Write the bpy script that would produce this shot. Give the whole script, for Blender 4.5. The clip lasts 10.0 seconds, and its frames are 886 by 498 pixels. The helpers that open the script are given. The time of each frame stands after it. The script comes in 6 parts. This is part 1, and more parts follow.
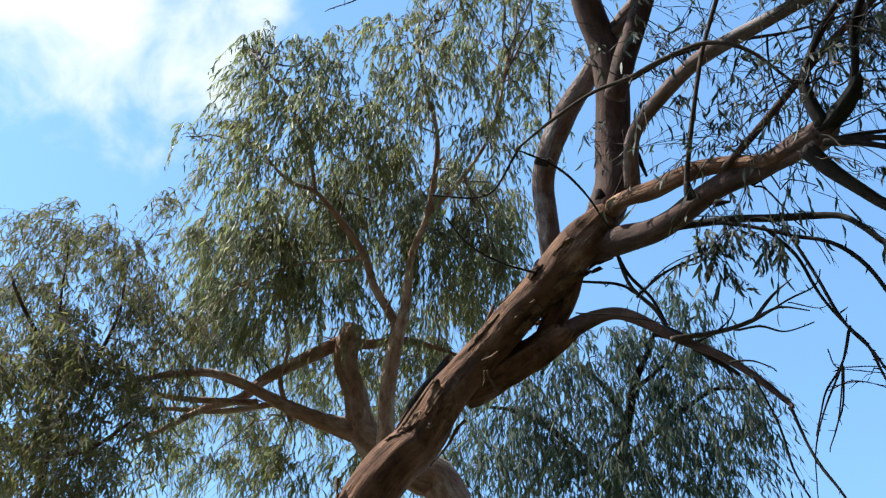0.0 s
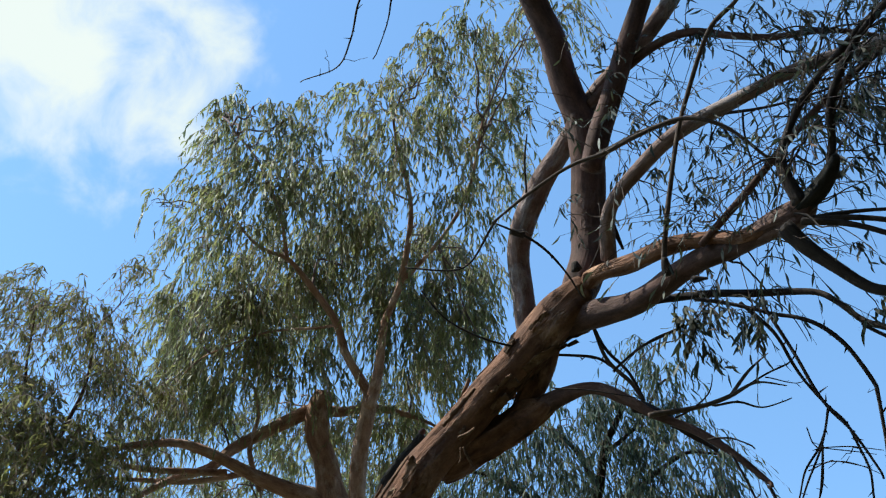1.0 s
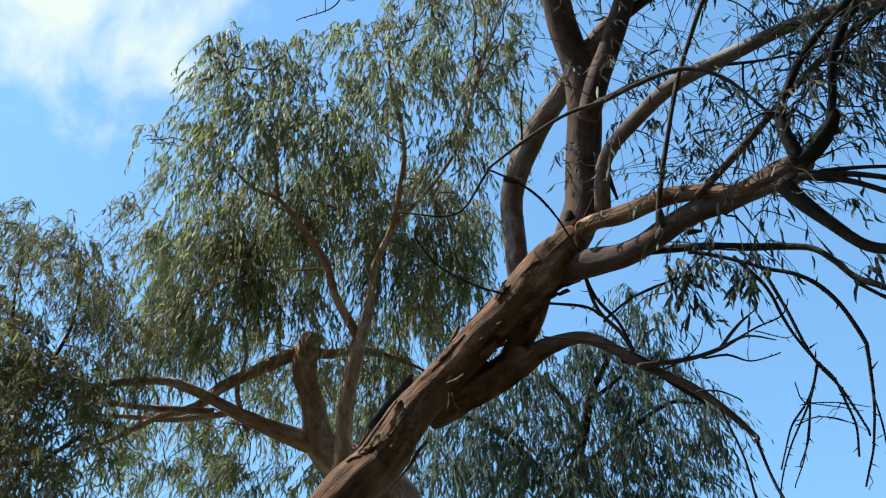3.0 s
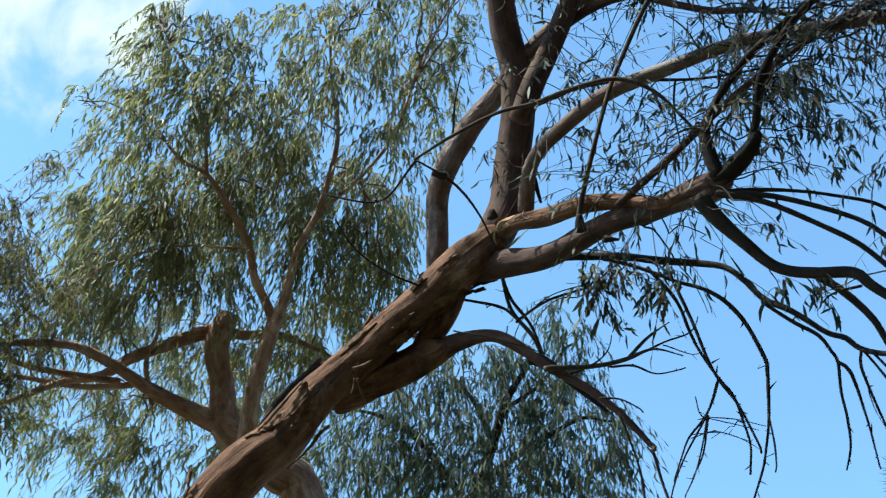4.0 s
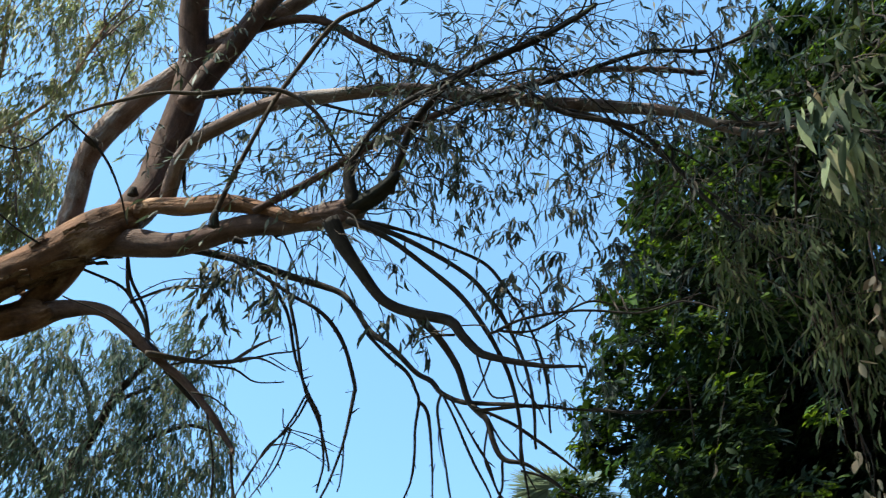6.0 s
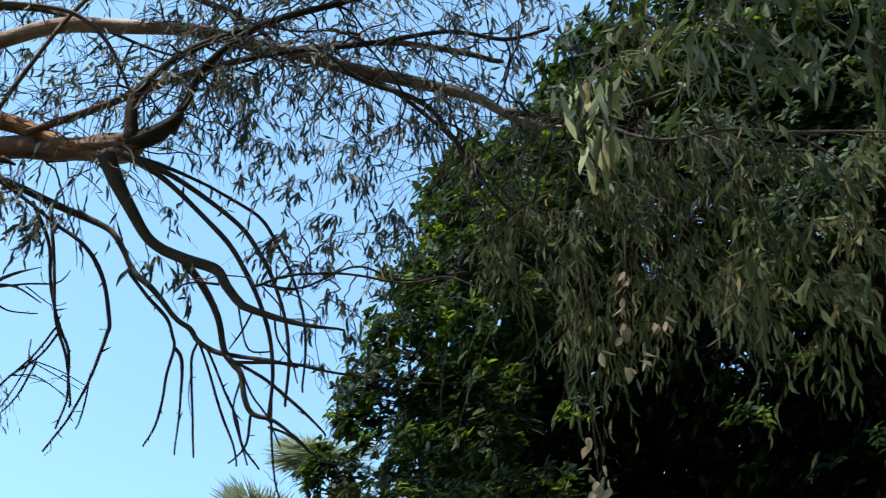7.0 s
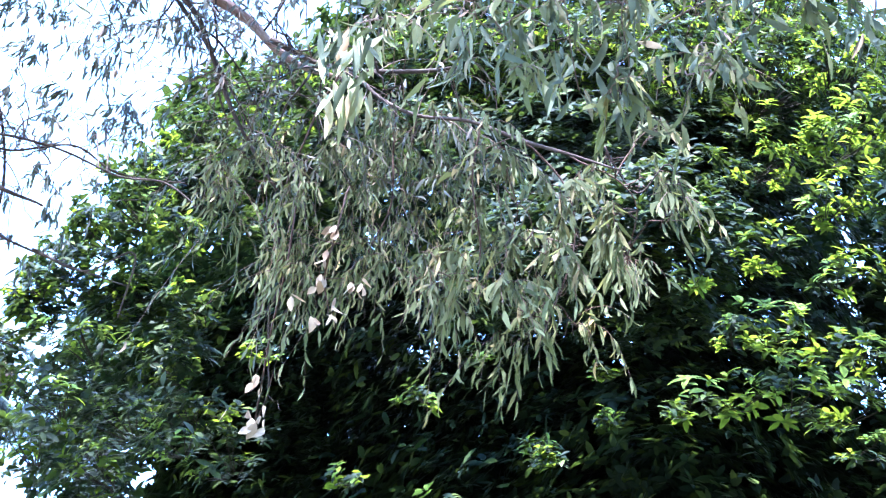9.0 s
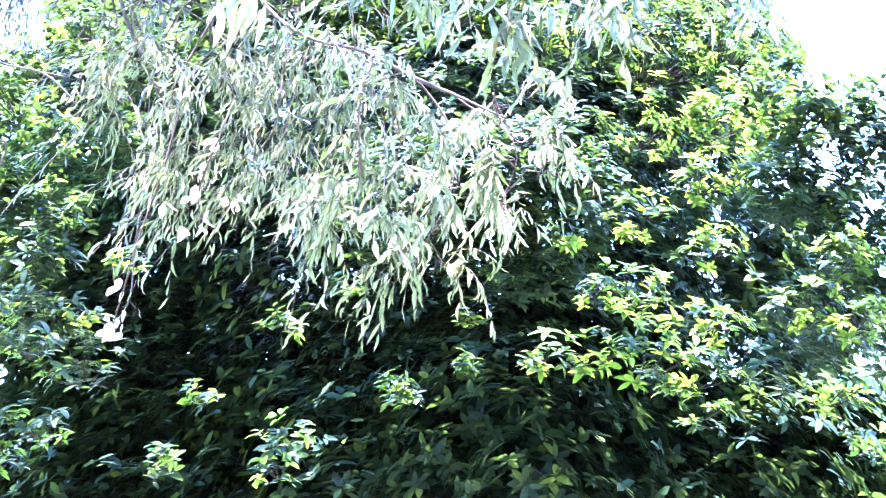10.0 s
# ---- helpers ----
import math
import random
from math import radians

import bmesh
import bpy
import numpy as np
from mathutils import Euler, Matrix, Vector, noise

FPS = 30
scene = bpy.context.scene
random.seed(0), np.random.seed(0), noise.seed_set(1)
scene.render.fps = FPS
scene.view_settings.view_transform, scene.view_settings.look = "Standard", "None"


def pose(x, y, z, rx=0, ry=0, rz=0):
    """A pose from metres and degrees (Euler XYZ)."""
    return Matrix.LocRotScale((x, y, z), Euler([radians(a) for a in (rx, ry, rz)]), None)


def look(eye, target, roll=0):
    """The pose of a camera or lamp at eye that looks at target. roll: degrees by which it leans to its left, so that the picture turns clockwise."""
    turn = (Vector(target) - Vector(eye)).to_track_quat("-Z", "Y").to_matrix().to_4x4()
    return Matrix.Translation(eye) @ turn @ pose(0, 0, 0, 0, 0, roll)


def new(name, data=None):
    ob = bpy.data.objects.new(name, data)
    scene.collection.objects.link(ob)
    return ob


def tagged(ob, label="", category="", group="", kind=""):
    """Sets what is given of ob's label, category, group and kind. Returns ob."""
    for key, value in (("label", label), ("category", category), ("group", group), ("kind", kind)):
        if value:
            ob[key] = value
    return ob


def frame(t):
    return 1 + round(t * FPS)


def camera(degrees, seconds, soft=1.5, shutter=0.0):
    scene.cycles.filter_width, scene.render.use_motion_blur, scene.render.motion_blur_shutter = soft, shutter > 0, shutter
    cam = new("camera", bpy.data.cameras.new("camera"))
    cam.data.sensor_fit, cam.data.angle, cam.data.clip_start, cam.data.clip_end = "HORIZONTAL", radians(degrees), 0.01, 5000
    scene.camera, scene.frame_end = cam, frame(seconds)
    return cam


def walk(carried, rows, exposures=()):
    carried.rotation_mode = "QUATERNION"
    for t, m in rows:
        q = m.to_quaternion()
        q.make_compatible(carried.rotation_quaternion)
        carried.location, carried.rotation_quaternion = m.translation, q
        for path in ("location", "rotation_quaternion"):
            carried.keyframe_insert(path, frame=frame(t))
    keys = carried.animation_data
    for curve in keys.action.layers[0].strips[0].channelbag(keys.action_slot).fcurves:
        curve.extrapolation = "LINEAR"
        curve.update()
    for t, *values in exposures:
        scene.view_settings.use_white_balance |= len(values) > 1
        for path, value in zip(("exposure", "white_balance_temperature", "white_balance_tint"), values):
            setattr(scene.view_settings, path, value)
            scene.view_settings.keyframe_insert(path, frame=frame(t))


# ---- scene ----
cam = camera(40.7, 10.0, soft=1.2, shutter=0.12)
PATH = [
    (0, (-0.015, -0.000, 1.462), (0.067, 1.477, 2.807), 2.2),
    (0.5, (-0.033, -0.017, 1.550), (0.091, 1.416, 2.940), 1.9),
    (1, (-0.099, -0.056, 1.637), (0.038, 1.364, 3.038), 0.8),
    (1.5, (-0.123, -0.045, 1.671), (0.006, 1.406, 3.042), -0.2),
    (2, (-0.130, -0.040, 1.699), (0.029, 1.421, 3.056), 0.5),
    (3.5, (-0.109, -0.025, 1.643), (0.073, 1.462, 2.968), 2.7),
    (4, (0.022, 0.032, 1.579), (0.282, 1.484, 2.931), 4.6),
    (4.5, (0.027, -0.080, 1.562), (0.472, 1.304, 2.935), 3.3),
    (5, (0.103, -0.089, 1.544), (0.635, 1.269, 2.914), 2.8),
    (5.2, (0.078, -0.120, 1.536), (0.645, 1.219, 2.909), 2.6),
    (6.3, (0.383, -0.059, 1.318), (1.189, 1.079, 2.752), 3.5),
    (6.5, (0.403, -0.073, 1.306), (1.269, 1.023, 2.737), 3.0),
    (7, (0.465, -0.115, 1.289), (1.460, 0.892, 2.702), 1.4),
    (7.5, (0.527, -0.148, 1.282), (1.620, 0.716, 2.716), 2.0),
    (8, (0.524, -0.170, 1.277), (1.663, 0.605, 2.727), 4.1),
    (8.5, (0.525, -0.179, 1.253), (1.741, 0.533, 2.672), 4.7),
    (9, (0.521, -0.170, 1.235), (1.809, 0.495, 2.612), 5.0),
    (9.5, (0.523, -0.183, 1.214), (1.909, 0.404, 2.531), 5.3),
    (10, (0.529, -0.202, 1.171), (1.947, 0.293, 2.492), 6.1),
]
walk(
    cam,
    [(t, look(eye, target, roll)) for t, eye, target, roll in PATH],
    exposures=[(0, 1.36, 6250, -3), (1.0, 1.15, 6200, -5), (2.0, 1.15, 6200, -8), (4.0, 1.36, 6250, -11), (5.0, 1.6, 6400, -10), (6.5, 1.75, 6700, -11), (7.0, 1.82, 6950, -6), (7.5, 1.95, 7200, 7), (8.0, 2.75, 6400, 17), (8.5, 3.75, 5750, 18), (9.0, 4.65, 5350, 18), (9.5, 5.5, 5200, 19), (10.0, 6.55, 5150, 21)],
)

# ---- light ----
TO_SUN = Vector((-0.60, -0.08, 0.79)).normalized()
TO_CLOUD = Vector((-0.24, 0.57, 0.79)).normalized()

world = bpy.data.worlds.new("sky")
scene.world = world
world.use_nodes = True
wn, wl = world.node_tree.nodes, world.node_tree.links
wn.clear()
w_out = wn.new("ShaderNodeOutputWorld")
w_sky = wn.new("ShaderNodeTexSky")
w_sky.sky_type, w_sky.sun_disc = "NISHITA", False
w_sky.sun_elevation = math.asin(TO_SUN.z)
w_sky.sun_rotation = math.atan2(TO_SUN.x, TO_SUN.y)
w_sky.air_density, w_sky.dust_density, w_sky.ozone_density = 1.0, 0.2, 3.6
w_bg = wn.new("ShaderNodeBackground")
w_bg.inputs["Strength"].default_value = 0.15
w_cloud = wn.new("ShaderNodeBackground")
w_cloud.inputs["Color"].default_value = (1.0, 0.98, 0.96, 1)
w_cloud.inputs["Strength"].default_value = 0.44
w_mix = wn.new("ShaderNodeMixShader")
w_co = wn.new("ShaderNodeTexCoord")
w_dot = wn.new("ShaderNodeVectorMath")
w_dot.operation = "DOT_PRODUCT"
w_dot.inputs[1].default_value = TO_CLOUD
w_near = wn.new("ShaderNodeMapRange")
w_near.inputs["From Min"].default_value, w_near.inputs["From Max"].default_value = 0.972, 0.9998
w_near.inputs["To Min"].default_value, w_near.inputs["To Max"].default_value = -0.57, 0.41
w_noise = wn.new("ShaderNodeTexNoise")
w_noise.inputs["Scale"].default_value, w_noise.inputs["Detail"].default_value = 13.0, 8.0
w_noise.inputs["Roughness"].default_value, w_noise.inputs["Distortion"].default_value = 0.55, 0.4
w_sum = wn.new("ShaderNodeMath")
w_sum.operation = "ADD"
w_cover = wn.new("ShaderNodeMapRange")
w_cover.interpolation_type = "SMOOTHSTEP"
w_cover.inputs["From Min"].default_value, w_cover.inputs["From Max"].default_value = 0.50, 0.92
w_cover.inputs["To Max"].default_value = 0.97
wl.new(w_co.outputs["Generated"], w_dot.inputs[0])
wl.new(w_co.outputs["Generated"], w_noise.inputs["Vector"])
wl.new(w_dot.outputs["Value"], w_near.inputs["Value"])
wl.new(w_near.outputs["Result"], w_sum.inputs[0])
wl.new(w_noise.outputs["Fac"], w_sum.inputs[1])
wl.new(w_sum.outputs["Value"], w_cover.inputs["Value"])
wl.new(w_sky.outputs["Color"], w_bg.inputs["Color"])
wl.new(w_cover.outputs["Result"], w_mix.inputs["Fac"])
wl.new(w_bg.outputs["Background"], w_mix.inputs[1])
wl.new(w_cloud.outputs["Background"], w_mix.inputs[2])
wl.new(w_mix.outputs["Shader"], w_out.inputs["Surface"])

sun_data = bpy.data.lights.new("sun", "SUN")
sun_data.energy, sun_data.angle, sun_data.color = 3.6, radians(0.53), (1.0, 0.95, 0.87)
sun = new("sun", sun_data)
sun.matrix_world = look(TO_SUN * 60, (0, 0, 0))


# ---- materials ----
def material(name):
    mat = bpy.data.materials.new(name)
    mat.use_nodes = True
    nodes = mat.node_tree.nodes
    return mat, nodes, mat.node_tree.links, nodes["Principled BSDF"]


def ramp(nodes, stops):
    node = nodes.new("ShaderNodeValToRGB")
    while len(node.color_ramp.elements) < len(stops):
        node.color_ramp.elements.new(0.5)
    for element, (at, colour) in zip(node.color_ramp.elements, stops):
        element.position, element.color = at, (*colour, 1)
    return node


def noise_tex(nodes, links, source, scale, detail=6, rough=0.6):
    node = nodes.new("ShaderNodeTexNoise")
    node.inputs["Scale"].default_value, node.inputs["Detail"].default_value = scale, detail
    node.inputs["Roughness"].default_value = rough
    links.new(source, node.inputs["Vector"])
    return node


def mixed(nodes, links, fac, a, b, mode="MIX"):
    node = nodes.new("ShaderNodeMix")
    node.data_type, node.blend_type = "RGBA", mode
    for socket, value in ((node.inputs["Factor"], fac), (node.inputs["A"], a), (node.inputs["B"], b)):
        if isinstance(value, (int, float)):
            socket.default_value = value
        elif isinstance(value, tuple):
            socket.default_value = (*value, 1)
        else:
            links.new(value, socket)
    return node.outputs["Result"]


def bark(name, stops, patch, patch_amount, scale=1.0, relief=0.02, rough=0.85, fibre=0.6):
    """Bark whose grain runs along the limb: fibres, streaks, paler flaked patches, pits and fine relief."""
    mat, n, l, bsdf = material(name)
    grain = n.new("ShaderNodeAttribute")
    grain.attribute_name = "grain"
    plain = n.new("ShaderNodeTexCoord")
    drawn = n.new("ShaderNodeMapping")
    drawn.inputs["Scale"].default_value = (1, 1, 0.16)
    l.new(grain.outputs["Vector"], drawn.inputs["Vector"])
    streak = noise_tex(n, l, grain.outputs["Vector"], 14 * scale, 6, 0.58)
    blotch = noise_tex(n, l, grain.outputs["Vector"], 5.5 * scale, 5, 0.62)
    threads = noise_tex(n, l, drawn.outputs["Vector"], 62 * scale, 5, 0.62)
    fine = noise_tex(n, l, plain.outputs["Object"], 90 * scale, 5, 0.7)
    base = ramp(n, stops)
    l.new(streak.outputs["Fac"], base.inputs["Fac"])
    edge = ramp(n, [(0.0, (0, 0, 0)), (1 - patch_amount - 0.05, (0, 0, 0)), (1 - patch_amount + 0.06, (1, 1, 1)), (1.0, (1, 1, 1))])
    l.new(blotch.outputs["Fac"], edge.inputs["Fac"])
    col = mixed(n, l, edge.outputs["Color"], base.outputs["Color"], patch)
    combed = ramp(n, [(0.32, (0.34, 0.31, 0.30)), (0.5, (0.95, 0.93, 0.91)), (0.7, (1.28, 1.24, 1.2))])
    l.new(threads.outputs["Fac"], combed.inputs["Fac"])
    col = mixed(n, l, fibre, col, combed.outputs["Color"], "MULTIPLY")
    speck = ramp(n, [(0.3, (0.62, 0.6, 0.58)), (0.7, (1.2, 1.18, 1.15))])
    l.new(fine.outputs["Fac"], speck.inputs["Fac"])
    col = mixed(n, l, 0.7, col, speck.outputs["Color"], "MULTIPLY")
    l.new(col, bsdf.inputs["Base Color"])
    bsdf.inputs["Roughness"].default_value = rough
    bsdf.inputs["Specular IOR Level"].default_value = 0.2
    add = n.new("ShaderNodeMath")
    add.operation = "ADD"
    l.new(streak.outputs["Fac"], add.inputs[0])
    l.new(edge.outputs["Color"], add.inputs[1])
    deep = n.new("ShaderNodeMath")
    deep.operation = "MULTIPLY_ADD"
    deep.inputs[1].default_value = fibre * 1.2
    l.new(threads.outputs["Fac"], deep.inputs[0])
    l.new(add.outputs["Value"], deep.inputs[2])
    bump = n.new("ShaderNodeBump")
    bump.inputs["Strength"].default_value, bump.inputs["Distance"].default_value = 0.8, relief
    l.new(deep.outputs["Value"], bump.inputs["Height"])
    l.new(bump.outputs["Normal"], bsdf.inputs["Normal"])
    return mat


def leaf_material(name, stops, rough=0.42, through_light=0.32, glow=(0.30, 0.42, 0.06), single=False, gloss=0.4):
    """Leaf blades: each one its own tone, duller along one side, letting some light through."""
    mat, n, l, bsdf = material(name)
    if single:
        own = n.new("ShaderNodeObjectInfo").outputs["Random"]
    else:
        own = n.new("ShaderNodeNewGeometry").outputs["Random Per Island"]
    tone = ramp(n, stops)
    l.new(own, tone.inputs["Fac"])
    where = n.new("ShaderNodeTexCoord")
    mottle = noise_tex(n, l, where.outputs["Object"], 22, 3, 0.6)
    shade = ramp(n, [(0.3, (0.7, 0.72, 0.7)), (0.7, (1.2, 1.18, 1.1))])
    l.new(mottle.outputs["Fac"], shade.inputs["Fac"])
    col = mixed(n, l, 0.75, tone.outputs["Color"], shade.outputs["Color"], "MULTIPLY")
    # broad patches: sunlit yellow and shaded blue-grey put into the leaf colour
    patch = noise_tex(n, l, where.outputs["Object"], 1.5, 3, 0.6)
    sun_shade_tint = ramp(n, [(0.32, (0.74, 0.84, 0.92)), (0.5, (1.0, 1.0, 1.0)), (0.68, (1.3, 1.2, 0.86))])
    l.new(patch.outputs["Fac"], sun_shade_tint.inputs["Fac"])
    if not single:
        col = mixed(n, l, 0.9, col, sun_shade_tint.outputs["Color"], "MULTIPLY")
    l.new(col, bsdf.inputs["Base Color"])
    bsdf.inputs["Roughness"].default_value = rough
    bsdf.inputs["Specular IOR Level"].default_value = gloss
    thin = n.new("ShaderNodeBsdfTranslucent")
    lit = mixed(n, l, 0.6, col, glow)
    l.new(lit, thin.inputs["Color"])
    both = n.new("ShaderNodeMixShader")
    both.inputs["Fac"].default_value = through_light
    l.new(bsdf.outputs["BSDF"], both.inputs[1])
    l.new(thin.outputs["BSDF"], both.inputs[2])
    l.new(both.outputs["Shader"], n["Material Output"].inputs["Surface"])
    return mat


BARK_TRUNK = bark("flaking_bark", [(0.28, (0.048, 0.022, 0.015)), (0.42, (0.113, 0.052, 0.033)), (0.58, (0.195, 0.092, 0.057)), (0.78, (0.284, 0.147, 0.095))], (0.352, 0.200, 0.135), 0.36, 0.8, 0.028, fibre=0.42)
BARK_PALE = bark("pale_bark", [(0.28, (0.157, 0.087, 0.064)), (0.5, (0.362, 0.203, 0.152)), (0.75, (0.499, 0.315, 0.249))], (0.568, 0.393, 0.326), 0.44, 1.2, 0.015, fibre=0.35)
BARK_LIMB = bark("smooth_bark", [(0.28, (0.046, 0.026, 0.022)), (0.5, (0.099, 0.054, 0.047)), (0.75, (0.156, 0.086, 0.076))], (0.189, 0.113, 0.101), 0.38, 0.8, 0.012, fibre=0.4)
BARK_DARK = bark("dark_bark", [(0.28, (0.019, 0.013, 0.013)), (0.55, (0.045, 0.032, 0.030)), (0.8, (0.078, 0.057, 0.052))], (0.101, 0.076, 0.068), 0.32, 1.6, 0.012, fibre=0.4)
BARK_RED = bark("reddish_bark", [(0.28, (0.079, 0.050, 0.046)), (0.5, (0.192, 0.121, 0.109)), (0.75, (0.278, 0.192, 0.183))], (0.298, 0.239, 0.243), 0.44, 1.2, 0.015, fibre=0.35)
BARK_TWIG = bark("twig_bark", [(0.3, (0.06, 0.042, 0.038)), (0.7, (0.13, 0.092, 0.08))], (0.18, 0.125, 0.105), 0.3, 3.0, 0.003)
BARK_PALE_TWIG = bark("purplish_twig_bark", [(0.3, (0.14, 0.095, 0.10)), (0.7, (0.27, 0.19, 0.19))], (0.33, 0.25, 0.24), 0.3, 3.0, 0.003)
BARK_REDTWIG = bark("red_twig_bark", [(0.3, (0.030, 0.018, 0.015)), (0.7, (0.075, 0.042, 0.034))], (0.09, 0.058, 0.046), 0.3, 3.0, 0.003)
BARK_STRIP = bark("shed_bark", [(0.25, (0.057, 0.029, 0.020)), (0.6, (0.172, 0.094, 0.060)), (0.8, (0.279, 0.168, 0.113))], (0.344, 0.232, 0.168), 0.36, 2.0, 0.004)

# nearly black: shade inside the broad crown is put into the wood's colour
BARK_HEDGE = bark("near_black_bark", [(0.3, (0.012, 0.010, 0.009)), (0.7, (0.03, 0.024, 0.021))], (0.045, 0.037, 0.032), 0.3, 1.5, 0.01)
LEAF_GUM = leaf_material("gum_leaf", [(0.0, (0.066, 0.066, 0.040)), (0.35, (0.118, 0.104, 0.062)), (0.6, (0.168, 0.130, 0.085)), (0.85, (0.22, 0.160, 0.115)), (1.0, (0.25, 0.135, 0.115))], rough=0.6, gloss=0.15, through_light=0.38, glow=(0.36, 0.36, 0.10))
LEAF_GUM_GREEN = leaf_material("green_gum_leaf", [(0.0, (0.072, 0.082, 0.046)), (0.4, (0.130, 0.136, 0.076)), (0.75, (0.20, 0.185, 0.108)), (0.92, (0.27, 0.22, 0.145)), (1.0, (0.26, 0.15, 0.12))], rough=0.5, gloss=0.25, through_light=0.46, glow=(0.50, 0.50, 0.18))
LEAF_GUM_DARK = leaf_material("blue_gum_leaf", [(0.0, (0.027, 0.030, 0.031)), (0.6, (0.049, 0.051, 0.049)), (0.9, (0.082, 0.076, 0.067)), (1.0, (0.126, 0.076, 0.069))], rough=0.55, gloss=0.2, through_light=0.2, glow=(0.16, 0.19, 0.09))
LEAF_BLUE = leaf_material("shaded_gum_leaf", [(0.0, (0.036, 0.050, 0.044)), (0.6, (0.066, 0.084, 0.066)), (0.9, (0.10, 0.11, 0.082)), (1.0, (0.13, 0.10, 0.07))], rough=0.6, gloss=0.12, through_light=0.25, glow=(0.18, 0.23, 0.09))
LEAF_GREY = leaf_material("grey_gum_leaf", [(0.0, (0.030, 0.037, 0.024)), (0.5, (0.055, 0.063, 0.039)), (0.85, (0.085, 0.089, 0.055)), (1.0, (0.137, 0.104, 0.069))], rough=0.7, through_light=0.32, glow=(0.2, 0.21, 0.06), gloss=0.03)
LEAF_NEAR = leaf_material("near_gum_leaf", [(0.0, (0.034, 0.044, 0.034)), (0.5, (0.056, 0.067, 0.050)), (0.9, (0.080, 0.090, 0.064)), (1.0, (0.13, 0.075, 0.055))], rough=0.68, through_light=0.18, glow=(0.16, 0.19, 0.08), single=True, gloss=0.06)
LEAF_YELLOW = leaf_material("yellow_gum_leaf", [(0.0, (0.16, 0.17, 0.10)), (0.6, (0.21, 0.215, 0.115)), (1.0, (0.24, 0.15, 0.105))], rough=0.6, through_light=0.25, glow=(0.32, 0.32, 0.10), single=True, gloss=0.1)
LEAF_DEAD = leaf_material("dead_leaf", [(0.0, (0.234, 0.172, 0.127)), (0.5, (0.289, 0.230, 0.176)), (1.0, (0.203, 0.130, 0.091))], rough=0.7, through_light=0.2, glow=(0.3, 0.2, 0.12), single=True, gloss=0.1)
# darkened past real leaf tones: the crown's inner shade is put into the colour
LEAF_BROAD_SHADED = leaf_material("shaded_broad_leaf", [(0.0, (0.006, 0.011, 0.011)), (0.6, (0.010, 0.018, 0.013)), (0.85, (0.019, 0.031, 0.015)), (1.0, (0.047, 0.067, 0.016))], rough=0.5, through_light=0.14, glow=(0.10, 0.16, 0.02), gloss=0.05)
# lit copy of the broad leaf: light on outer rosettes put into the colour
LEAF_BROAD_LIT = leaf_material("lit_young_broad_leaf", [(0.0, (0.021, 0.045, 0.013)), (0.5, (0.043, 0.079, 0.016)), (1.0, (0.086, 0.131, 0.020))], rough=0.55, through_light=0.3, glow=(0.25, 0.34, 0.02), gloss=0.05)
LEAF_BROAD_LIT_ONE = leaf_material("single_lit_broad_leaf", [(0.0, (0.021, 0.045, 0.013)), (0.5, (0.043, 0.079, 0.016)), (1.0, (0.086, 0.131, 0.020))], rough=0.55, through_light=0.3, glow=(0.25, 0.34, 0.02), gloss=0.05, single=True)
LEAF_PALM = leaf_material("palm_leaf", [(0.0, (0.065, 0.095, 0.098)), (1.0, (0.122, 0.165, 0.168))], rough=0.45, through_light=0.3, glow=(0.3, 0.32, 0.16))


def ground_material():
    mat, n, l, bsdf = material("dry_grass")
    where = n.new("ShaderNodeTexCoord")
    big, small = noise_tex(n, l, where.outputs["Object"], 0.35, 6), noise_tex(n, l, where.outputs["Object"], 14, 8, 0.7)
    # grass darkened, the surrounding trees' shade put into its colour
    a = ramp(n, [(0.35, (0.035, 0.05, 0.016)), (0.65, (0.075, 0.06, 0.035))])
    b = ramp(n, [(0.3, (0.6, 0.6, 0.55)), (0.7, (1.25, 1.2, 1.1))])
    l.new(big.outputs["Fac"], a.inputs["Fac"])
    l.new(small.outputs["Fac"], b.inputs["Fac"])
    l.new(mixed(n, l, 1.0, a.outputs["Color"], b.outputs["Color"], "MULTIPLY"), bsdf.inputs["Base Color"])
    bsdf.inputs["Roughness"].default_value = 0.95
    return mat


# ---- mesh helpers ----
rng = np.random.default_rng(7)


class Geo:
    """Triangles gathered from numpy arrays, with the bark's grain vector on each corner point."""

    def __init__(self):
        self.v, self.f, self.g, self.count = [], [], [], 0

    def add(self, verts, tris, grain=None):
        verts = np.asarray(verts, float).reshape(-1, 3)
        self.v.append(verts)
        self.f.append(np.asarray(tris, int).reshape(-1, 3) + self.count)
        self.g.append(verts if grain is None else np.asarray(grain, float).reshape(-1, 3))
        self.count += len(verts)
        return self

    def mesh(self, name, mat, origin=(0, 0, 0)):
        v, f, g = np.concatenate(self.v) - np.array(origin), np.concatenate(self.f), np.concatenate(self.g)
        me = bpy.data.meshes.new(name)
        me.vertices.add(len(v))
        me.vertices.foreach_set("co", v.ravel())
        me.loops.add(3 * len(f))
        me.loops.foreach_set("vertex_index", f.ravel().astype(np.int32))
        me.polygons.add(len(f))
        me.polygons.foreach_set("loop_start", np.arange(0, 3 * len(f), 3, dtype=np.int32))
        me.polygons.foreach_set("use_smooth", np.ones(len(f), bool))
        me.attributes.new("grain", "FLOAT_VECTOR", "POINT").data.foreach_set("vector", g.ravel())
        me.materials.append(mat)
        me.update(calc_edges=True)
        me.validate()
        return me


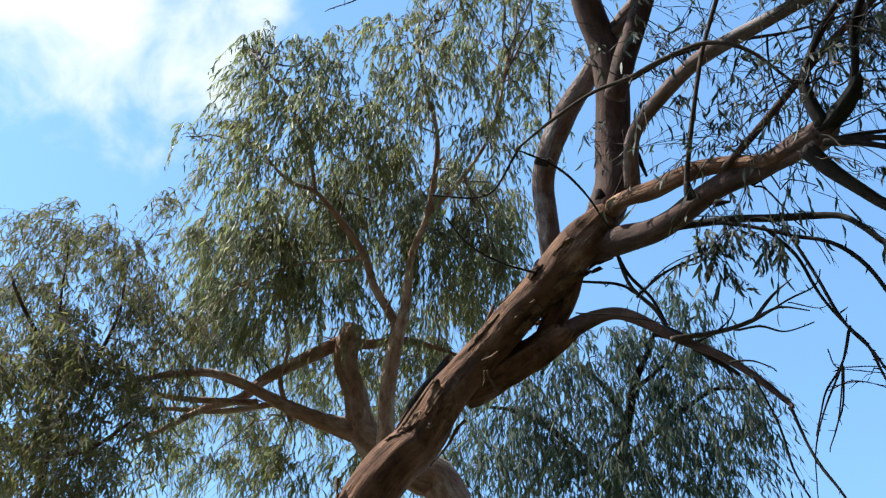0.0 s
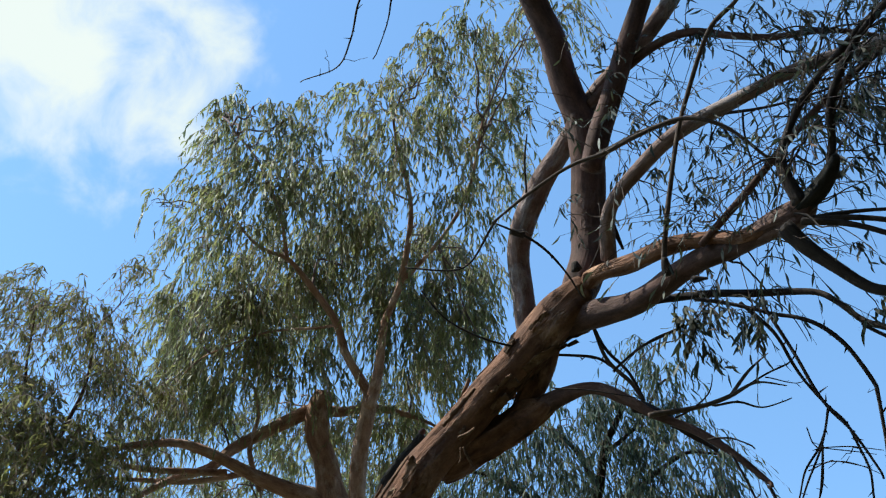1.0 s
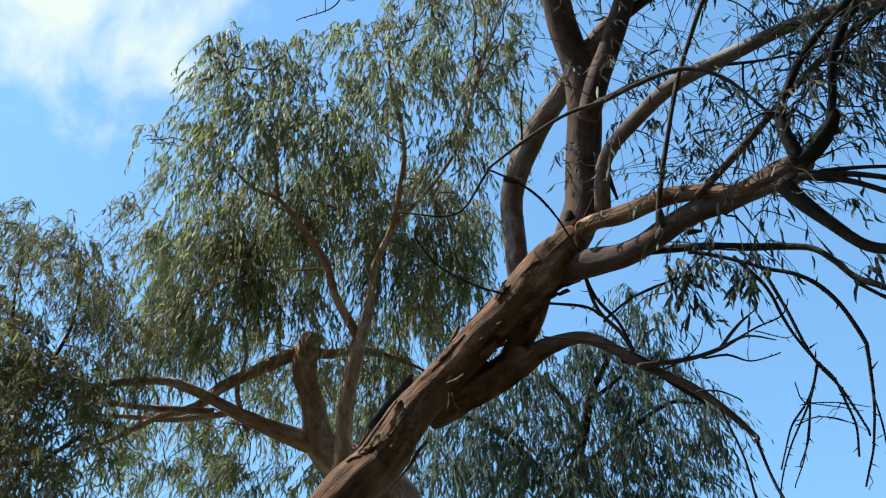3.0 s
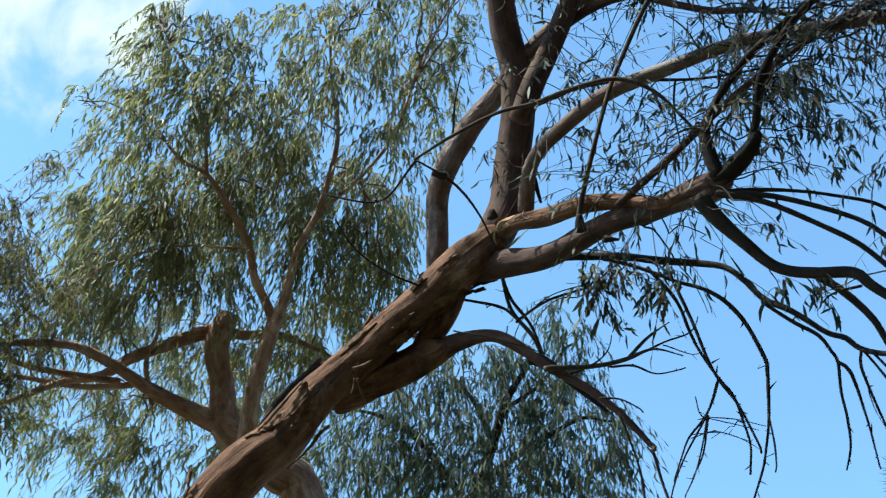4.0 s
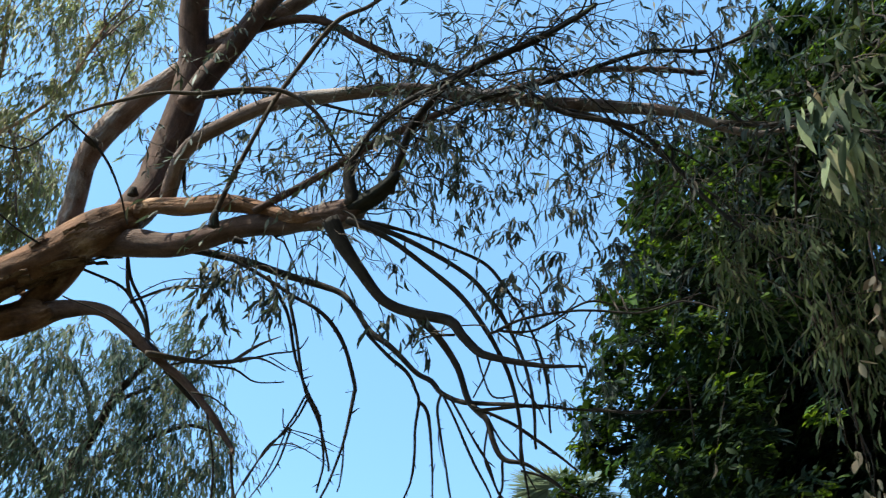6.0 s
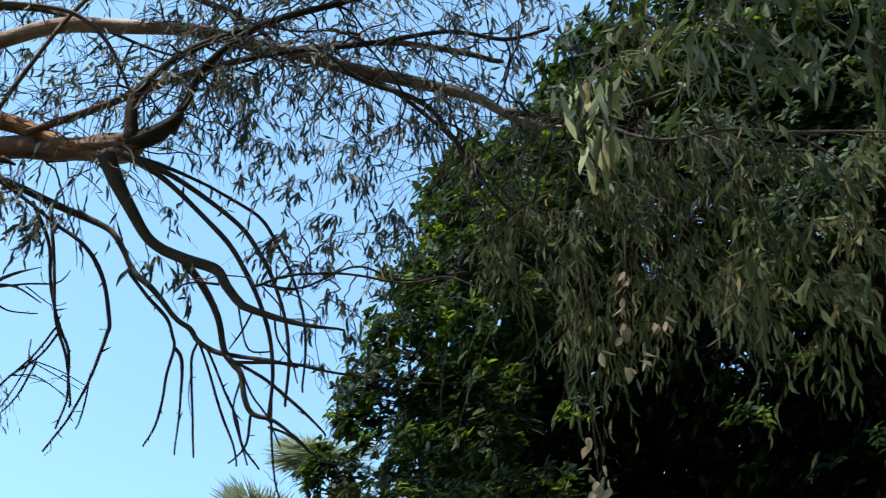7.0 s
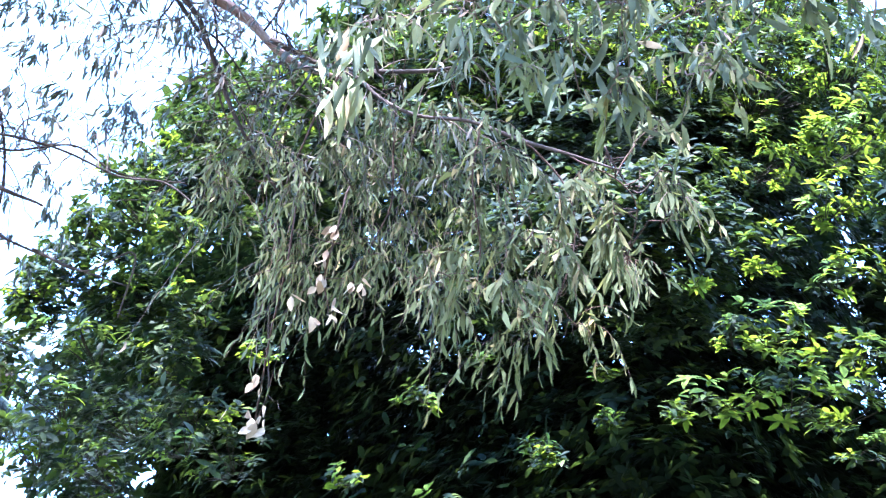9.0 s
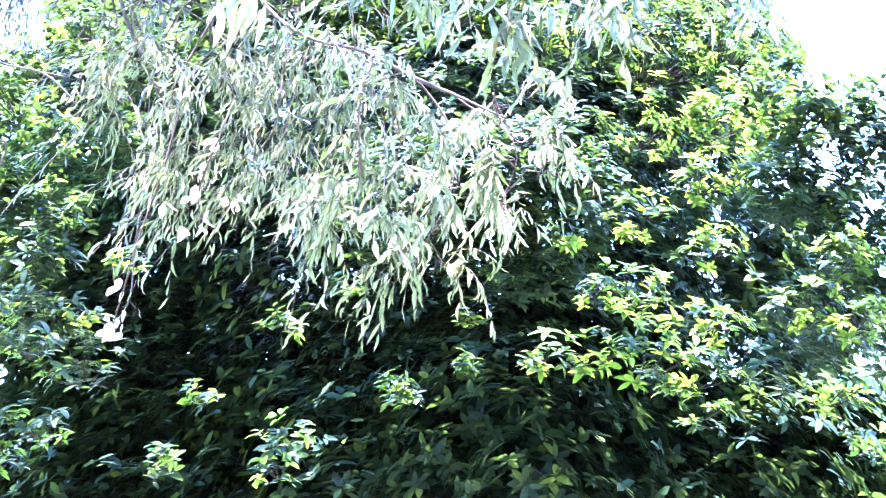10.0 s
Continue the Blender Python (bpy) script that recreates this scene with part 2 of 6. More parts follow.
def part(name, geo, mat, parent, label="", kind=""):
    """One mesh under a thing or a part; geo is in world metres."""
    root = parent
    while root.parent:
        root = root.parent
    ob = new(name, geo.mesh(name, mat, root.location))
    ob.parent = parent
    return tagged(ob, label, kind=kind)


def thing(name, at, label, category, group=""):
    ob = new(name)
    ob.location = at
    ob.empty_display_size = 0.3
    return tagged(ob, label, category, group)


def smooth_path(points, step):
    """A spline through the control points (x, y, z, radius), sampled about every step metres."""
    p = np.array(points, float)
    p = np.vstack([2 * p[0] - p[1], p, 2 * p[-1] - p[-2]])
    p[[0, -1], 3] = p[[1, -2], 3]
    out = []
    for a, b, c, d in zip(p[:-3], p[1:-2], p[2:-1], p[3:]):
        n = max(2, int(np.ceil(np.linalg.norm(c[:3] - b[:3]) / step)))
        for s in np.linspace(0, 1, n, endpoint=False):
            out.append(0.5 * (2 * b + (c - a) * s + (2 * a - 5 * b + 4 * c - d) * s**2 + (3 * b - a - 3 * c + d) * s**3))
    out.append(p[-2])
    out = np.array(out)
    out[:, 3] = np.maximum(out[:, 3], 0.0015)
    return out


LAST = {}


def tube(geo, points, sides=10, step=0.1, lump=0.08, wander=0.0, rough_end=False, ridge=0.0):
    """A limb: rings along a spline, uneven in girth, ridged lengthwise, closed at both ends."""
    path = smooth_path(points, step)
    n = len(path)
    if wander:
        for i in range(1, n - 1):
            q = Vector(path[i, :3]) * 2.3
            path[i, :3] += wander * np.array(noise.noise_vector(q))
    tang = np.gradient(path[:, :3], axis=0)
    tang /= np.linalg.norm(tang, axis=1)[:, None] + 1e-9
    side = np.cross(tang[0], (0.31, 0.2, 0.93))
    side /= np.linalg.norm(side)
    along, rings, grains = 0.0, [], []
    angles = np.arange(sides) * 2 * np.pi / sides
    phase = rng.uniform(0, 50)
    for i in range(n):
        side = side - tang[i] * (side @ tang[i])
        side /= np.linalg.norm(side)
        other = np.cross(tang[i], side)
        if i:
            along += np.linalg.norm(path[i, :3] - path[i - 1, :3])
        r = path[i, 3]
        ring, grain = [], []
        for c, s in zip(np.cos(angles), np.sin(angles)):
            wob = 1.0
            if lump:
                wob += lump * (noise.noise((c * 1.1 + phase, s * 1.1, along * 1.6)) + 0.6 * noise.noise((c * 2.6, s * 2.6 + phase, along * 5.0)))
            if ridge:
                wob += ridge * (0.5 - abs(noise.noise((c * 3.2 + phase, s * 3.2, along * 1.1))) - 0.7 * abs(noise.noise((c * 7 - phase, s * 7, along * 2.4))))
            ring.append(path[i, :3] + r * wob * (c * side + s * other))
            grain.append((c * r + phase, s * r, along * 0.5))
        rings.append(ring)
        grains.append(grain)
    LAST["rings"], LAST["path"] = np.array(rings), path
    v, g = np.array(rings).reshape(-1, 3), np.array(grains).reshape(-1, 3)
    i, j = np.meshgrid(np.arange(n - 1), np.arange(sides), indexing="ij")
    a, b = i * sides + j, i * sides + (j + 1) % sides
    tris = np.concatenate([np.stack([a, b, b + sides], -1).reshape(-1, 3), np.stack([a, b + sides, a + sides], -1).reshape(-1, 3)])
    ends = [path[0, :3] - tang[0] * path[0, 3] * 0.3, path[-1, :3] + tang[-1] * path[-1, 3] * (0.35 if rough_end else 0.8)]
    v, g = np.vstack([v, ends]), np.vstack([g, g[0], g[-1]])
    k, last = np.arange(sides), (n - 1) * sides
    caps = np.concatenate([np.stack([0 * k + n * sides, (k + 1) % sides, k], -1), np.stack([0 * k + n * sides + 1, last + k, last + (k + 1) % sides], -1)])
    geo.add(v, np.concatenate([tris, caps]), g)
    return path


def unit(a):
    return a / (np.linalg.norm(a, axis=-1, keepdims=True) + 1e-9)


def strands(geo, pts, r0, r1):
    """Thin three-sided twigs; pts has the shape (twigs, points, 3)."""
    n, k, _ = pts.shape
    tang = unit(np.gradient(pts, axis=1))
    side = unit(np.cross(tang, np.array([0.37, 0.61, 0.7])))
    other = np.cross(tang, side)
    r = (np.reshape(r0, (-1, 1)) * np.ones((n, 1)) * (1 - np.linspace(0, 1, k)) + r1 * np.linspace(0, 1, k))[..., None]
    ring = np.stack([pts + r * (np.cos(a) * side + np.sin(a) * other) for a in (0, 2.094, 4.189)], 2)
    i, j, s = np.meshgrid(np.arange(n), np.arange(k - 1), np.arange(3), indexing="ij")
    a, b = (i * k + j) * 3 + s, (i * k + j) * 3 + (s + 1) % 3
    geo.add(ring, np.concatenate([np.stack([a, b, b + 3], -1).reshape(-1, 3), np.stack([a, b + 3, a + 3], -1).reshape(-1, 3)]))


SLIM = [(0.12, 0.55), (0.42, 1.0), (0.75, 0.62)]
OVAL = [(0.2, 0.62), (0.5, 1.0), (0.8, 0.72)]


def blades(geo, base, along, face, length, width, profile=SLIM, sickle=0.0, droop=0.0, fold=0.0):
    """Leaf blades: base points, directions, face normals, sizes. With fold, the blade is creased along its midrib."""
    n = len(base)
    along = unit(along)
    across = unit(np.cross(along, face))
    face = np.cross(across, along)
    L, W = np.reshape(length, (-1, 1)) * np.ones((n, 1)), np.reshape(width, (-1, 1)) * np.ones((n, 1))
    bend, hang = np.reshape(sickle, (-1, 1)) * np.ones((n, 1)), np.reshape(droop, (-1, 1)) * np.ones((n, 1))

    def mid(s):
        return base + along * L * s + across * L * bend * s * (1 - s) * 2 + face * L * hang * s * s

    cols = [mid(0.0)]
    for s, w in profile:
        c = mid(s)
        e = across * W * w / 2
        if fold:
            lift = face * W * w * fold / 2
            cols += [c - e + lift, c, c + e + lift]
        else:
            cols += [c - e, c + e]
    cols.append(mid(1.0))
    v = np.stack(cols, 1)
    m = v.shape[1]
    if fold:
        t = [(0, 2, 1), (0, 3, 2)]
        for q in range(len(profile) - 1):
            o = 1 + 3 * q
            t += [(o, o + 1, o + 4), (o, o + 4, o + 3), (o + 1, o + 2, o + 5), (o + 1, o + 5, o + 4)]
        t += [(m - 4, m - 3, m - 1), (m - 3, m - 2, m - 1)]
    else:
        t = [(0, 2, 1)]
        for q in range(len(profile) - 1):
            o = 1 + 2 * q
            t += [(o, o + 1, o + 3), (o, o + 3, o + 2)]
        t += [(m - 3, m - 2, m - 1)]
    geo.add(v, (np.arange(n)[:, None, None] * m + np.array(t)[None]).reshape(-1, 3))


def in_ball(n, shell=0.4):
    d = unit(rng.normal(size=(n, 3)))
    return d * (shell + (1 - shell) * rng.uniform(size=(n, 1)) ** 0.5)


DOWN = np.array([0, 0, -1.0])


def weeping_sprays(leaf_geo, twig_geo, starts, out, reach, leaf_len, per=11, slim=0.15, twig_r=0.0025, hang=0.9, stray=0.35):
    """Drooping twigs that start at given points, with gum leaves that hang along them."""
    n, k = len(starts), 5
    reach = np.reshape(reach, (-1, 1)) * np.ones((n, 1))
    s = np.linspace(0, 1, k)[None, :, None]
    kink = rng.normal(size=(n, 1, 3)) * 0.12
    pts = starts[:, None] + reach[:, None] * (out[:, None] * s + DOWN * hang * s**2 + kink * s * (1 - s))
    strands(twig_geo, pts, twig_r, twig_r * 0.4)
    u = np.clip((np.arange(per)[None] + rng.uniform(size=(n, per))) / per, 0.08, 1.0)[..., None]
    base = (starts[:, None] + reach[:, None] * (out[:, None] * u + DOWN * hang * u**2 + kink * u * (1 - u))).reshape(-1, 3)
    m = len(base)
    along = unit(DOWN + stray * rng.normal(size=(m, 3)) + 0.25 * np.repeat(out, per, 0))
    size = leaf_len * rng.uniform(0.65, 1.2, m)
    blades(leaf_geo, base, along, rng.normal(size=(m, 3)), size, size * slim * rng.uniform(0.8, 1.25, m), sickle=rng.normal(0, 0.2, m), droop=rng.normal(0, 0.12, m))


def branchlet(geo, a, b, r0, r1, sag=0.1, k=7):
    """A thin crooked branch from a to b."""
    a, b = np.array(a, float), np.array(b, float)
    far = np.linalg.norm(b - a)
    s = np.linspace(0, 1, k)
    pts = a + (b - a) * s[:, None] + np.array([0, 0, 1.0]) * (far * sag * 4 * s * (1 - s))[:, None]
    pts[1:-1] += rng.normal(size=(k - 2, 3)) * far * 0.035
    tube(geo, [(*p, r0 + (r1 - r0) * q) for p, q in zip(pts, s)], 5, max(0.08, far / 14), 0.0)


def clump_crown(leaf_geo, twig_geo, clumps, skeleton, density, leaf_len, reach=0.5, per=11, slim=0.15, hang=0.9, stray=0.35, shell=0.25, stalk=0.012, spread=0.65):
    """A weeping crown: each clump (x, y, z, breadth, height) hangs on its own branchlets from the nearest limb."""
    bones = np.array(skeleton)[:, :3]
    for x, y, z, rx, rz in clumps:
        c = np.array([x, y, z])
        near = bones[np.argmin(np.linalg.norm(bones - c - np.array([0, 0, 0.4 * rz]), axis=1) * rng.uniform(1.0, 1.5, len(bones)))]
        branchlet(twig_geo, near, c + (0, 0, 0.25 * rz), stalk, stalk * 0.4)
        for _ in range(4):
            tip = c + in_ball(1, 0.5)[0] * (rx, rx, rz) * 0.75
            branchlet(twig_geo, near + (c - near) * rng.uniform(0.55, 0.95), tip, stalk * 0.5, stalk * 0.2, 0.12, 6)
        n = max(3, int(density * math.pi * rx * rz))
        bunch = in_ball(max(2, n // 5), shell)
        off = (bunch[rng.integers(0, len(bunch), n)] + rng.normal(size=(n, 3)) * 0.13) * (rx, rx, rz) * 0.8
        starts = c + off + (0, 0, 0.3 * reach)
        out = (unit(off) * (1, 1, 0.3) + rng.normal(size=(n, 3)) * 0.5 + (0, 0, 0.35)) * spread
        weeping_sprays(leaf_geo, twig_geo, starts, out, reach * rng.uniform(0.5, 1.2, n), leaf_len, per, slim, hang=hang, stray=stray)


def limb(tree, name, points, mat, sides=9, step=0.08, lump=0.10, wander=0.02, label="", parent=None, bones=None, rough_end=False, ridge=0.0):
    geo = Geo()
    path = tube(geo, points, sides, step, lump, wander, rough_end, ridge)
    if bones is not None:
        bones.extend(path.tolist())
    return part(name, geo, mat, parent or tree, label)


# ---- ground ----
def build_ground():
    g = Geo()
    edge = np.concatenate([-np.geomspace(900, 2, 24), [0], np.geomspace(2, 900, 24)])
    x, y = np.meshgrid(edge, edge, indexing="ij")
    z = np.array([[0.12 * noise.noise((a * 0.15, b * 0.15, 0)) + 0.03 * noise.noise((a * 0.7, b * 0.7, 3)) for a, b in zip(r, q)] for r, q in zip(x, y)])
    n = len(edge)
    i, j = np.meshgrid(np.arange(n - 1), np.arange(n - 1), indexing="ij")
    a = i * n + j
    g.add(np.stack([x, y, z - 0.08], -1), np.concatenate([np.stack([a, a + n, a + n + 1], -1).reshape(-1, 3), np.stack([a, a + n + 1, a + 1], -1).reshape(-1, 3)]))
    return tagged(new("ground", g.mesh("ground", ground_material())), "dry grassy park ground under the trees", "ground", kind="structure")


build_ground()


def build_shade_belt():
    """Dense unseen tree belt, added to block sky light; closes the side never faced."""
    g, n, rows = Geo(), 90, 22
    v = []
    for i in range(n):
        turn = radians(100 + 146 * i / (n - 1))
        top = 14.5 + 2.2 * noise.noise((i * 0.11, 0, 5)) + 0.7 * noise.noise((i * 0.5, 2, 5))
        for j in range(rows):
            s = j / (rows - 1)
            r = 9.0 + 1.3 * noise.noise((i * 0.22, j * 0.5, 1)) + 0.5 * noise.noise((i * 0.7, j * 1.1, 9)) + 1.2 * s * s
            v.append((-math.sin(turn) * r, math.cos(turn) * r, top * s - 0.1))
    v = np.array(v)
    i, j = np.meshgrid(np.arange(n - 1), np.arange(rows - 1), indexing="ij")
    a = (i * rows + j).ravel()
    g.add(v, np.concatenate([np.stack([a, a + rows, a + rows + 1], -1), np.stack([a, a + rows + 1, a + 1], -1)]))
    leaf_at = v[rng.integers(0, len(v), 14000)] + rng.normal(size=(14000, 3)) * (0.35, 0.35, 0.35)
    blades(g, leaf_at, rng.normal(size=(14000, 3)) + (0, 0, -0.4), rng.normal(size=(14000, 3)), 0.32, 0.11, OVAL)
    return tagged(new("backdrop", g.mesh("backdrop", LEAF_BROAD_SHADED)), "dense dark green tree belt, unseen, added to block sky light", "trees", kind="structure")


build_shade_belt()

# ---- leaning gum tree ----
gum = thing("eucalyptus_tree", (-2.9, 8.6, 0.0), "tall leaning gum tree with flaking brown bark and sparse drooping leaves", "tree")
gum_bones, right_bones = [], []
bare_bones, arch_bones = [], []
trunk = limb(gum, "trunk", [(-2.90, 8.60, -0.20, 0.360), (-2.55, 8.35, 0.90, 0.310), (-1.90, 7.90, 2.30, 0.270), (-1.00, 7.20, 3.90, 0.245), (-0.04, 6.29, 5.17, 0.158), (0.22, 6.17, 5.49, 0.140), (0.43, 6.02, 5.80, 0.121), (0.61, 5.91, 6.02, 0.116), (0.76, 5.80, 6.19, 0.115), (0.95, 5.66, 6.39, 0.119), (1.17, 5.51, 6.61, 0.134), (1.33, 5.43, 6.76, 0.120)], BARK_TRUNK, 48, 0.035, 0.14, 0.02, "leaning trunk with flaking red-brown bark", bones=gum_bones, ridge=0.10)
trunk_rings, trunk_path = LAST["rings"], LAST["path"]
limb(gum, "branch", [(0.48, 6.10, 5.75, 0.054), (0.58, 6.07, 5.82, 0.080), (0.70, 6.03, 5.91, 0.086), (0.84, 5.97, 6.00, 0.091), (0.95, 5.91, 6.06, 0.095), (1.04, 5.83, 6.08, 0.078), (1.11, 5.75, 6.10, 0.054)], BARK_TRUNK, 40, 0.02, 0.5, 0.025, "rough thick branch beside the trunk", parent=trunk, ridge=0.55)
limb(gum, "branch", [(0.95, 5.92, 6.05, 0.050), (0.99, 5.85, 6.17, 0.066), (1.05, 5.77, 6.29, 0.070), (1.10, 5.69, 6.41, 0.064), (1.16, 5.61, 6.51, 0.045)], BARK_TRUNK, 32, 0.025, 0.3, 0.02, "short branch grown back into the trunk", parent=trunk, ridge=0.35)
limb(gum, "branch", [(1.27, 5.52, 6.66, 0.090), (1.34, 5.45, 6.84, 0.128), (1.38, 5.39, 7.05, 0.128), (1.38, 5.32, 7.26, 0.116), (1.37, 5.19, 7.51, 0.114), (1.34, 5.05, 7.75, 0.115), (1.28, 4.94, 7.96, 0.104), (1.14, 4.74, 8.25, 0.098), (0.94, 4.51, 8.54, 0.095), (0.80, 4.29, 8.80, 0.092), (0.66, 3.96, 9.11, 0.081), (0.57, 3.49, 9.44, 0.061)], BARK_LIMB, 18, 0.06, 0.10, 0.03, "upright grey-brown limb", bones=gum_bones)
limb(gum, "branch", [(1.33, 4.94, 7.39, 0.073), (1.38, 4.82, 7.60, 0.074), (1.44, 4.70, 7.80, 0.071), (1.50, 4.50, 8.04, 0.068), (1.59, 4.30, 8.28, 0.065), (1.67, 4.02, 8.54, 0.058), (1.71, 3.62, 8.85, 0.047)], BARK_LIMB, 14, 0.06, 0.10, 0.02, bones=gum_bones)
limb(gum, "branch", [(1.12, 5.94, 6.79, 0.095), (1.06, 5.91, 6.91, 0.080), (0.99, 5.75, 7.17, 0.075), (0.97, 5.60, 7.39, 0.077), (1.08, 5.37, 7.64, 0.077), (1.23, 5.16, 7.86, 0.070), (1.39, 4.89, 8.09, 0.061), (1.56, 4.71, 8.25, 0.057), (1.73, 4.52, 8.39, 0.057), (1.86, 4.32, 8.55, 0.056), (1.97, 4.06, 8.72, 0.048), (2.02, 3.66, 8.98, 0.036)], BARK_RED, 14, 0.06, 0.12, 0.02, bones=gum_bones)
limb(gum, "branch", [(1.45, 5.18, 6.83, 0.053), (1.40, 4.91, 6.98, 0.046), (1.53, 4.64, 7.08, 0.046), (1.74, 4.37, 7.16, 0.047), (2.05, 4.10, 7.19, 0.042), (2.36, 3.84, 7.20, 0.039), (2.65, 3.64, 7.15, 0.040), (2.93, 3.44, 7.09, 0.038), (3.22, 3.21, 7.03, 0.041), (3.48, 3.00, 6.96, 0.035), (3.66, 2.85, 6.88, 0.032), (3.83, 2.75, 6.79, 0.026), (3.97, 2.62, 6.72, 0.017), (4.10, 2.44, 6.69, 0.011)], BARK_RED, 14, 0.06, 0.10, 0.015, "long arching grey-brown limb", bones=arch_bones)
fork = limb(gum, "branch", [(1.15, 5.62, 6.60, 0.091), (1.40, 5.39, 6.56, 0.087), (1.53, 5.21, 6.50, 0.079), (1.70, 4.97, 6.47, 0.073), (1.89, 4.72, 6.44, 0.068), (2.07, 4.47, 6.39, 0.065), (2.15, 4.27, 6.32, 0.064), (2.20, 4.11, 6.27, 0.050)], BARK_LIMB, 20, 0.035, 0.2, 0.025, "knotty limb ending in a blunt elbow", bones=right_bones, rough_end=True)
limb(gum, "elbow", [(2.07, 4.47, 6.38, 0.050), (2.12, 4.36, 6.34, 0.064), (2.17, 4.24, 6.29, 0.072), (2.21, 4.15, 6.27, 0.066), (2.24, 4.07, 6.27, 0.046), (2.26, 4.02, 6.27, 0.020)], BARK_LIMB, 20, 0.02, 0.4, 0.02, "knobby elbow of the limb", parent=fork, rough_end=True, ridge=0.25)
limb(gum, "stub", [(2.20, 4.15, 6.27, 0.040), (2.25, 4.04, 6.27, 0.048), (2.29, 3.95, 6.29, 0.045), (2.31, 3.88, 6.31, 0.039), (2.32, 3.83, 6.34, 0.030), (2.325, 3.81, 6.37, 0.016)], BARK_HEDGE, 16, 0.02, 0.4, 0.015, "black blunt broken end of the limb", parent=fork, rough_end=True, ridge=0.3)
limb(gum, "branch", [(1.35, 5.34, 6.77, 0.065), (1.42, 5.16, 6.73, 0.053), (1.54, 4.98, 6.66, 0.059), (1.69, 4.80, 6.59, 0.056), (1.90, 4.61, 6.49, 0.045), (2.01, 4.46, 6.38, 0.039), (2.16, 4.27, 6.29, 0.032)], BARK_TRUNK, 16, 0.035, 0.22, 0.02, bones=right_bones)
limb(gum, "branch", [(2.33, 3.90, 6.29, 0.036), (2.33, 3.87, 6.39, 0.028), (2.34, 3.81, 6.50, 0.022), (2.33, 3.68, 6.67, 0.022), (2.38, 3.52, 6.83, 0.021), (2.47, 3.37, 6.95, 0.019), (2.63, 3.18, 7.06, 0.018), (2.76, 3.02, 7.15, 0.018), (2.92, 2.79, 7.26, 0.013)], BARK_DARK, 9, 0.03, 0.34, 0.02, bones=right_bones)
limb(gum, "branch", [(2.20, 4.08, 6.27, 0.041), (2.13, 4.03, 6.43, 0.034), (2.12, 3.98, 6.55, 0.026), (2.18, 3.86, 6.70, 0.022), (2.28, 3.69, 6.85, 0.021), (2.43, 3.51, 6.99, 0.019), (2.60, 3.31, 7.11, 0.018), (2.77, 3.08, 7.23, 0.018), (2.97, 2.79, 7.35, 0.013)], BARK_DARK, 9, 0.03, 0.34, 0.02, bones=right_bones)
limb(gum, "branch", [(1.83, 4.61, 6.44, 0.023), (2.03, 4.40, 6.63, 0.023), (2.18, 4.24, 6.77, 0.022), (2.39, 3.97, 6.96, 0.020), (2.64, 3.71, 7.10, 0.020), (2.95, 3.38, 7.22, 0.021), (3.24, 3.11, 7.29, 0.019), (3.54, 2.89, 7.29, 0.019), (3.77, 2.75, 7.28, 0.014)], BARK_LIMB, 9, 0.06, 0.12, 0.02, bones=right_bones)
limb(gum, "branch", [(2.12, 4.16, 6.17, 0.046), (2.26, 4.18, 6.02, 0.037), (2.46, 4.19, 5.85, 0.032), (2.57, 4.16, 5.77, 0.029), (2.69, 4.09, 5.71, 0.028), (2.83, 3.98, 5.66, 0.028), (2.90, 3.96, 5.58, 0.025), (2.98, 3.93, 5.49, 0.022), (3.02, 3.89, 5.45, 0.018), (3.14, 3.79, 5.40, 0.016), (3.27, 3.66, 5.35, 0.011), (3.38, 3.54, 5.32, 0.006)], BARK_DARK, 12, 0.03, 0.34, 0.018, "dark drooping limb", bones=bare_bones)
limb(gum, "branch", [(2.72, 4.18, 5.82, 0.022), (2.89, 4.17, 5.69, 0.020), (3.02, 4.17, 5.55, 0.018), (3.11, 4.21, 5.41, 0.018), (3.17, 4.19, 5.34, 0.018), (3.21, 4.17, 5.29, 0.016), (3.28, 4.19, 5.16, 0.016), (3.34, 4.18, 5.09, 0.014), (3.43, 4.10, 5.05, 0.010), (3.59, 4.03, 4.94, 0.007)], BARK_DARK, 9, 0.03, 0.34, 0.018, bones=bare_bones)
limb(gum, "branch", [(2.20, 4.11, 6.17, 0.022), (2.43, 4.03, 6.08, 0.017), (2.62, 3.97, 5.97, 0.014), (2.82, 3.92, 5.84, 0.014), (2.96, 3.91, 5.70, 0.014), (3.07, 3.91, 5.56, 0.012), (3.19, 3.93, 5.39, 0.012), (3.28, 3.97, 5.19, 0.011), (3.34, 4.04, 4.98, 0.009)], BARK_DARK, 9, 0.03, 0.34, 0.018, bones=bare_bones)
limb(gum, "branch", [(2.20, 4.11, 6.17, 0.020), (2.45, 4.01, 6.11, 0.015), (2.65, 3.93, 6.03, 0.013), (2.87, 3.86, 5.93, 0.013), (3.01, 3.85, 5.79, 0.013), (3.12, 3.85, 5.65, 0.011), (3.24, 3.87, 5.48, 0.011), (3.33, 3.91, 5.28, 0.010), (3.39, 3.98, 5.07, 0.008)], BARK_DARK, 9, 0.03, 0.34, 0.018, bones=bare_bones)
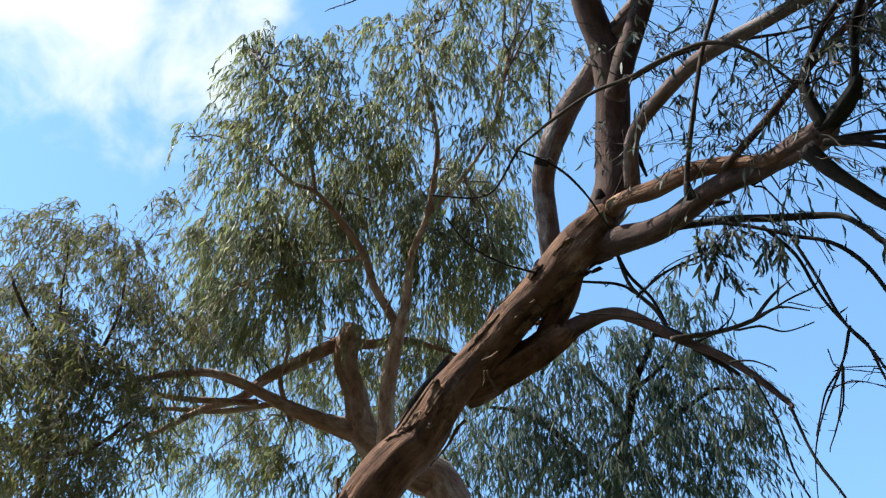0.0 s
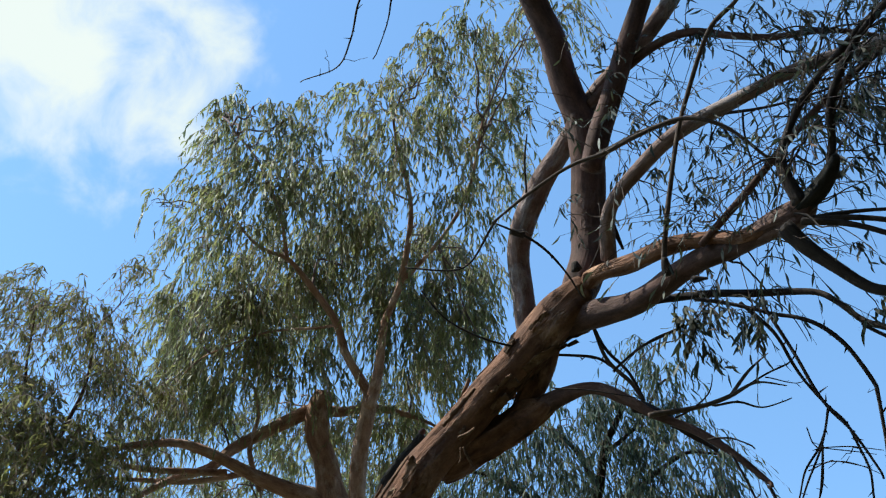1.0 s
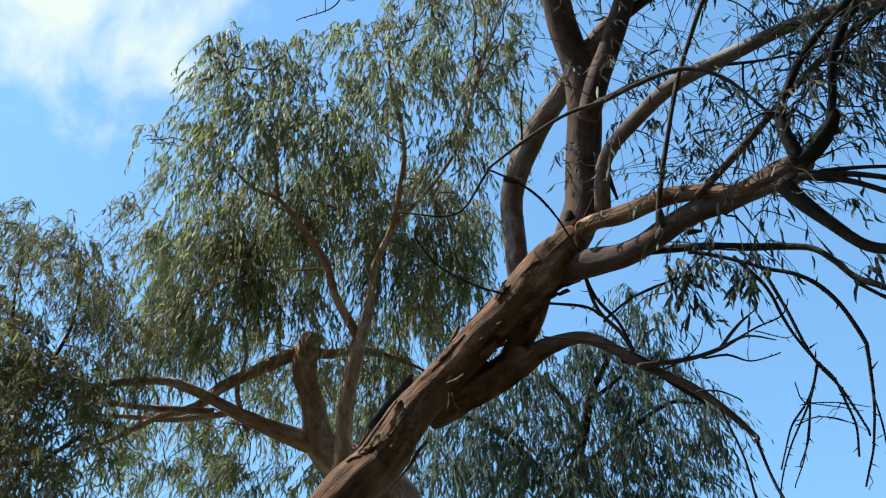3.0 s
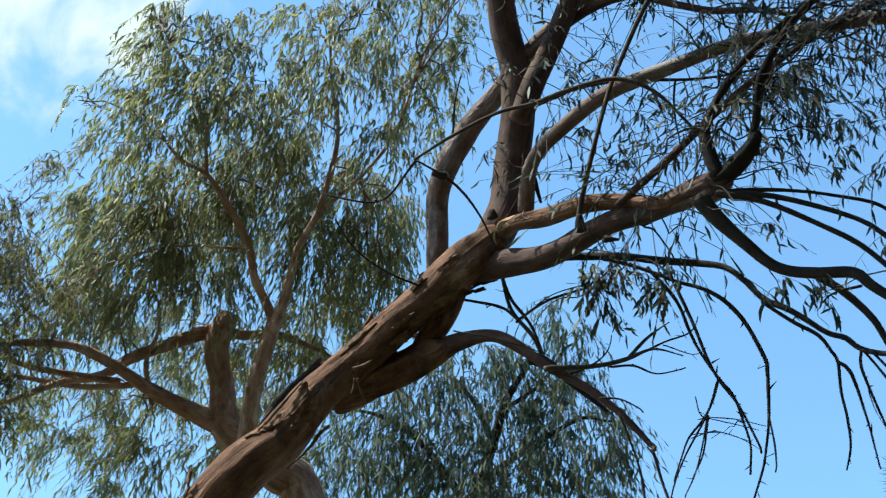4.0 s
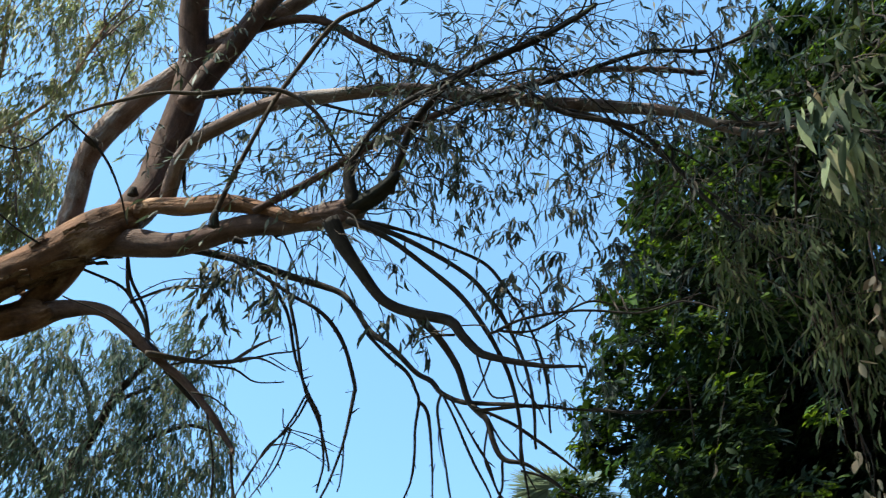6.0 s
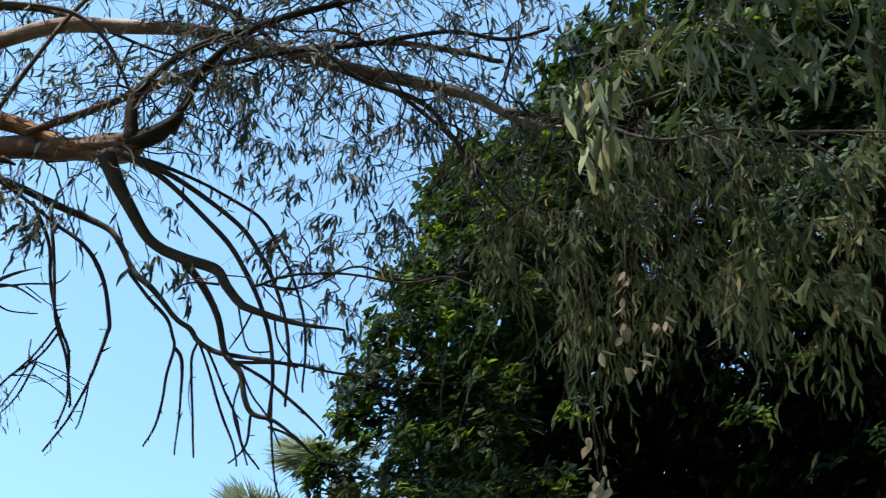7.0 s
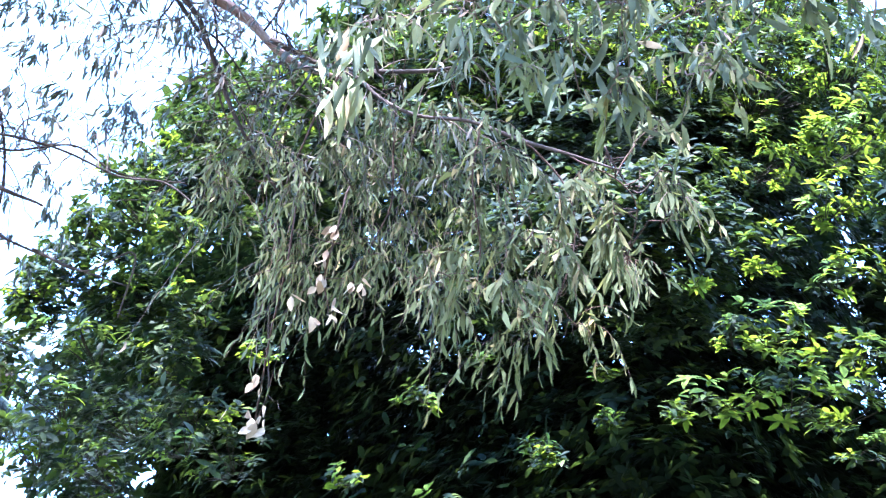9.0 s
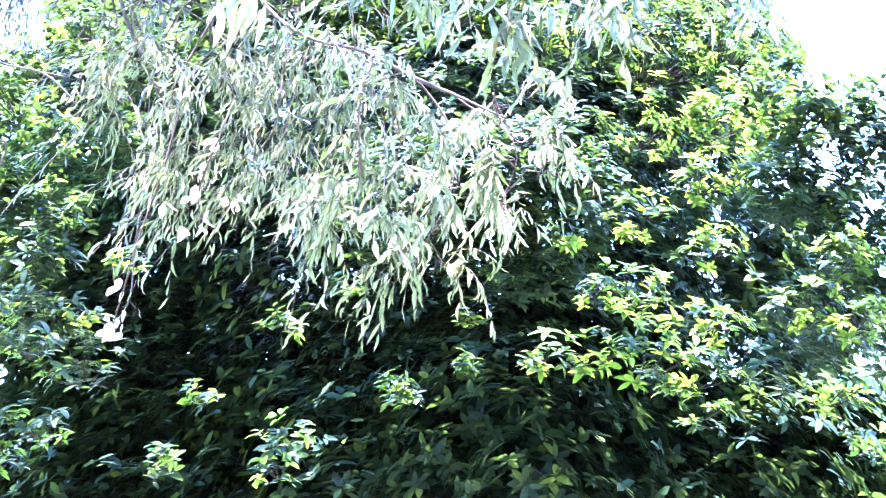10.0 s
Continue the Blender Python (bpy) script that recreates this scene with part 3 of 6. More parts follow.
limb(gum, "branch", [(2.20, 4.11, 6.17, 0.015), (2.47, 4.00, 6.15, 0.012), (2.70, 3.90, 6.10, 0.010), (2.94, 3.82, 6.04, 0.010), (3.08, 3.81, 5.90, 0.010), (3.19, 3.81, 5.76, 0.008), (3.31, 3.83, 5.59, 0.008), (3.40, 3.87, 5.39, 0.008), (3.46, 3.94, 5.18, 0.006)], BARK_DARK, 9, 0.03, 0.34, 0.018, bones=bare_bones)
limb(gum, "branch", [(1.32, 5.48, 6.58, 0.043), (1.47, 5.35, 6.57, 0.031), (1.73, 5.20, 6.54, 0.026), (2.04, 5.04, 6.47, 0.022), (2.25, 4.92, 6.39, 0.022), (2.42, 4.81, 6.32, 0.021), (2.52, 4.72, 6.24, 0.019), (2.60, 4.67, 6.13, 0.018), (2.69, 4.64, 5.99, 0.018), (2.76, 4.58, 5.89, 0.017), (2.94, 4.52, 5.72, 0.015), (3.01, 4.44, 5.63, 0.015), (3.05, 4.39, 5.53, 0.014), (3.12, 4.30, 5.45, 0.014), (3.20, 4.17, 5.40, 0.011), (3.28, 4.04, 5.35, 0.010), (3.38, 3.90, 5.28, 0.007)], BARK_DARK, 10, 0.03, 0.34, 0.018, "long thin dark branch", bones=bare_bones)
limb(gum, "branch", [(0.96, 5.90, 6.07, 0.050), (1.07, 5.80, 6.10, 0.062), (1.18, 5.70, 6.13, 0.050), (1.37, 5.58, 6.12, 0.042), (1.56, 5.54, 6.00, 0.035), (1.71, 5.50, 5.88, 0.027), (1.89, 5.45, 5.77, 0.023), (2.06, 5.42, 5.61, 0.020), (2.22, 5.40, 5.43, 0.016), (2.27, 5.36, 5.35, 0.011)], BARK_LIMB, 14, 0.025, 0.42, 0.022, "low bent side branch", bones=gum_bones)
limb(gum, "branch", [(1.66, 5.46, 5.85, 0.020), (1.94, 5.44, 5.92, 0.016), (2.15, 5.42, 6.01, 0.014), (2.33, 5.40, 6.11, 0.008), (2.53, 5.43, 6.13, 0.004)], BARK_TWIG, 8, 0.03, 0.38, 0.01)
limb(gum, "branch", [(2.21, 5.52, 6.10, 0.013), (2.32, 5.46, 6.24, 0.011), (2.45, 5.41, 6.36, 0.004)], BARK_TWIG, 7, 0.03, 0.38, 0.01)
limb(gum, "branch", [(1.38, 5.47, 6.55, 0.011), (1.48, 5.58, 6.35, 0.012), (1.63, 5.62, 6.20, 0.011), (1.70, 5.65, 6.09, 0.010)], BARK_TWIG, 7, 0.03, 0.38, 0.01)
limb(gum, "branch", [(1.66, 4.81, 6.42, 0.016), (1.66, 4.70, 6.58, 0.014), (1.67, 4.51, 6.81, 0.014), (1.69, 4.30, 7.03, 0.015), (1.73, 4.13, 7.19, 0.015), (1.81, 3.83, 7.43, 0.015), (1.94, 3.67, 7.53, 0.013), (2.06, 3.47, 7.65, 0.011)], BARK_TWIG, 9, 0.03, 0.38, 0.012, "thin dark branch standing on the limb")
limb(gum, "branch", [(0.68, 4.94, 6.82, 0.007), (0.89, 4.76, 6.92, 0.010), (1.11, 4.59, 7.00, 0.012), (1.29, 4.48, 7.02, 0.013), (1.46, 4.35, 7.05, 0.014), (1.69, 4.21, 7.07, 0.014), (1.90, 4.17, 7.00, 0.012), (2.13, 4.22, 6.84, 0.010), (2.23, 4.24, 6.75, 0.010)], BARK_TWIG, 8, 0.03, 0.38, 0.012)
limb(gum, "branch", [(1.35, 4.87, 7.97, 0.035), (1.60, 4.51, 8.05, 0.031), (1.87, 4.27, 8.02, 0.028), (2.14, 4.16, 7.89, 0.024), (2.33, 4.06, 7.76, 0.022), (2.59, 3.89, 7.64, 0.018), (2.94, 3.77, 7.43, 0.014)], BARK_LIMB, 9, 0.05, 0.12, 0.012, bones=right_bones)
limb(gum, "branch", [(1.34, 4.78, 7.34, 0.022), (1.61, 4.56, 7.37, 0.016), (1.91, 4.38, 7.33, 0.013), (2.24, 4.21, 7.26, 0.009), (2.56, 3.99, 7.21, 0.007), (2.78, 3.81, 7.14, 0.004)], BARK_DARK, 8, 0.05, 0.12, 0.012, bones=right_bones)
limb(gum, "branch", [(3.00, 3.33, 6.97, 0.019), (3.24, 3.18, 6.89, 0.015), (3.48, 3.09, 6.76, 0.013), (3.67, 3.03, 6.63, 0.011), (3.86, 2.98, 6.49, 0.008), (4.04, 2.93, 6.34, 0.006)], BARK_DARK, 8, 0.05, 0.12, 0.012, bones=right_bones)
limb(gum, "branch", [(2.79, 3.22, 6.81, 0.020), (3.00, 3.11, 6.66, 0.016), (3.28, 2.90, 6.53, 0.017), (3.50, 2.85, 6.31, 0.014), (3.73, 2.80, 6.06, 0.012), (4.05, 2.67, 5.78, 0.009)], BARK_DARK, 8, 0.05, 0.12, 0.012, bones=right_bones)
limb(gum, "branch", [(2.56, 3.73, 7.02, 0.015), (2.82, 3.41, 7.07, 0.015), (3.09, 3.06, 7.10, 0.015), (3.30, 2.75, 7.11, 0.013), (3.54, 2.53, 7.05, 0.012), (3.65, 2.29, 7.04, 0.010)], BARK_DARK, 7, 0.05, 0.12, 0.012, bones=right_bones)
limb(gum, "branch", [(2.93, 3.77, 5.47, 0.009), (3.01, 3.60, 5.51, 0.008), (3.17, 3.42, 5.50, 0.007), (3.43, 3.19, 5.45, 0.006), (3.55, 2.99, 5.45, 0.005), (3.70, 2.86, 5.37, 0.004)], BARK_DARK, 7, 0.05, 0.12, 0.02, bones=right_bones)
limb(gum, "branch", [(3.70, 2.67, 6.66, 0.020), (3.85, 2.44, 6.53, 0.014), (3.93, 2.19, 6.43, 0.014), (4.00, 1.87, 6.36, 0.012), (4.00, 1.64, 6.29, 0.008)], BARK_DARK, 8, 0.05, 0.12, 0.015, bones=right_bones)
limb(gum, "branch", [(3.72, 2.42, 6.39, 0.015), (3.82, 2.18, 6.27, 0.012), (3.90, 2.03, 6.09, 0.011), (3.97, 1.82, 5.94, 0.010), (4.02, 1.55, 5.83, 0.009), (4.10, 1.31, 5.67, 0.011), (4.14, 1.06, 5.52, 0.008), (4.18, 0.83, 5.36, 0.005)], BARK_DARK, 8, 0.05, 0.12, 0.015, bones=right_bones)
limb(gum, "stub", [(1.66, 4.75, 6.32, 0.036), (1.64, 4.72, 6.36, 0.030), (1.63, 4.69, 6.39, 0.020)], BARK_DARK, 8, 0.02, 0.2, 0.0, "broken branch stub", parent=fork, rough_end=True)
limb(gum, "stub", [(1.78, 4.70, 6.25, 0.023), (1.86, 4.68, 6.25, 0.008)], BARK_DARK, 7, 0.02, 0.2, 0.0, parent=fork, rough_end=True)
limb(gum, "stub", [(0.98, 5.50, 7.32, 0.031), (0.89, 5.50, 7.33, 0.019)], BARK_DARK, 7, 0.02, 0.2, 0.0, rough_end=True)
limb(gum, "stub", [(1.26, 5.26, 6.79, 0.040), (1.24, 5.23, 6.83, 0.022)], BARK_DARK, 8, 0.02, 0.25, 0.0, parent=trunk, rough_end=True)
limb(gum, "stub", [(1.45, 5.02, 6.97, 0.018), (1.53, 5.12, 6.87, 0.009)], BARK_DARK, 7, 0.02, 0.25, 0.0, rough_end=True)

limb(gum, "stub", [(0.12, 6.26, 5.50, 0.040), (0.15, 6.33, 5.70, 0.046), (0.20, 6.32, 5.86, 0.046), (0.27, 6.27, 5.95, 0.044), (0.34, 6.20, 6.03, 0.036), (0.38, 6.15, 6.10, 0.024)], BARK_HEDGE, 14, 0.03, 0.3, 0.01, "dark dead stub behind the trunk", parent=trunk, rough_end=True, ridge=0.25)
limb(gum, "broken_end", [(0.372, 6.150, 6.105, 0.022), (0.392, 6.130, 6.128, 0.015)], BARK_RED, 9, 0.01, 0.3, 0.0, "pale broken wood", parent=trunk, rough_end=True)
for points in (
    [(0.587, 5.655, 5.675, 0.012), (0.616, 5.685, 5.626, 0.016), (0.657, 5.719, 5.569, 0.009)],
    [(0.553, 5.637, 5.730, 0.010), (0.605, 5.613, 5.744, 0.016), (0.644, 5.588, 5.770, 0.007)],
    [(0.571, 5.657, 5.674, 0.010), (0.578, 5.691, 5.625, 0.015), (0.566, 5.711, 5.598, 0.008)],
):
    limb(gum, "bark_strip", [(x, y, z, 0.6 * r) for x, y, z, r in points], BARK_STRIP, 8, 0.02, 0.4, 0.004, "pale torn strip of bark hanging from the crotch", parent=trunk, rough_end=True)

# bare dangling twigs
DANGLING = []
DANGLING.append([(1.79, 4.76, 6.15, 0.018), (1.94, 4.71, 6.10, 0.018), (2.07, 4.67, 6.04, 0.018), (2.18, 4.64, 5.98, 0.018), (2.28, 4.60, 5.93, 0.018), (2.36, 4.57, 5.87, 0.018), (2.44, 4.56, 5.79, 0.018), (2.53, 4.57, 5.68, 0.017), (2.63, 4.61, 5.53, 0.017), (2.64, 4.62, 5.46, 0.016), (2.65, 4.68, 5.33, 0.014), (2.65, 4.73, 5.22, 0.012), (2.64, 4.80, 5.08, 0.011), (2.63, 4.84, 4.98, 0.009), (2.60, 4.92, 4.83, 0.008)])
DANGLING.append([(2.61, 4.65, 5.20, 0.008), (2.65, 4.72, 5.07, 0.008), (2.68, 4.79, 4.95, 0.006)])
DANGLING.append([(2.03, 4.71, 6.11, 0.016), (2.17, 4.75, 5.99, 0.018), (2.24, 4.79, 5.92, 0.016), (2.31, 4.85, 5.82, 0.016), (2.38, 4.89, 5.73, 0.016), (2.50, 4.93, 5.60, 0.016), (2.59, 4.96, 5.52, 0.015), (2.66, 5.02, 5.40, 0.013), (2.71, 5.07, 5.29, 0.011), (2.73, 5.15, 5.16, 0.010)])
DANGLING.append([(2.50, 4.93, 5.60, 0.013), (2.49, 5.02, 5.51, 0.011), (2.46, 5.09, 5.43, 0.011), (2.40, 5.18, 5.34, 0.010), (2.38, 5.26, 5.25, 0.008), (2.36, 5.33, 5.15, 0.007)])
DANGLING.append([(2.48, 5.07, 5.44, 0.010), (2.49, 5.19, 5.27, 0.008), (2.45, 5.29, 5.15, 0.007)])
DANGLING.append([(2.40, 5.04, 5.53, 0.005), (2.43, 5.08, 5.46, 0.005), (2.48, 5.09, 5.42, 0.005)])
DANGLING.append([(2.46, 5.08, 5.43, 0.004), (2.60, 5.05, 5.40, 0.004), (2.74, 5.01, 5.36, 0.003)])
DANGLING.append([(2.41, 5.17, 5.36, 0.005), (2.55, 5.10, 5.36, 0.004), (2.64, 5.07, 5.33, 0.004), (2.76, 5.06, 5.27, 0.003)])
DANGLING.append([(2.60, 4.52, 5.85, 0.016), (2.75, 4.51, 5.73, 0.016), (2.88, 4.48, 5.64, 0.016), (2.94, 4.48, 5.55, 0.016), (2.97, 4.49, 5.49, 0.016), (2.99, 4.55, 5.35, 0.013), (3.02, 4.59, 5.23, 0.013), (3.04, 4.64, 5.09, 0.011), (3.03, 4.70, 4.98, 0.008)])
DANGLING.append([(2.96, 4.48, 5.49, 0.014), (3.02, 4.48, 5.44, 0.014), (3.10, 4.55, 5.30, 0.011), (3.16, 4.61, 5.18, 0.011), (3.22, 4.69, 5.02, 0.008)])
DANGLING.append([(3.01, 4.33, 5.47, 0.012), (3.02, 4.38, 5.39, 0.012), (3.09, 4.44, 5.27, 0.011), (3.17, 4.49, 5.14, 0.009), (3.21, 4.52, 5.06, 0.009), (3.26, 4.56, 4.96, 0.008)])
DANGLING.append([(3.01, 4.32, 5.47, 0.011), (3.16, 4.36, 5.31, 0.011), (3.30, 4.39, 5.15, 0.011), (3.39, 4.41, 5.05, 0.009), (3.45, 4.43, 4.94, 0.008)])
DANGLING.append([(3.06, 4.31, 5.45, 0.011), (3.22, 4.33, 5.29, 0.011), (3.34, 4.34, 5.17, 0.011), (3.44, 4.38, 5.04, 0.009), (3.55, 4.36, 4.94, 0.008)])
DANGLING.append([(3.12, 4.19, 5.36, 0.015), (3.31, 4.11, 5.29, 0.015), (3.44, 4.07, 5.22, 0.014), (3.57, 4.03, 5.14, 0.012), (3.69, 4.00, 5.05, 0.009)])
DANGLING.append([(3.22, 4.17, 5.30, 0.009), (3.27, 4.27, 5.14, 0.009), (3.34, 4.30, 5.04, 0.009), (3.45, 4.33, 4.90, 0.008)])
DANGLING.append([(3.35, 4.22, 5.12, 0.012), (3.40, 4.30, 4.99, 0.009), (3.37, 4.39, 4.90, 0.006)])
DANGLING.append([(3.22, 4.17, 5.30, 0.009), (3.32, 4.18, 5.20, 0.009), (3.42, 4.17, 5.12, 0.008), (3.54, 4.18, 4.99, 0.006)])
DANGLING.append([(3.07, 3.94, 5.51, 0.009), (3.08, 4.02, 5.42, 0.008), (3.07, 4.10, 5.33, 0.006)])
DANGLING.append([(2.99, 3.97, 5.54, 0.009), (3.06, 4.01, 5.44, 0.008), (3.15, 4.04, 5.34, 0.008), (3.24, 3.97, 5.34, 0.006)])
DANGLING.append([(2.91, 4.06, 5.66, 0.014), (2.81, 4.14, 5.65, 0.009), (2.76, 4.20, 5.62, 0.006)])
DANGLING.append([(3.12, 3.81, 5.43, 0.012), (3.19, 3.85, 5.33, 0.010), (3.31, 3.85, 5.23, 0.009), (3.37, 3.87, 5.15, 0.006)])
DANGLING.append([(2.25, 5.36, 5.35, 0.020), (2.33, 5.40, 5.16, 0.016), (2.40, 5.41, 4.99, 0.015), (2.49, 5.42, 4.81, 0.011), (2.55, 5.46, 4.59, 0.008)])
DANGLING.append([(2.02, 5.24, 5.46, 0.011), (2.18, 5.37, 5.20, 0.011), (2.26, 5.46, 5.01, 0.010), (2.35, 5.53, 4.85, 0.008)])
DANGLING.append([(2.11, 4.59, 6.00, 0.014), (2.24, 4.66, 5.75, 0.014), (2.39, 4.73, 5.47, 0.014), (2.49, 4.73, 5.29, 0.012), (2.60, 4.76, 5.03, 0.009)])
DANGLING.append([(2.39, 4.70, 5.42, 0.009), (2.36, 4.83, 5.28, 0.009), (2.29, 5.00, 5.10, 0.008), (2.26, 5.14, 4.92, 0.006), (2.27, 5.27, 4.71, 0.005)])
DANGLING.append([(2.36, 4.83, 5.28, 0.008), (2.36, 5.01, 5.05, 0.006), (2.32, 5.12, 4.91, 0.005)])
DANGLING.append([(2.37, 4.93, 5.32, 0.005), (2.53, 4.87, 5.30, 0.005), (2.68, 4.82, 5.25, 0.003)])
DANGLING.append([(2.34, 5.02, 5.23, 0.005), (2.45, 4.94, 5.25, 0.005), (2.63, 4.90, 5.19, 0.003)])
DANGLING.append([(0.29, 5.26, 6.51, 0.010), (0.44, 5.41, 6.44, 0.010), (0.67, 5.51, 6.40, 0.011), (0.94, 5.58, 6.38, 0.011)])
DANGLING.append([(0.18, 5.24, 6.68, 0.007), (0.53, 5.21, 6.69, 0.011), (0.71, 4.98, 6.89, 0.012)])
DANGLING.append([(0.70, 4.96, 6.84, 0.010), (0.96, 5.01, 6.75, 0.012), (1.14, 5.10, 6.62, 0.012), (1.27, 5.20, 6.49, 0.009)])
DANGLING.append([(0.93, 5.10, 7.29, 0.011), (0.90, 4.95, 7.42, 0.009), (0.90, 4.81, 7.53, 0.006)])
DANGLING.append([(-0.06, 4.00, 8.06, 0.007), (-0.22, 4.19, 7.94, 0.009), (-0.27, 4.39, 7.80, 0.009), (-0.34, 4.54, 7.68, 0.007), (-0.56, 4.62, 7.61, 0.005)])
DANGLING.append([(-0.01, 4.00, 8.06, 0.007), (-0.03, 4.17, 7.95, 0.009), (-0.05, 4.29, 7.87, 0.007), (-0.12, 4.48, 7.73, 0.005)])
DANGLING.append([(1.36, 4.95, 7.09, 0.013), (1.39, 5.13, 6.92, 0.013), (1.33, 5.29, 6.77, 0.009)])
DANGLING.append([(1.38, 5.44, 6.52, 0.012), (1.47, 5.53, 6.39, 0.016), (1.60, 5.59, 6.27, 0.016), (1.71, 5.67, 6.13, 0.014)])
DANGLING.append([(1.08, 5.68, 6.44, 0.013), (1.43, 5.72, 6.49, 0.015), (1.56, 5.74, 6.43, 0.013)])
DANGLING.append([(1.51, 5.58, 6.26, 0.016), (1.67, 5.45, 6.37, 0.014), (1.89, 5.33, 6.44, 0.011)])
DANGLING.append([(3.10, 4.13, 5.28, 0.014), (3.35, 3.94, 5.31, 0.012), (3.53, 3.83, 5.30, 0.011), (3.77, 3.65, 5.29, 0.008), (4.01, 3.43, 5.28, 0.005)])
DANGLING.append([(2.96, 3.72, 5.48, 0.013), (3.12, 3.59, 5.49, 0.012), (3.28, 3.37, 5.58, 0.010), (3.49, 3.24, 5.55, 0.009), (3.71, 2.97, 5.59, 0.006)])
DANGLING.append([(3.28, 3.99, 5.32, 0.009), (3.38, 4.09, 5.13, 0.011), (3.49, 4.18, 4.95, 0.009), (3.59, 4.24, 4.79, 0.008), (3.67, 4.25, 4.70, 0.006)])
DANGLING.append([(3.42, 4.15, 5.04, 0.012), (3.53, 4.09, 5.01, 0.011), (3.71, 4.04, 4.92, 0.008), (3.86, 3.94, 4.90, 0.005)])
DANGLING.append([(1.59, 5.55, 5.97, 0.060), (1.76, 5.55, 5.92, 0.046), (1.95, 5.59, 5.82, 0.032), (2.09, 5.61, 5.74, 0.018)])
DANGLING.append([(3.91, 2.58, 5.50, 0.009), (4.16, 2.61, 5.27, 0.009), (4.27, 2.71, 5.09, 0.007), (4.41, 2.76, 4.91, 0.007), (4.50, 2.80, 4.78, 0.006), (4.54, 2.87, 4.68, 0.004)])
DANGLING.append([(4.20, 0.91, 5.58, 0.007), (4.40, 0.81, 5.43, 0.005), (4.35, 0.64, 5.51, 0.005), (4.55, 0.60, 5.34, 0.004)])
DANGLING.append([(2.06, 5.48, 5.98, 0.012), (2.20, 5.42, 5.98, 0.011), (2.34, 5.40, 5.94, 0.007), (2.49, 5.32, 5.95, 0.005)])
DANGLING.append([(2.26, 5.54, 6.14, 0.011), (2.42, 5.42, 6.20, 0.009), (2.54, 5.33, 6.24, 0.007), (2.57, 5.25, 6.31, 0.005)])
DANGLING.append([(2.41, 5.44, 6.19, 0.007), (2.58, 5.40, 6.13, 0.005), (2.65, 5.35, 6.16, 0.004)])
DANGLING.append([(1.96, 5.38, 5.65, 0.010), (2.08, 5.35, 5.64, 0.008), (2.21, 5.34, 5.58, 0.007)])
DANGLING.append([(1.82, 5.52, 5.88, 0.010), (1.91, 5.45, 5.91, 0.009), (2.00, 5.37, 5.98, 0.007), (2.02, 5.29, 6.06, 0.005)])
DANGLING.append([(3.53, 3.68, 5.21, 0.010), (3.75, 3.52, 5.20, 0.009), (3.83, 3.30, 5.32, 0.009), (3.99, 3.44, 5.06, 0.006)])
DANGLING.append([(1.82, 4.70, 6.06, 0.007), (1.74, 4.79, 5.99, 0.006), (1.68, 4.83, 5.98, 0.006), (1.52, 4.92, 5.93, 0.005), (1.41, 5.04, 5.84, 0.004), (1.38, 5.12, 5.75, 0.004)])
DANGLING.append([(1.79, 4.77, 6.00, 0.006), (1.68, 4.87, 5.93, 0.005), (1.57, 4.92, 5.92, 0.005), (1.49, 5.01, 5.85, 0.004), (1.48, 5.08, 5.76, 0.003)])
DANGLING.append([(1.89, 4.67, 6.06, 0.006), (1.82, 4.74, 6.02, 0.005), (1.80, 4.80, 5.96, 0.004), (1.85, 4.84, 5.89, 0.003)])
DANGLING.append([(1.11, 5.53, 6.06, 0.008), (1.31, 5.50, 6.04, 0.007), (1.52, 5.48, 5.99, 0.005), (1.69, 5.46, 5.95, 0.004)])
DANGLING.append([(2.56, 4.33, 5.93, 0.006), (2.62, 4.35, 5.87, 0.005), (2.64, 4.38, 5.83, 0.003)])
DANGLING.append([(2.73, 4.27, 5.88, 0.006), (2.78, 4.29, 5.83, 0.005), (2.80, 4.32, 5.78, 0.003)])
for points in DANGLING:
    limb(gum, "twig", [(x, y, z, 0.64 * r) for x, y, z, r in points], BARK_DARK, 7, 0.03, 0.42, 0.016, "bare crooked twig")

# spurs on the bare twigs
spurs = Geo()
for points in DANGLING:
    path = smooth_path(points, 0.07)
    for q in path[2:-1]:
        if rng.uniform() < 0.45:
            d = unit(rng.normal(size=3) + np.array([0, 0, -0.3])) * rng.uniform(0.012, 0.06)
            strands(spurs, np.array([[q[:3], q[:3] + d * 0.6, q[:3] + d]]), max(0.003, q[3] * 0.5), 0.0012)
        if rng.uniform() < 0.06:
            d = unit(rng.normal(size=3) + np.array([0.2, 0, -0.2])) * rng.uniform(0.08, 0.26)
            kinks = [q[:3] + d * s + rng.normal(size=3) * 0.014 * (s > 0) for s in (0, 0.25, 0.5, 0.75, 1.0)]
            strands(spurs, np.array([kinks]), max(0.003, q[3] * 0.45), 0.0014)
part("spur_growth", spurs, BARK_DARK, gum, kind="stuff")

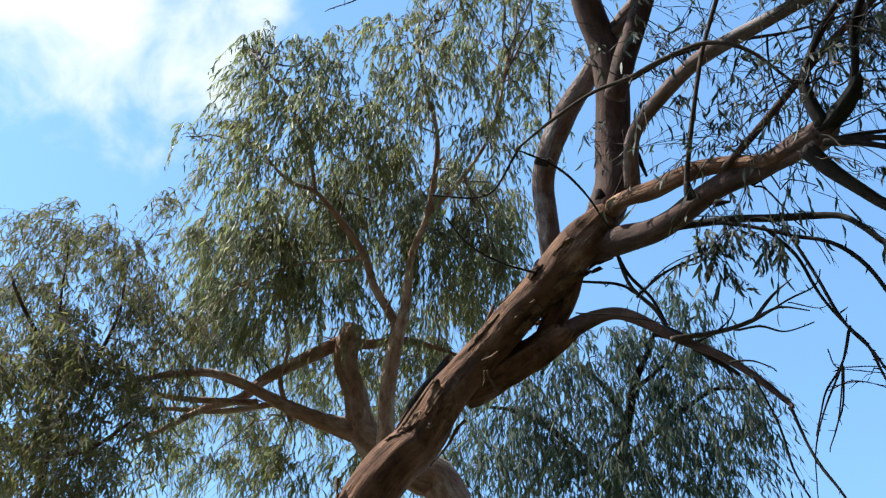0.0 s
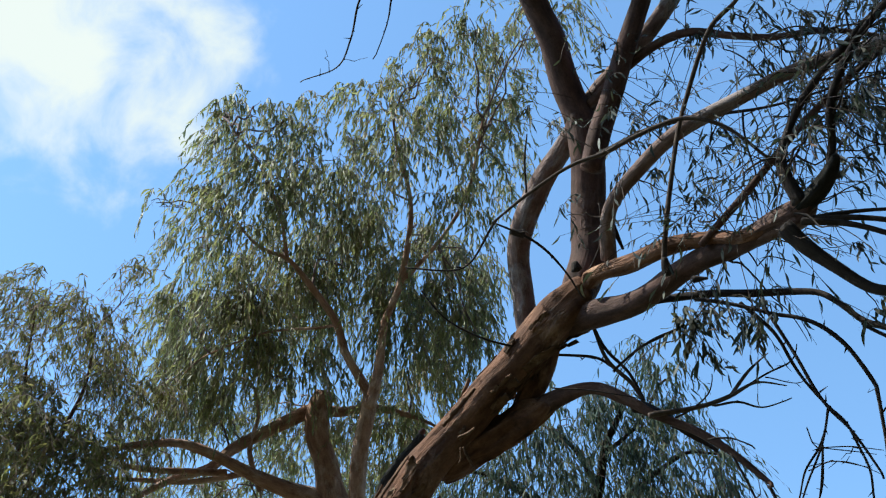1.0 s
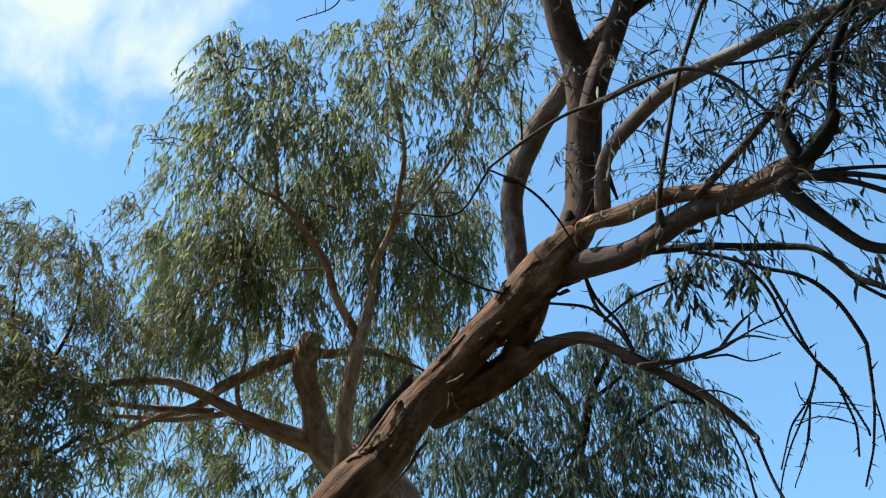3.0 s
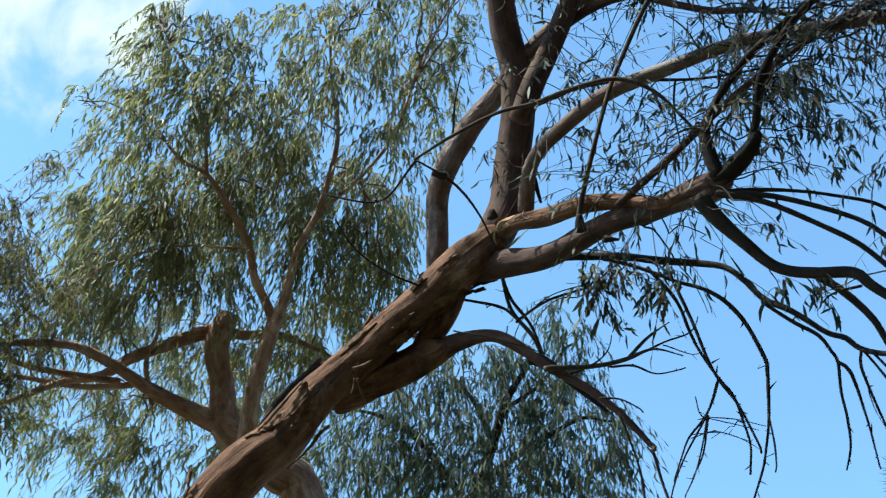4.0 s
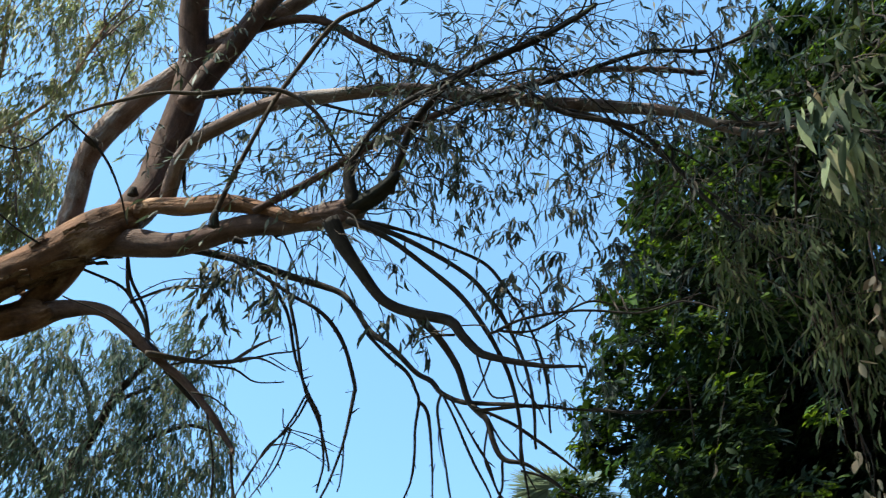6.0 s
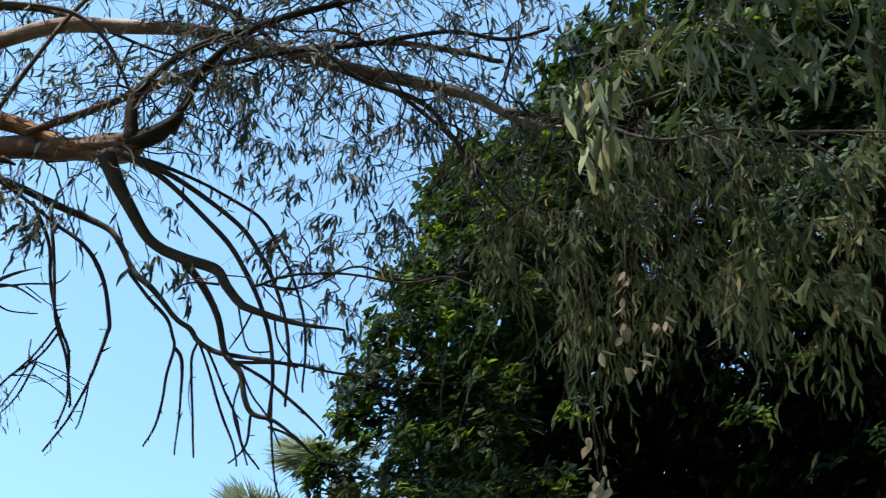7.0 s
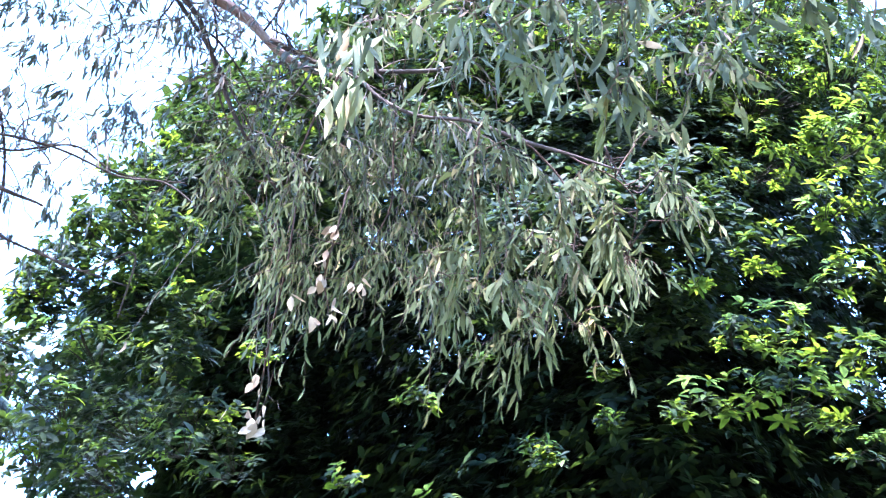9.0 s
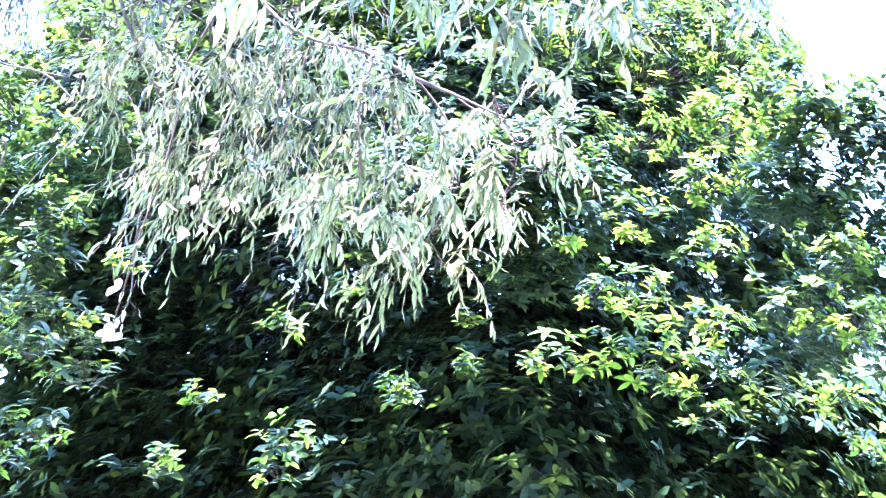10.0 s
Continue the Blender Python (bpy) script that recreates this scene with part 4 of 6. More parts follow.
# torn strips of bark on the trunk
def bark_strip(row, col, length, width, curl, skew):
    """A ragged plate of bark that lies on the trunk from ring row, column col, and lifts off towards one end."""
    g, n, sides, across = Geo(), 10, trunk_rings.shape[1], 5
    steps = np.linalg.norm(np.diff(trunk_path[:, :3], axis=0), axis=1)
    top, under = [], []
    tear = rng.uniform(0, 90)
    for i in range(n):
        s = i / (n - 1)
        k = min(len(trunk_rings) - 1.01, row + s * length / steps[min(row, len(steps) - 1)])
        k0, f = int(k), k - int(k)
        centre = trunk_path[k0, :3] * (1 - f) + trunk_path[k0 + 1, :3] * f
        r = trunk_path[k0, 3]
        half = width / r * sides / 6.283 * 0.5 * (math.sin(math.pi * (0.08 + 0.86 * s)) ** 0.6) * (1 + 0.5 * noise.noise((tear, s * 5, 0)))
        for q in np.linspace(-1, 1, across):
            a = (col + skew * s * 3 + q * half + 1.2 * noise.noise((tear + 9, s * 6, q))) % sides
            a0, h = int(a) % sides, a - int(a)
            p = trunk_rings[k0, a0] * (1 - h) + trunk_rings[k0, (a0 + 1) % sides] * h
            out = unit(p - centre)
            lift = 0.005 + curl * s**2.2 + 0.004 * (1 - abs(q)) + 0.5 * curl * s * abs(q) ** 2
            top.append(p + out * lift)
            under.append(p + out * (lift - 0.006))
    v = np.array(top + under)
    grain = np.stack([np.tile(np.linspace(-1, 1, across), 2 * n) * width / 2 + tear, np.zeros(len(v)), np.tile(np.repeat(np.linspace(0, 1, n), across), 2) * length * 0.5], 1)
    t, m = [], n * across
    for i in range(n - 1):
        for q in range(across - 1):
            a = i * across + q
            t += [(a, a + 1, a + across + 1), (a, a + across + 1, a + across), (m + a, m + a + across + 1, m + a + 1), (m + a, m + a + across, m + a + across + 1)]
    rim = [i * across for i in range(n)] + [(n - 1) * across + q for q in range(1, across)] + [i * across + across - 1 for i in range(n - 2, -1, -1)] + [q for q in range(across - 2, 0, -1)]
    for a, b in zip(rim, rim[1:] + rim[:1]):
        t += [(a, b, m + b), (a, m + b, m + a)]
    g.add(v, t, grain)
    return part("bark_strip", g, BARK_STRIP, trunk, "loose curling strip of bark")


seen = [k for k in range(len(trunk_path) - 12) if trunk_path[k, 2] > 4.9]
for k in range(46):
    high = k % 2
    row = seen[int(len(seen) * (rng.uniform(0.62, 1.0) if high else rng.uniform(0.0, 1.0)) * 0.999)]
    bark_strip(row, rng.uniform(0, 48), rng.uniform(0.12, 0.34) if high else rng.uniform(0.08, 0.26), rng.uniform(0.018, 0.05), rng.choice([0.0, 0.008, 0.02, 0.05]), rng.normal(0, 0.6))

# leafy twigs along the thin limbs
gum_leaves, gum_twigs = Geo(), Geo()


def leafy_twigs(bones, count, reach, leaf_len, per, low_r=0.004, high_r=0.05, slim=0.16, leaf_geo=gum_leaves, twig_geo=gum_twigs):
    path = np.array([b for b in bones if low_r < b[3] < high_r])
    pick = path[rng.integers(0, len(path), count)][:, :3]
    mid_dir = rng.normal(size=(count, 3)) * (1, 1, 0.7) + (0, 0, 0.15)
    length = rng.uniform(0.25, 1.0, (count, 1)) * reach
    s = np.linspace(0, 1, 6)[None, :, None]
    kink = rng.normal(size=(count, 1, 3)) * 0.2
    pts = pick[:, None] + length[:, None] * (unit(mid_dir)[:, None] * s + DOWN * 0.35 * s**2 + kink * s * (1 - s))
    strands(twig_geo, pts, 0.0045, 0.0016)
    for k, share in ((3, 0.3), (4, 0.55), (5, 1.0)):
        some = rng.uniform(size=count) < share
        weeping_sprays(leaf_geo, twig_geo, pts[some, k], mid_dir[some] + rng.normal(size=(some.sum(), 3)) * 0.8, rng.uniform(0.10, 0.26, some.sum()), leaf_len, per, slim, 0.003, 0.9, 0.34)


leafy_twigs([b for b in right_bones if b[3] < 0.05 and b[2] > 5.7 and b[0] > 2.1], 270, 0.6, 0.094, 6)
leafy_twigs([b for b in right_bones if b[3] < 0.05 and b[2] > 5.7 and b[0] <= 2.1], 60, 0.5, 0.085, 5)
# long bare twigs that arch between the leaves
arching = Geo()
limbs = np.array([b for b in right_bones + arch_bones if b[0] > 1.9 and b[2] > 6.1 and b[3] > 0.006])
for q in limbs[rng.integers(0, len(limbs), 85)]:
    d = unit(rng.normal(size=3) * (1, 1, 0.6) + (0.5, -0.3, 0.1)) * rng.uniform(0.35, 0.95)
    drop = rng.uniform(0.1, 0.6)
    kinks = [q[:3] + d * u + DOWN * drop * np.linalg.norm(d) * u**2 + rng.normal(size=3) * 0.02 * (u > 0) for u in np.linspace(0, 1, 8)]
    tube(arching, [(*p, 0.0075 * (1 - 0.75 * u)) for p, u in zip(kinks, np.linspace(0, 1, 8))], 5, 0.06, 0.3)
part("arching_twig_growth", arching, BARK_DARK, gum, "bare dark arching twigs", "stuff")
GUM_CLUMPS = [(1.69, 4.86, 7.29, 0.24, 0.28), (1.94, 4.89, 6.99, 0.22, 0.25), (1.78, 4.81, 5.92, 0.13, 0.13), (2.36, 5.33, 6.48, 0.15, 0.15), (1.93, 4.91, 6.38, 0.20, 0.17), (0.98, 4.73, 7.56, 0.22, 0.29), (1.85, 4.83, 5.99, 0.13, 0.16), (2.28, 5.16, 6.39, 0.14, 0.11), (2.78, 4.13, 7.11, 0.32, 0.25), (2.41, 3.87, 7.60, 0.26, 0.16), (3.33, 4.26, 7.11, 0.33, 0.29), (1.98, 4.59, 7.28, 0.20, 0.17), (2.36, 4.73, 7.07, 0.22, 0.18)]
GUM_CLUMPS += [(1.37, 4.30, 7.93, 0.15, 0.18), (1.86, 4.37, 8.17, 0.19, 0.15), (2.00, 3.79, 7.48, 0.17, 0.14), (1.65, 4.88, 7.94, 0.16, 0.19), (1.67, 4.70, 7.44, 0.15, 0.15), (1.16, 5.05, 7.02, 0.11, 0.14), (2.13, 5.03, 7.78, 0.20, 0.20), (2.44, 4.08, 7.40, 0.21, 0.21)]
GUM_CLUMPS += [(2.46, 4.17, 7.05, 0.21, 0.21), (2.78, 4.62, 7.00, 0.18, 0.18), (1.32, 4.05, 6.89, 0.16, 0.16), (1.87, 4.31, 7.79, 0.22, 0.18), (2.15, 4.06, 7.55, 0.21, 0.21), (2.54, 3.81, 7.50, 0.20, 0.17), (2.88, 4.40, 7.40, 0.22, 0.22), (3.17, 3.49, 6.66, 0.26, 0.20), (2.92, 3.53, 7.57, 0.29, 0.18), (3.72, 3.48, 7.18, 0.25, 0.22)]
GUM_CLUMPS += [(3.05, 4.09, 7.25, 0.39, 0.26), (3.37, 3.83, 6.63, 0.41, 0.31), (2.35, 3.52, 6.24, 0.24, 0.21), (3.19, 3.34, 7.61, 0.41, 0.21), (3.14, 2.59, 6.95, 0.35, 0.16), (3.50, 3.45, 5.99, 0.25, 0.25), (3.73, 4.24, 6.29, 0.24, 0.24), (3.05, 3.67, 5.85, 0.24, 0.18), (3.58, 2.48, 7.09, 0.23, 0.20), (2.33, 3.90, 7.58, 0.23, 0.17), (3.78, 3.52, 7.03, 0.34, 0.21), (2.74, 4.63, 6.49, 0.17, 0.14), (2.81, 4.27, 5.73, 0.13, 0.13), (3.81, 3.00, 7.17, 0.26, 0.19)]
GUM_CLUMPS += [(3.35, 3.53, 5.98, 0.16, 0.19), (3.76, 3.79, 5.99, 0.16, 0.20), (3.29, 3.48, 5.33, 0.12, 0.17), (3.93, 4.04, 5.73, 0.13, 0.17), (3.50, 3.24, 5.97, 0.18, 0.18), (3.17, 3.57, 5.66, 0.12, 0.15), (3.90, 4.29, 5.64, 0.10, 0.13), (3.06, 2.15, 6.39, 0.20, 0.15), (3.43, 2.09, 6.96, 0.22, 0.16), (3.53, 2.29, 6.85, 0.19, 0.16), (3.57, 2.86, 7.31, 0.17, 0.17)]
GUM_CLUMPS += [(2.54, 3.92, 6.46, 0.16, 0.16), (2.96, 4.15, 6.51, 0.17, 0.17), (2.82, 3.49, 5.94, 0.18, 0.15), (3.40, 3.66, 6.70, 0.20, 0.20), (3.40, 3.57, 6.07, 0.19, 0.19), (3.09, 3.80, 5.83, 0.15, 0.12), (3.67, 4.16, 6.24, 0.14, 0.14), (2.87, 3.73, 7.33, 0.18, 0.15), (3.29, 3.51, 7.25, 0.23, 0.20), (3.59, 3.45, 7.05, 0.20, 0.20), (3.25, 3.13, 5.98, 0.15, 0.18), (3.74, 4.35, 5.98, 0.10, 0.14), (3.59, 3.80, 5.46, 0.12, 0.15), (2.84, 3.44, 6.51, 0.19, 0.16), (2.04, 3.65, 7.39, 0.10, 0.14), (2.60, 3.61, 7.55, 0.18, 0.12), (3.04, 3.36, 7.44, 0.20, 0.13), (3.46, 3.18, 7.26, 0.19, 0.16)]
for crown, density in (([q for q in GUM_CLUMPS if q[0] < 2.3], 62), ([q for q in GUM_CLUMPS if q[0] >= 2.3], 78)):
    crown = [(x, y, z, 0.82 * rx, 0.82 * rz) for x, y, z, rx, rz in crown]
    clump_crown(gum_leaves, gum_twigs, crown, gum_bones + right_bones + arch_bones, 0.9 * density, 0.095, 0.28, 9, 0.165, 0.9, 0.24, 0.1, 0.005)
for x, y, z, crowd in [(1.70, 4.77, 6.04, 5), (1.78, 4.77, 6.00, 6), (1.77, 4.84, 5.93, 5), (1.85, 4.85, 5.88, 4), (1.72, 4.82, 5.97, 4), (1.94, 4.68, 6.02, 3), (2.04, 4.72, 5.94, 3), (2.10, 4.68, 5.95, 3), (1.75, 4.72, 5.99, 4), (2.07, 4.64, 5.93, 3), (2.65, 4.38, 5.90, 4), (2.81, 4.33, 5.85, 3), (2.20, 4.61, 5.90, 1), (2.85, 4.36, 5.79, 2)]:
    n = crowd
    out = rng.normal(size=(n, 3)) * (0.5, 0.5, 0.2)
    weeping_sprays(gum_leaves, gum_twigs, np.array([x, y, z]) + rng.normal(size=(n, 3)) * 0.025, out, rng.uniform(0.08, 0.2, n), 0.10, 6, 0.2, 0.002, 1.0, 0.3)
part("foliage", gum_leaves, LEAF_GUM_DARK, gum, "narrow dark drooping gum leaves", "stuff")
part("twig_growth", gum_twigs, BARK_TWIG, gum, "fine twigs", "stuff")

# unseen upper crown, added to shade the hanging bough and the broad-leaved tree
shade_crown_bones = []
for points in (
    [(1.97, 4.06, 8.72, 0.05), (2.08, 3.72, 9.3, 0.055), (2.35, 3.9, 10.1, 0.05), (2.9, 4.3, 10.8, 0.04), (3.6, 4.2, 11.2, 0.03), (4.3, 4.0, 11.3, 0.015)],
    [(2.1, 3.75, 9.4, 0.045), (2.5, 2.8, 10.3, 0.04), (3.2, 1.6, 11.0, 0.03), (4.2, 0.4, 11.3, 0.015)],
    [(0.57, 3.49, 9.44, 0.06), (0.5, 2.6, 10.4, 0.05), (0.8, 1.4, 11.0, 0.04), (1.2, 0.1, 11.3, 0.028), (1.6, -1.0, 11.4, 0.015)],
    [(0.75, 1.5, 10.95, 0.035), (1.8, 0.6, 11.2, 0.025), (3.0, -0.6, 11.4, 0.014)],
    [(0.5, 2.6, 10.4, 0.035), (-0.2, 1.4, 11.0, 0.025), (-0.8, 0.2, 11.3, 0.012)],
    [(2.45, 2.9, 10.2, 0.03), (1.8, 2.4, 10.9, 0.025), (1.6, 1.6, 11.3, 0.012)],
):
    limb(gum, "branch", points, BARK_LIMB, 9, 0.1, 0.1, 0.03, "", bones=shade_crown_bones)
shade_crown_leaves, shade_crown_twigs = Geo(), Geo()
SHADE_CROWN = []
for i in range(11):
    for j in range(10):
        x, y = -2.9 + 0.78 * i + rng.normal() * 0.2, -1.6 + 0.78 * j + rng.normal() * 0.2
        if y < (5.4 if x < 2.4 else 4.6) - 0.12 * x and y < 2.4 + 0.9 * (x + 2.6) and y > -1.8 + 0.25 * (x - 2):
            SHADE_CROWN.append((x, y, 11.4 + rng.uniform(-0.2, 0.3), 0.5, 0.35))
clump_crown(shade_crown_leaves, shade_crown_twigs, SHADE_CROWN, shade_crown_bones, 140, 0.12, 0.4, 10, 0.17, 0.8, 0.4, 0.15, 0.008)
part("shade_crown_foliage", shade_crown_leaves, LEAF_GUM, gum, "unseen high crown of narrow gum leaves, added for shade", "stuff")
part("shade_crown_twig_growth", shade_crown_twigs, BARK_TWIG, gum, "fine twigs", "stuff")

# the hanging grey-leaved bough
hang_bones, HANG_LIMBS = [], []
HANG_LIMBS.append([(3.86, 2.28, 6.37, 0.012), (3.89, 2.40, 6.13, 0.011), (3.99, 2.53, 5.82, 0.009), (4.07, 2.64, 5.51, 0.007), (4.11, 2.65, 5.28, 0.004)])
HANG_LIMBS.append([(4.02, 1.99, 6.14, 0.012), (4.13, 2.03, 5.91, 0.010), (4.24, 2.08, 5.65, 0.009), (4.30, 2.21, 5.38, 0.007), (4.35, 2.25, 5.17, 0.004)])
HANG_LIMBS.append([(4.04, 1.50, 5.80, 0.010), (4.15, 1.58, 5.54, 0.008), (4.31, 1.59, 5.26, 0.007), (4.40, 1.64, 4.99, 0.004)])
HANG_LIMBS.append([(4.12, 1.30, 5.68, 0.010), (4.29, 1.14, 5.48, 0.008), (4.44, 1.16, 5.23, 0.007), (4.54, 1.29, 4.96, 0.005), (4.56, 1.36, 4.79, 0.004)])
HANG_LIMBS.append([(4.18, 1.08, 5.56, 0.008), (4.27, 0.88, 5.44, 0.007), (4.37, 0.81, 5.28, 0.005), (4.48, 0.91, 5.04, 0.004)])
HANG_LIMBS.append([(4.08, 1.35, 5.28, 0.005), (4.15, 1.29, 5.24, 0.005), (4.27, 1.29, 5.13, 0.004)])
HANG_LIMBS.append([(4.22, 1.39, 5.15, 0.004), (4.12, 1.32, 5.26, 0.005), (4.04, 1.36, 5.31, 0.005)])
for points in HANG_LIMBS:
    limb(gum, "branch", [(x, y, z, 0.6 * r) for x, y, z, r in points], BARK_REDTWIG, 6, 0.06, 0.15, 0.03, "thin reddish hanging branch", bones=hang_bones)
hang_leaves, hang_twigs = Geo(), Geo()
FINE = [(3.81, 2.63, 5.55, 0.17, 0.20), (4.08, 2.53, 5.87, 0.24, 0.24), (3.77, 2.32, 5.05, 0.19, 0.21), (4.21, 2.27, 5.99, 0.28, 0.25), (4.11, 2.25, 5.41, 0.23, 0.23), (4.21, 2.17, 5.10, 0.19, 0.17), (4.55, 2.16, 5.89, 0.25, 0.25), (4.19, 1.87, 5.02, 0.21, 0.21), (4.10, 1.89, 5.95, 0.27, 0.18), (4.00, 2.84, 5.52, 0.12, 0.15), (4.00, 2.28, 4.95, 0.16, 0.16), (4.48, 1.86, 6.07, 0.25, 0.19), (3.56, 2.69, 5.33, 0.14, 0.14)]
HANGING = [(4.30, 1.82, 4.85, 0.16, 0.16), (4.43, 1.70, 5.29, 0.22, 0.22), (4.05, 1.45, 4.54, 0.19, 0.14), (4.65, 1.48, 5.26, 0.23, 0.23), (4.47, 1.43, 4.74, 0.18, 0.10), (4.34, 1.17, 4.70, 0.18, 0.15), (4.77, 1.23, 5.36, 0.20, 0.23), (4.07, 0.86, 4.83, 0.15, 0.17), (4.67, 0.97, 5.08, 0.14, 0.16), (4.47, 0.78, 5.36, 0.14, 0.16), (4.15, 0.58, 4.81, 0.06, 0.10), (4.43, 1.50, 5.58, 0.20, 0.17), (4.06, 1.09, 5.04, 0.15, 0.15), (4.12, 0.87, 5.25, 0.16, 0.13), (4.42, 0.69, 5.72, 0.10, 0.14), (3.66, 1.25, 5.00, 0.14, 0.12), (4.83, 1.55, 4.91, 0.17, 0.10), (4.67, 1.23, 4.76, 0.15, 0.09)]
clump_crown(hang_leaves, hang_twigs, FINE, hang_bones, 165, 0.095, 0.40, 12, 0.14, 1.1, 0.24, 0.1, 0.004)
clump_crown(hang_leaves, hang_twigs, [(x, y, z + 0.15, rx, rz) for x, y, z, rx, rz in HANGING], hang_bones, 135, 0.115, 0.28, 10, 0.165, 1.1, 0.26, 0.1, 0.004)
part("hanging_foliage", hang_leaves, LEAF_GREY, gum, "grey-green drooping gum leaves", "stuff")
part("hanging_twig_growth", hang_twigs, BARK_REDTWIG, gum, "thin reddish twigs", "stuff")


# the nearest boughs overhead
NEAR_TWIGS = []
NEAR_TWIGS.append([(2.70, -0.26, 4.48, 0.004), (2.69, -0.08, 4.40, 0.003), (2.67, 0.09, 4.31, 0.003), (2.65, 0.27, 4.21, 0.003), (2.65, 0.40, 4.09, 0.002)])
NEAR_TWIGS.append([(2.68, -0.08, 4.37, 0.003), (2.77, -0.02, 4.30, 0.002), (2.82, 0.09, 4.26, 0.002), (2.88, 0.18, 4.20, 0.002)])
NEAR_TWIGS.append([(2.51, 0.13, 4.35, 0.004), (2.52, 0.30, 4.33, 0.003), (2.51, 0.48, 4.30, 0.002), (2.49, 0.64, 4.27, 0.002), (2.51, 0.76, 4.22, 0.002)])
NEAR_TWIGS.append([(2.55, 0.39, 4.65, 0.004), (2.56, 0.63, 4.64, 0.003), (2.56, 0.85, 4.63, 0.003), (2.57, 1.08, 4.59, 0.002), (2.54, 1.26, 4.59, 0.002), (2.55, 1.37, 4.58, 0.002)])
NEAR_TWIGS.append([(2.70, -0.26, 4.48, 0.004), (2.79, -0.23, 4.42, 0.003), (2.89, -0.27, 4.35, 0.002), (2.96, -0.34, 4.28, 0.002)])
NEAR_TWIGS.append([(2.52, 0.85, 4.55, 0.002), (2.61, 0.91, 4.48, 0.002), (2.72, 0.90, 4.41, 0.002)])
NEAR_TWIGS.append([(2.52, 0.30, 4.33, 0.002), (2.59, 0.37, 4.26, 0.002), (2.73, 0.39, 4.16, 0.002), (2.81, 0.44, 4.09, 0.002)])
NEAR_TWIGS.append([(2.51, 0.52, 4.29, 0.002), (2.62, 0.54, 4.21, 0.002), (2.73, 0.55, 4.13, 0.002)])
over_bones = [q for points in NEAR_TWIGS for q in smooth_path(points, 0.06).tolist()]
over_leaves, over_twigs = Geo(), Geo()
OVERHEAD = [(2.46, 1.20, 4.46, 0.09, 0.08), (2.68, 1.15, 4.76, 0.12, 0.10), (2.32, 0.74, 4.10, 0.12, 0.08), (2.94, 0.88, 4.75, 0.12, 0.12), (2.77, 0.84, 4.28, 0.07, 0.09), (2.55, 0.57, 4.28, 0.12, 0.09), (3.12, 0.60, 4.81, 0.15, 0.13), (2.70, 0.45, 3.97, 0.08, 0.08), (2.92, 0.36, 4.60, 0.14, 0.12), (3.08, 0.39, 4.50, 0.10, 0.10), (2.57, 0.13, 4.11, 0.10, 0.10), (3.25, 0.28, 4.75, 0.08, 0.08), (2.71, -0.02, 4.28, 0.11, 0.07), (2.85, -0.13, 4.35, 0.09, 0.09), (3.15, -0.28, 4.77, 0.13, 0.08), (2.34, 0.46, 4.17, 0.15, 0.08)]
OVERHEAD += [(2.84, -0.06, 4.78, 0.16, 0.12), (2.97, 0.13, 5.09, 0.15, 0.11), (2.68, -0.15, 4.28, 0.11, 0.11), (3.01, 0.25, 5.08, 0.17, 0.11), (2.82, -0.11, 4.64, 0.18, 0.10)]
OVERHEAD += [(2.53, 1.03, 4.89, 0.12, 0.08), (2.74, 0.91, 5.20, 0.13, 0.11), (2.45, 0.58, 4.47, 0.11, 0.09), (2.95, 0.54, 5.23, 0.16, 0.11), (2.83, 0.37, 4.76, 0.12, 0.12), (2.74, 0.19, 4.63, 0.11, 0.10), (3.32, 0.16, 5.14, 0.11, 0.11), (2.75, -0.06, 4.42, 0.11, 0.11), (2.86, 0.91, 4.93, 0.08, 0.11), (3.00, 0.73, 4.91, 0.11, 0.11), (2.88, 0.18, 4.30, 0.07, 0.09)]
# clumps above the view, added to shade the boughs below
OVERHEAD += [(2.36, 1.01, 5.33, 0.26, 0.17), (2.63, 0.67, 5.67, 0.30, 0.19), (2.43, 0.20, 4.89, 0.25, 0.16), (3.02, -0.10, 5.60, 0.31, 0.19), (2.12, 0.65, 5.42, 0.30, 0.19), (2.25, 0.19, 5.23, 0.31, 0.18), (2.78, -0.22, 5.83, 0.36, 0.22), (2.73, -0.35, 4.75, 0.26, 0.16), (2.76, -0.46, 5.44, 0.34, 0.20)]
clump_crown(over_leaves, over_twigs, OVERHEAD, over_bones, 95, 0.116, 0.26, 8, 0.165, 0.9, 0.32, 0.1, 0.004)
part("overhead_foliage", over_leaves, LEAF_GREY, gum, "grey-green hanging gum leaves close by", "stuff")
part("overhead_twig_growth", over_twigs, BARK_TWIG, gum, "thin twigs", "stuff")


# single leaves of the nearest sprays
def leaf_mesh(name, mat, seed, length, slim):
    g, r = Geo(), np.random.default_rng(seed)
    profile = [(0.06, 0.22), (0.22, 0.72), (0.42, 1.0), (0.62, 0.86), (0.82, 0.48)]
    blades(g, np.zeros((1, 3)), np.array([[0, 0, -1.0]]), np.array([[0, 1.0, 0]]), length, length * slim, profile, r.normal(0, 0.2), r.normal(0, 0.16), 0.22)
    return g.mesh(name, mat)


NEAR_MESHES = [leaf_mesh("leaf", LEAF_NEAR, s, 0.135, 0.17) for s in range(6)]
YELLOW_MESHES = [leaf_mesh("yellow_leaf", LEAF_YELLOW, s, 0.16, 0.19) for s in range(3)]
DEAD_MESHES = [leaf_mesh("dead_leaf", LEAF_DEAD, s + 20, 0.105, 0.5) for s in range(4)]


